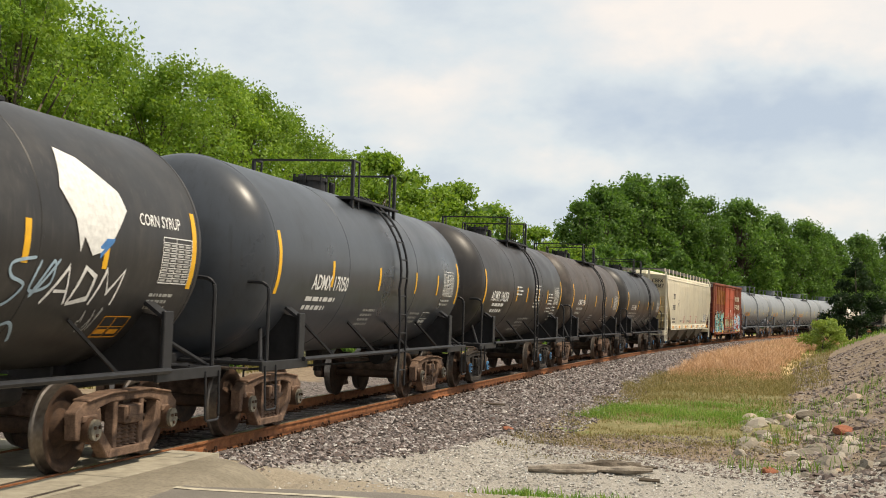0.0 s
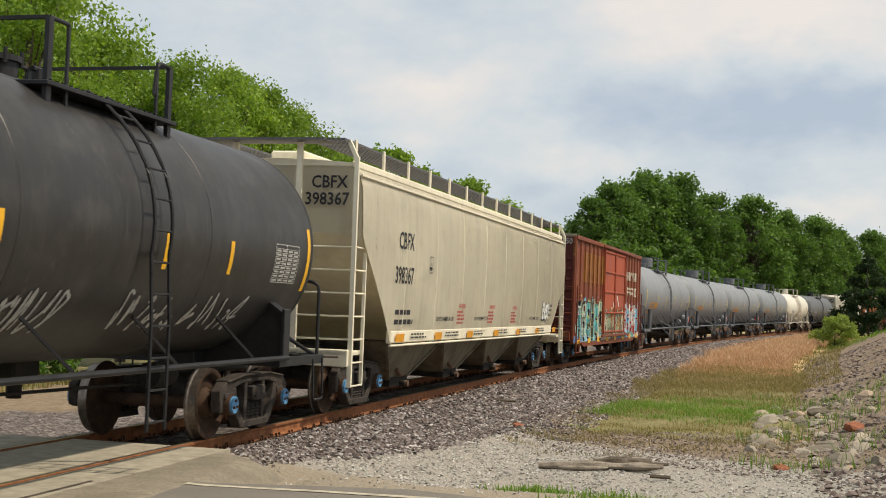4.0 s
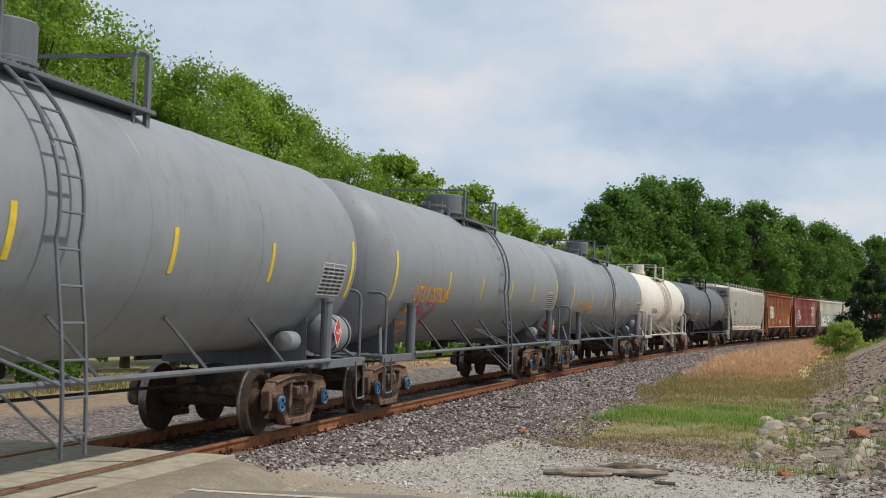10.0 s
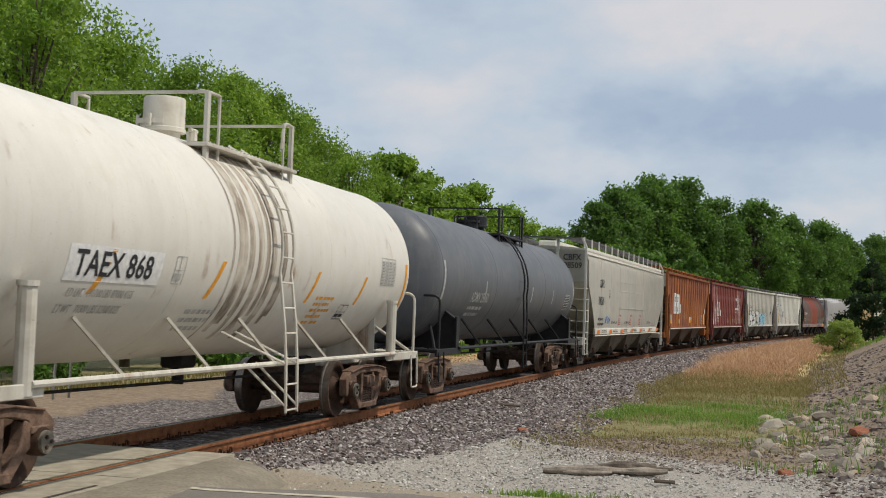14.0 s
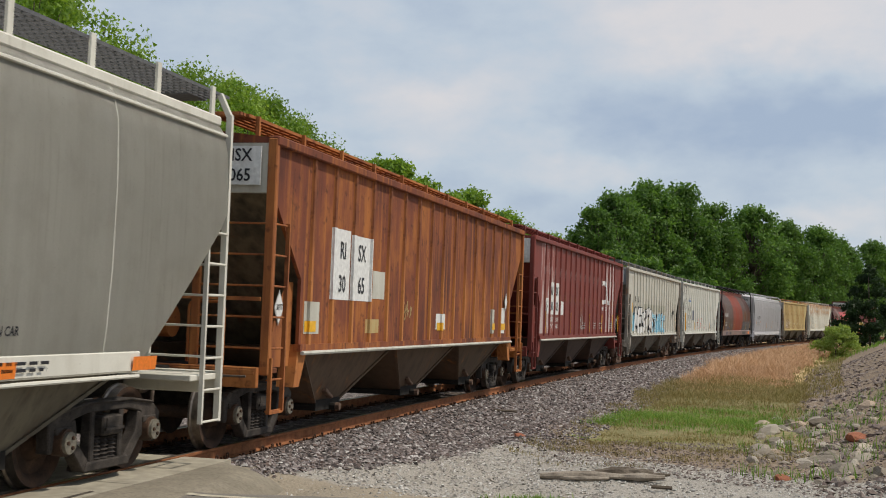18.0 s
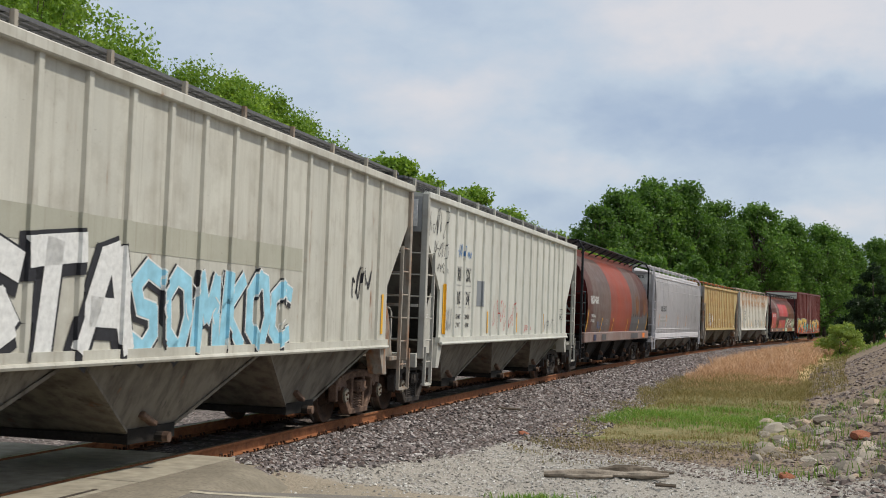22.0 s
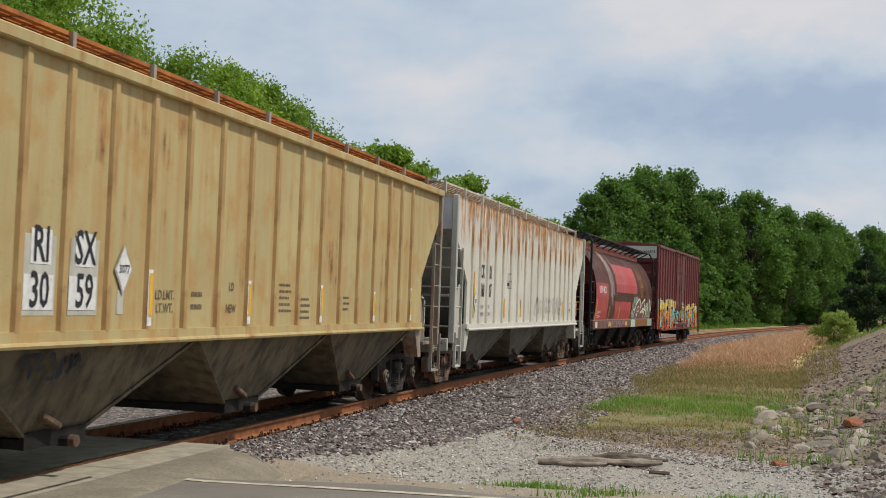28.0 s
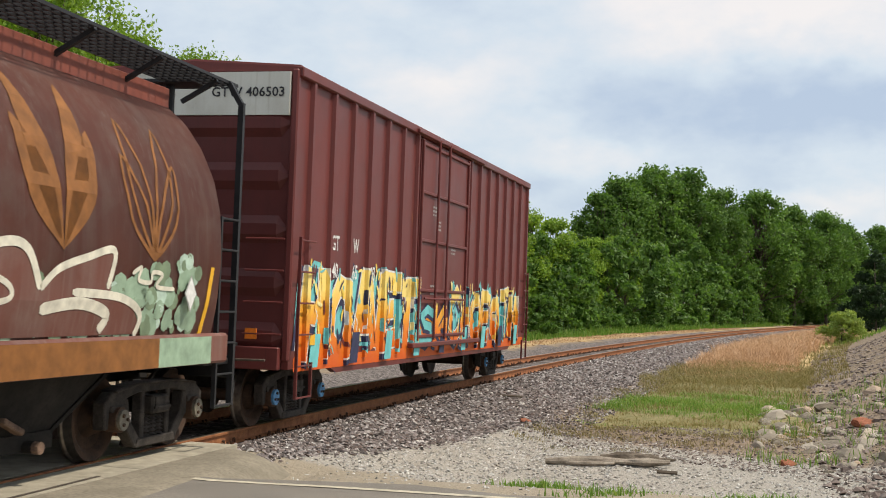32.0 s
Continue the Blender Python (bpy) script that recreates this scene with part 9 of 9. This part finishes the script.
patch(car, "crimson_panel", -3.1, 0.95, 1.36, 2.04, sf, P_BARREL_CRIMSON, "crimson painted panel", 0.004, 6)
for x0, x1, z0, m in ((-4.20, -3.95, 2.2, P_BARREL_GREYED), (-3.94, -3.62, 1.9, P_BLEACHED), (-3.60, -3.30, 2.3, P_BARREL_GREYED), (-2.75, -2.55, 2.9, P_BARREL_GREYED), (1.6, 1.72, 3.5, P_BLEACHED), (-6.1, -6.02, 3.3, P_BLEACHED)):
    patch(car, "bleached_streak", x0, x1, z0, 3.9, sf, m, "pale streak running down from the roof", 0.005, 14, -0.28)
letter(car, "LD LMT 200500", 0.10, -6.95, 1.58, sf, M_WHITE)
letter(car, "LT WT 62500", 0.10, -6.95, 1.42, sf, M_WHITE)
leaf_sprig(car, 4.0, 2.15, sf, T_OCHRE, 1.3)
leaf_sprig(car, 5.72, 2.12, sf, T_OCHRE, 1.15, False)
rng = random.Random(23)
bm = BM()
for i in range(290):
    cx, rr = rng.uniform(1.2, 6.8), rng.uniform(0.03, 0.13)
    cz = rng.uniform(1.40, 2.02 + 0.2 * math.sin((cx - 1.2) * 1.4))
    blob(bm, [(cx + rr * math.cos(a * 0.785) * 1.1, cz + rr * math.sin(a * 0.785)) for a in range(8)], 2 if i % 9 == 0 else i % 3 == 0)
    for v in bm.verts[-8:]:
        v.co.z = 0.0001 * (i % 30)
part("tag_background", on_side(bm, 0, 0, sf, 0.012), [T_SAGE, T_OLIVE, T_MINT], car, "sage green cloud behind a painted tag")["kind"] = "stuff"
bm = BM()
blob(bm, [(1.2 + (q - 3.2) * 1.75, r) for q, r in [(3.70, 1.38), (3.70, 1.76), (3.95, 2.0), (4.29, 2.16), (4.48, 2.10), (4.61, 1.82), (4.76, 1.96), (5.02, 2.08), (5.30, 2.16), (5.30, 1.80), (5.55, 1.68), (5.66, 1.50), (5.64, 1.38)]], 0)
part("tag_letters", on_side(bm, 0, 0, sf, 0.018), P_BARREL_BROWN, car, "brown tag shape")
for pts, wd in (([(3.66, 1.74), (3.95, 2.02), (4.29, 2.18), (4.48, 2.12), (4.61, 1.80)], 0.034), ([(4.61, 1.80), (4.76, 1.98), (5.02, 2.10), (5.30, 2.18), (5.26, 1.82)], 0.030), ([(4.91, 1.78), (5.41, 1.74), (5.66, 1.58), (5.64, 1.36)], 0.032),
                ([(4.63, 1.62), (4.99, 1.68), (5.28, 1.58), (5.23, 1.42)], 0.045), ([(3.42, 1.74), (3.61, 1.74), (3.75, 1.60)], 0.03), ([(4.07, 1.64), (4.08, 1.80), (4.23, 1.88), (4.36, 1.80), (4.34, 1.70), (4.06, 1.64)], 0.022),
                ([(5.52, 1.98), (5.62, 2.04), (5.60, 1.92), (5.74, 1.90), (5.76, 2.0), (5.88, 1.98), (5.82, 1.86), (6.05, 1.84)], 0.018), ([(3.95, 1.52), (4.20, 1.56), (4.05, 1.36)], 0.03)):
    bm = BM()
    stroke(bm, curve_pts([(1.2 + (q - 3.2) * 1.75, r) for q, r in pts], 8), wd * 1.25)
    part("tag_line", on_side(bm, 0, 0, sf, 0.023), T_IVORY, car, "ivory line of a painted tag")
for i in range(5):
    patch(car, "sill_paint", 0.9 + i * 1.25, 2.15 + i * 1.25, 1.03, 1.33, lambda a, b: 1.60, (T_MINT, T_OCHRE, T_OCHRE, T_OCHRE, T_SAGE)[i], lift=0.006)
for x in (-4.6, -0.6):
    patch(car, "reflector", x, x + 0.55, 1.10, 1.26, lambda a, b: 1.60, M_YELLOW, lift=0.006)
scribble(car, -5.0, 1.08, 4.2, 0.22, lambda a, b: 1.60, M_DULL, 235, 11, 0.014)
diamond(car, 6.5, 1.80, 0.2, -1.64, M_DULL, M_WHITE)
patch(car, "painted_panel", -7.4, -7.0, 1.08, 1.28, lambda a, b: 1.60, M_WHITE, lift=0.008)

# 24: maroon box car with a large flame-coloured tag
RIBS24 = [-7.35 + i * 0.86 for i in range(7)] + [1.75 + i * 0.86 for i in range(8)]
car, sf = box_car(161.35, 15.75, 0.72, 4.86, P_GT, "maroon box car with a large orange and turquoise tag", "box cars of the train", 6.4, RIBS24, (-2.05, 1.4), P_GT, P_GT, 5, rib_w=0.13, rib_d=0.06, end_mat=P_GT_END_SHADED)
FLAME = graded_spray("spray_flame", [(0.0, (0.62, 0.10, 0.012)), (0.35, (0.74, 0.20, 0.02)), (0.62, (0.82, 0.42, 0.05)), (0.85, (0.86, 0.66, 0.20))], 0.85, 2.1)
patch(car, "tag_base", -7.55, 6.9, 0.90, 1.50, sf, FLAME, "orange paint along the lower side", 0.005)
big_tag(car, -7.6, 1.02, 5.7, 1.14, sf, [FLAME], T_NAVY, T_CYAN, 241, "hoaet", M_WHITE, "orange to yellow block-shaped tag with navy shadow", fat=0.16, cloud=0.38)
big_tag(car, -1.9, 1.0, 1.9, 0.75, sf, [T_CYAN, FLAME], T_NAVY, None, 243, "sk", None, "turquoise and orange tag across the door", fat=0.12)
big_tag(car, 0.2, 1.02, 6.6, 1.02, sf, [FLAME], T_NAVY, T_CYAN, 242, "choeoth", M_WHITE, "orange to yellow block-shaped tag with navy shadow", fat=0.155, cloud=0.30)
paint_layer(car, -7.5, -1.8, 0.98, 2.25, sf, [T_NAVY, T_CYAN, T_YELLOW, FLAME, T_CREAM, P_GT], 150, 704)
paint_layer(car, 0.2, 6.8, 0.98, 2.1, sf, [T_NAVY, T_CYAN, T_YELLOW, FLAME, T_CREAM, P_GT], 150, 705)
for x, ch in ((-6.36, "GT"), (-5.40, "W")):
    letter(car, ch, 0.22, x, 2.50, sf, M_WHITE, 0.8)
for x, ch in ((-6.36, "40"), (-5.48, "65"), (-4.62, "03")):
    letter(car, ch, 0.22, x, 2.10, sf, M_WHITE, 0.8, lift=0.03)
patch(car, "tag_base", -7.7, 7.7, 0.80, 0.985, lambda x, z: 1.547, FLAME, "orange paint along the sill", 0.004)
for i in range(9):
    x = -7.3 + i * 1.7
    patch(car, "tag_base", x, x + 0.35, 0.84, 1.3, lambda a, b: 1.60, (T_CYAN, T_NAVY, T_CYAN)[i % 3], "", 0.012, skew=0.1)
for x, z in ((-1.2, 3.55), (-0.9, 3.3), (0.2, 2.9), (-1.2, 2.1)):
    small_print(car, x, z, 0.35, 3, 0.07, sf, M_DULL, int(z * 10))
part("end_panel", box(BM(), (-7.93, 0, 4.50), (0.05, 2.9, 0.58)), P_OFFWHITE, car, "pale grey upper end panel")
end_letter(car, "GTW 406503", 0.13, -0.32, 4.46, -7.965, M_BLACK, 1.05)
patch(car, "reflector", -7.3, -7.1, 1.15, 1.3, lambda a, b: 1.6, M_YELLOW, lift=0.02)
part("end_reflector", box(BM(), (-7.99, -1.05, 1.30), (0.02, 0.16, 0.14)), M_ORANGE, car)


# ---- movement ----
def motions():
    for car, mid, half in TRAIN:
        walk(car, [(t, line_pose(mid - run(t), half)) for t in range(33)])
    centre = {car: mid for car, mid, half in TRAIN}
    for w, dx, r, car, x in ROLLING:
        rows, last = [], None
        for i in range(961):
            t = i / 30
            s = centre[car] + x - run(t)
            if -6 < s < 62 or i in (0, 960):
                turn = (run(t) / r) if -6 < s < 62 else last
                if turn is None:
                    turn = run(next(q / 30 for q in range(961) if centre[car] + x - run(q / 30) < 62 or q == 960)) / r
                last = turn
                rows.append((t, pose(dx, 0, 0.457, 0, -math.degrees(turn) % 360, 0)))
        walk(w, rows)


motions()
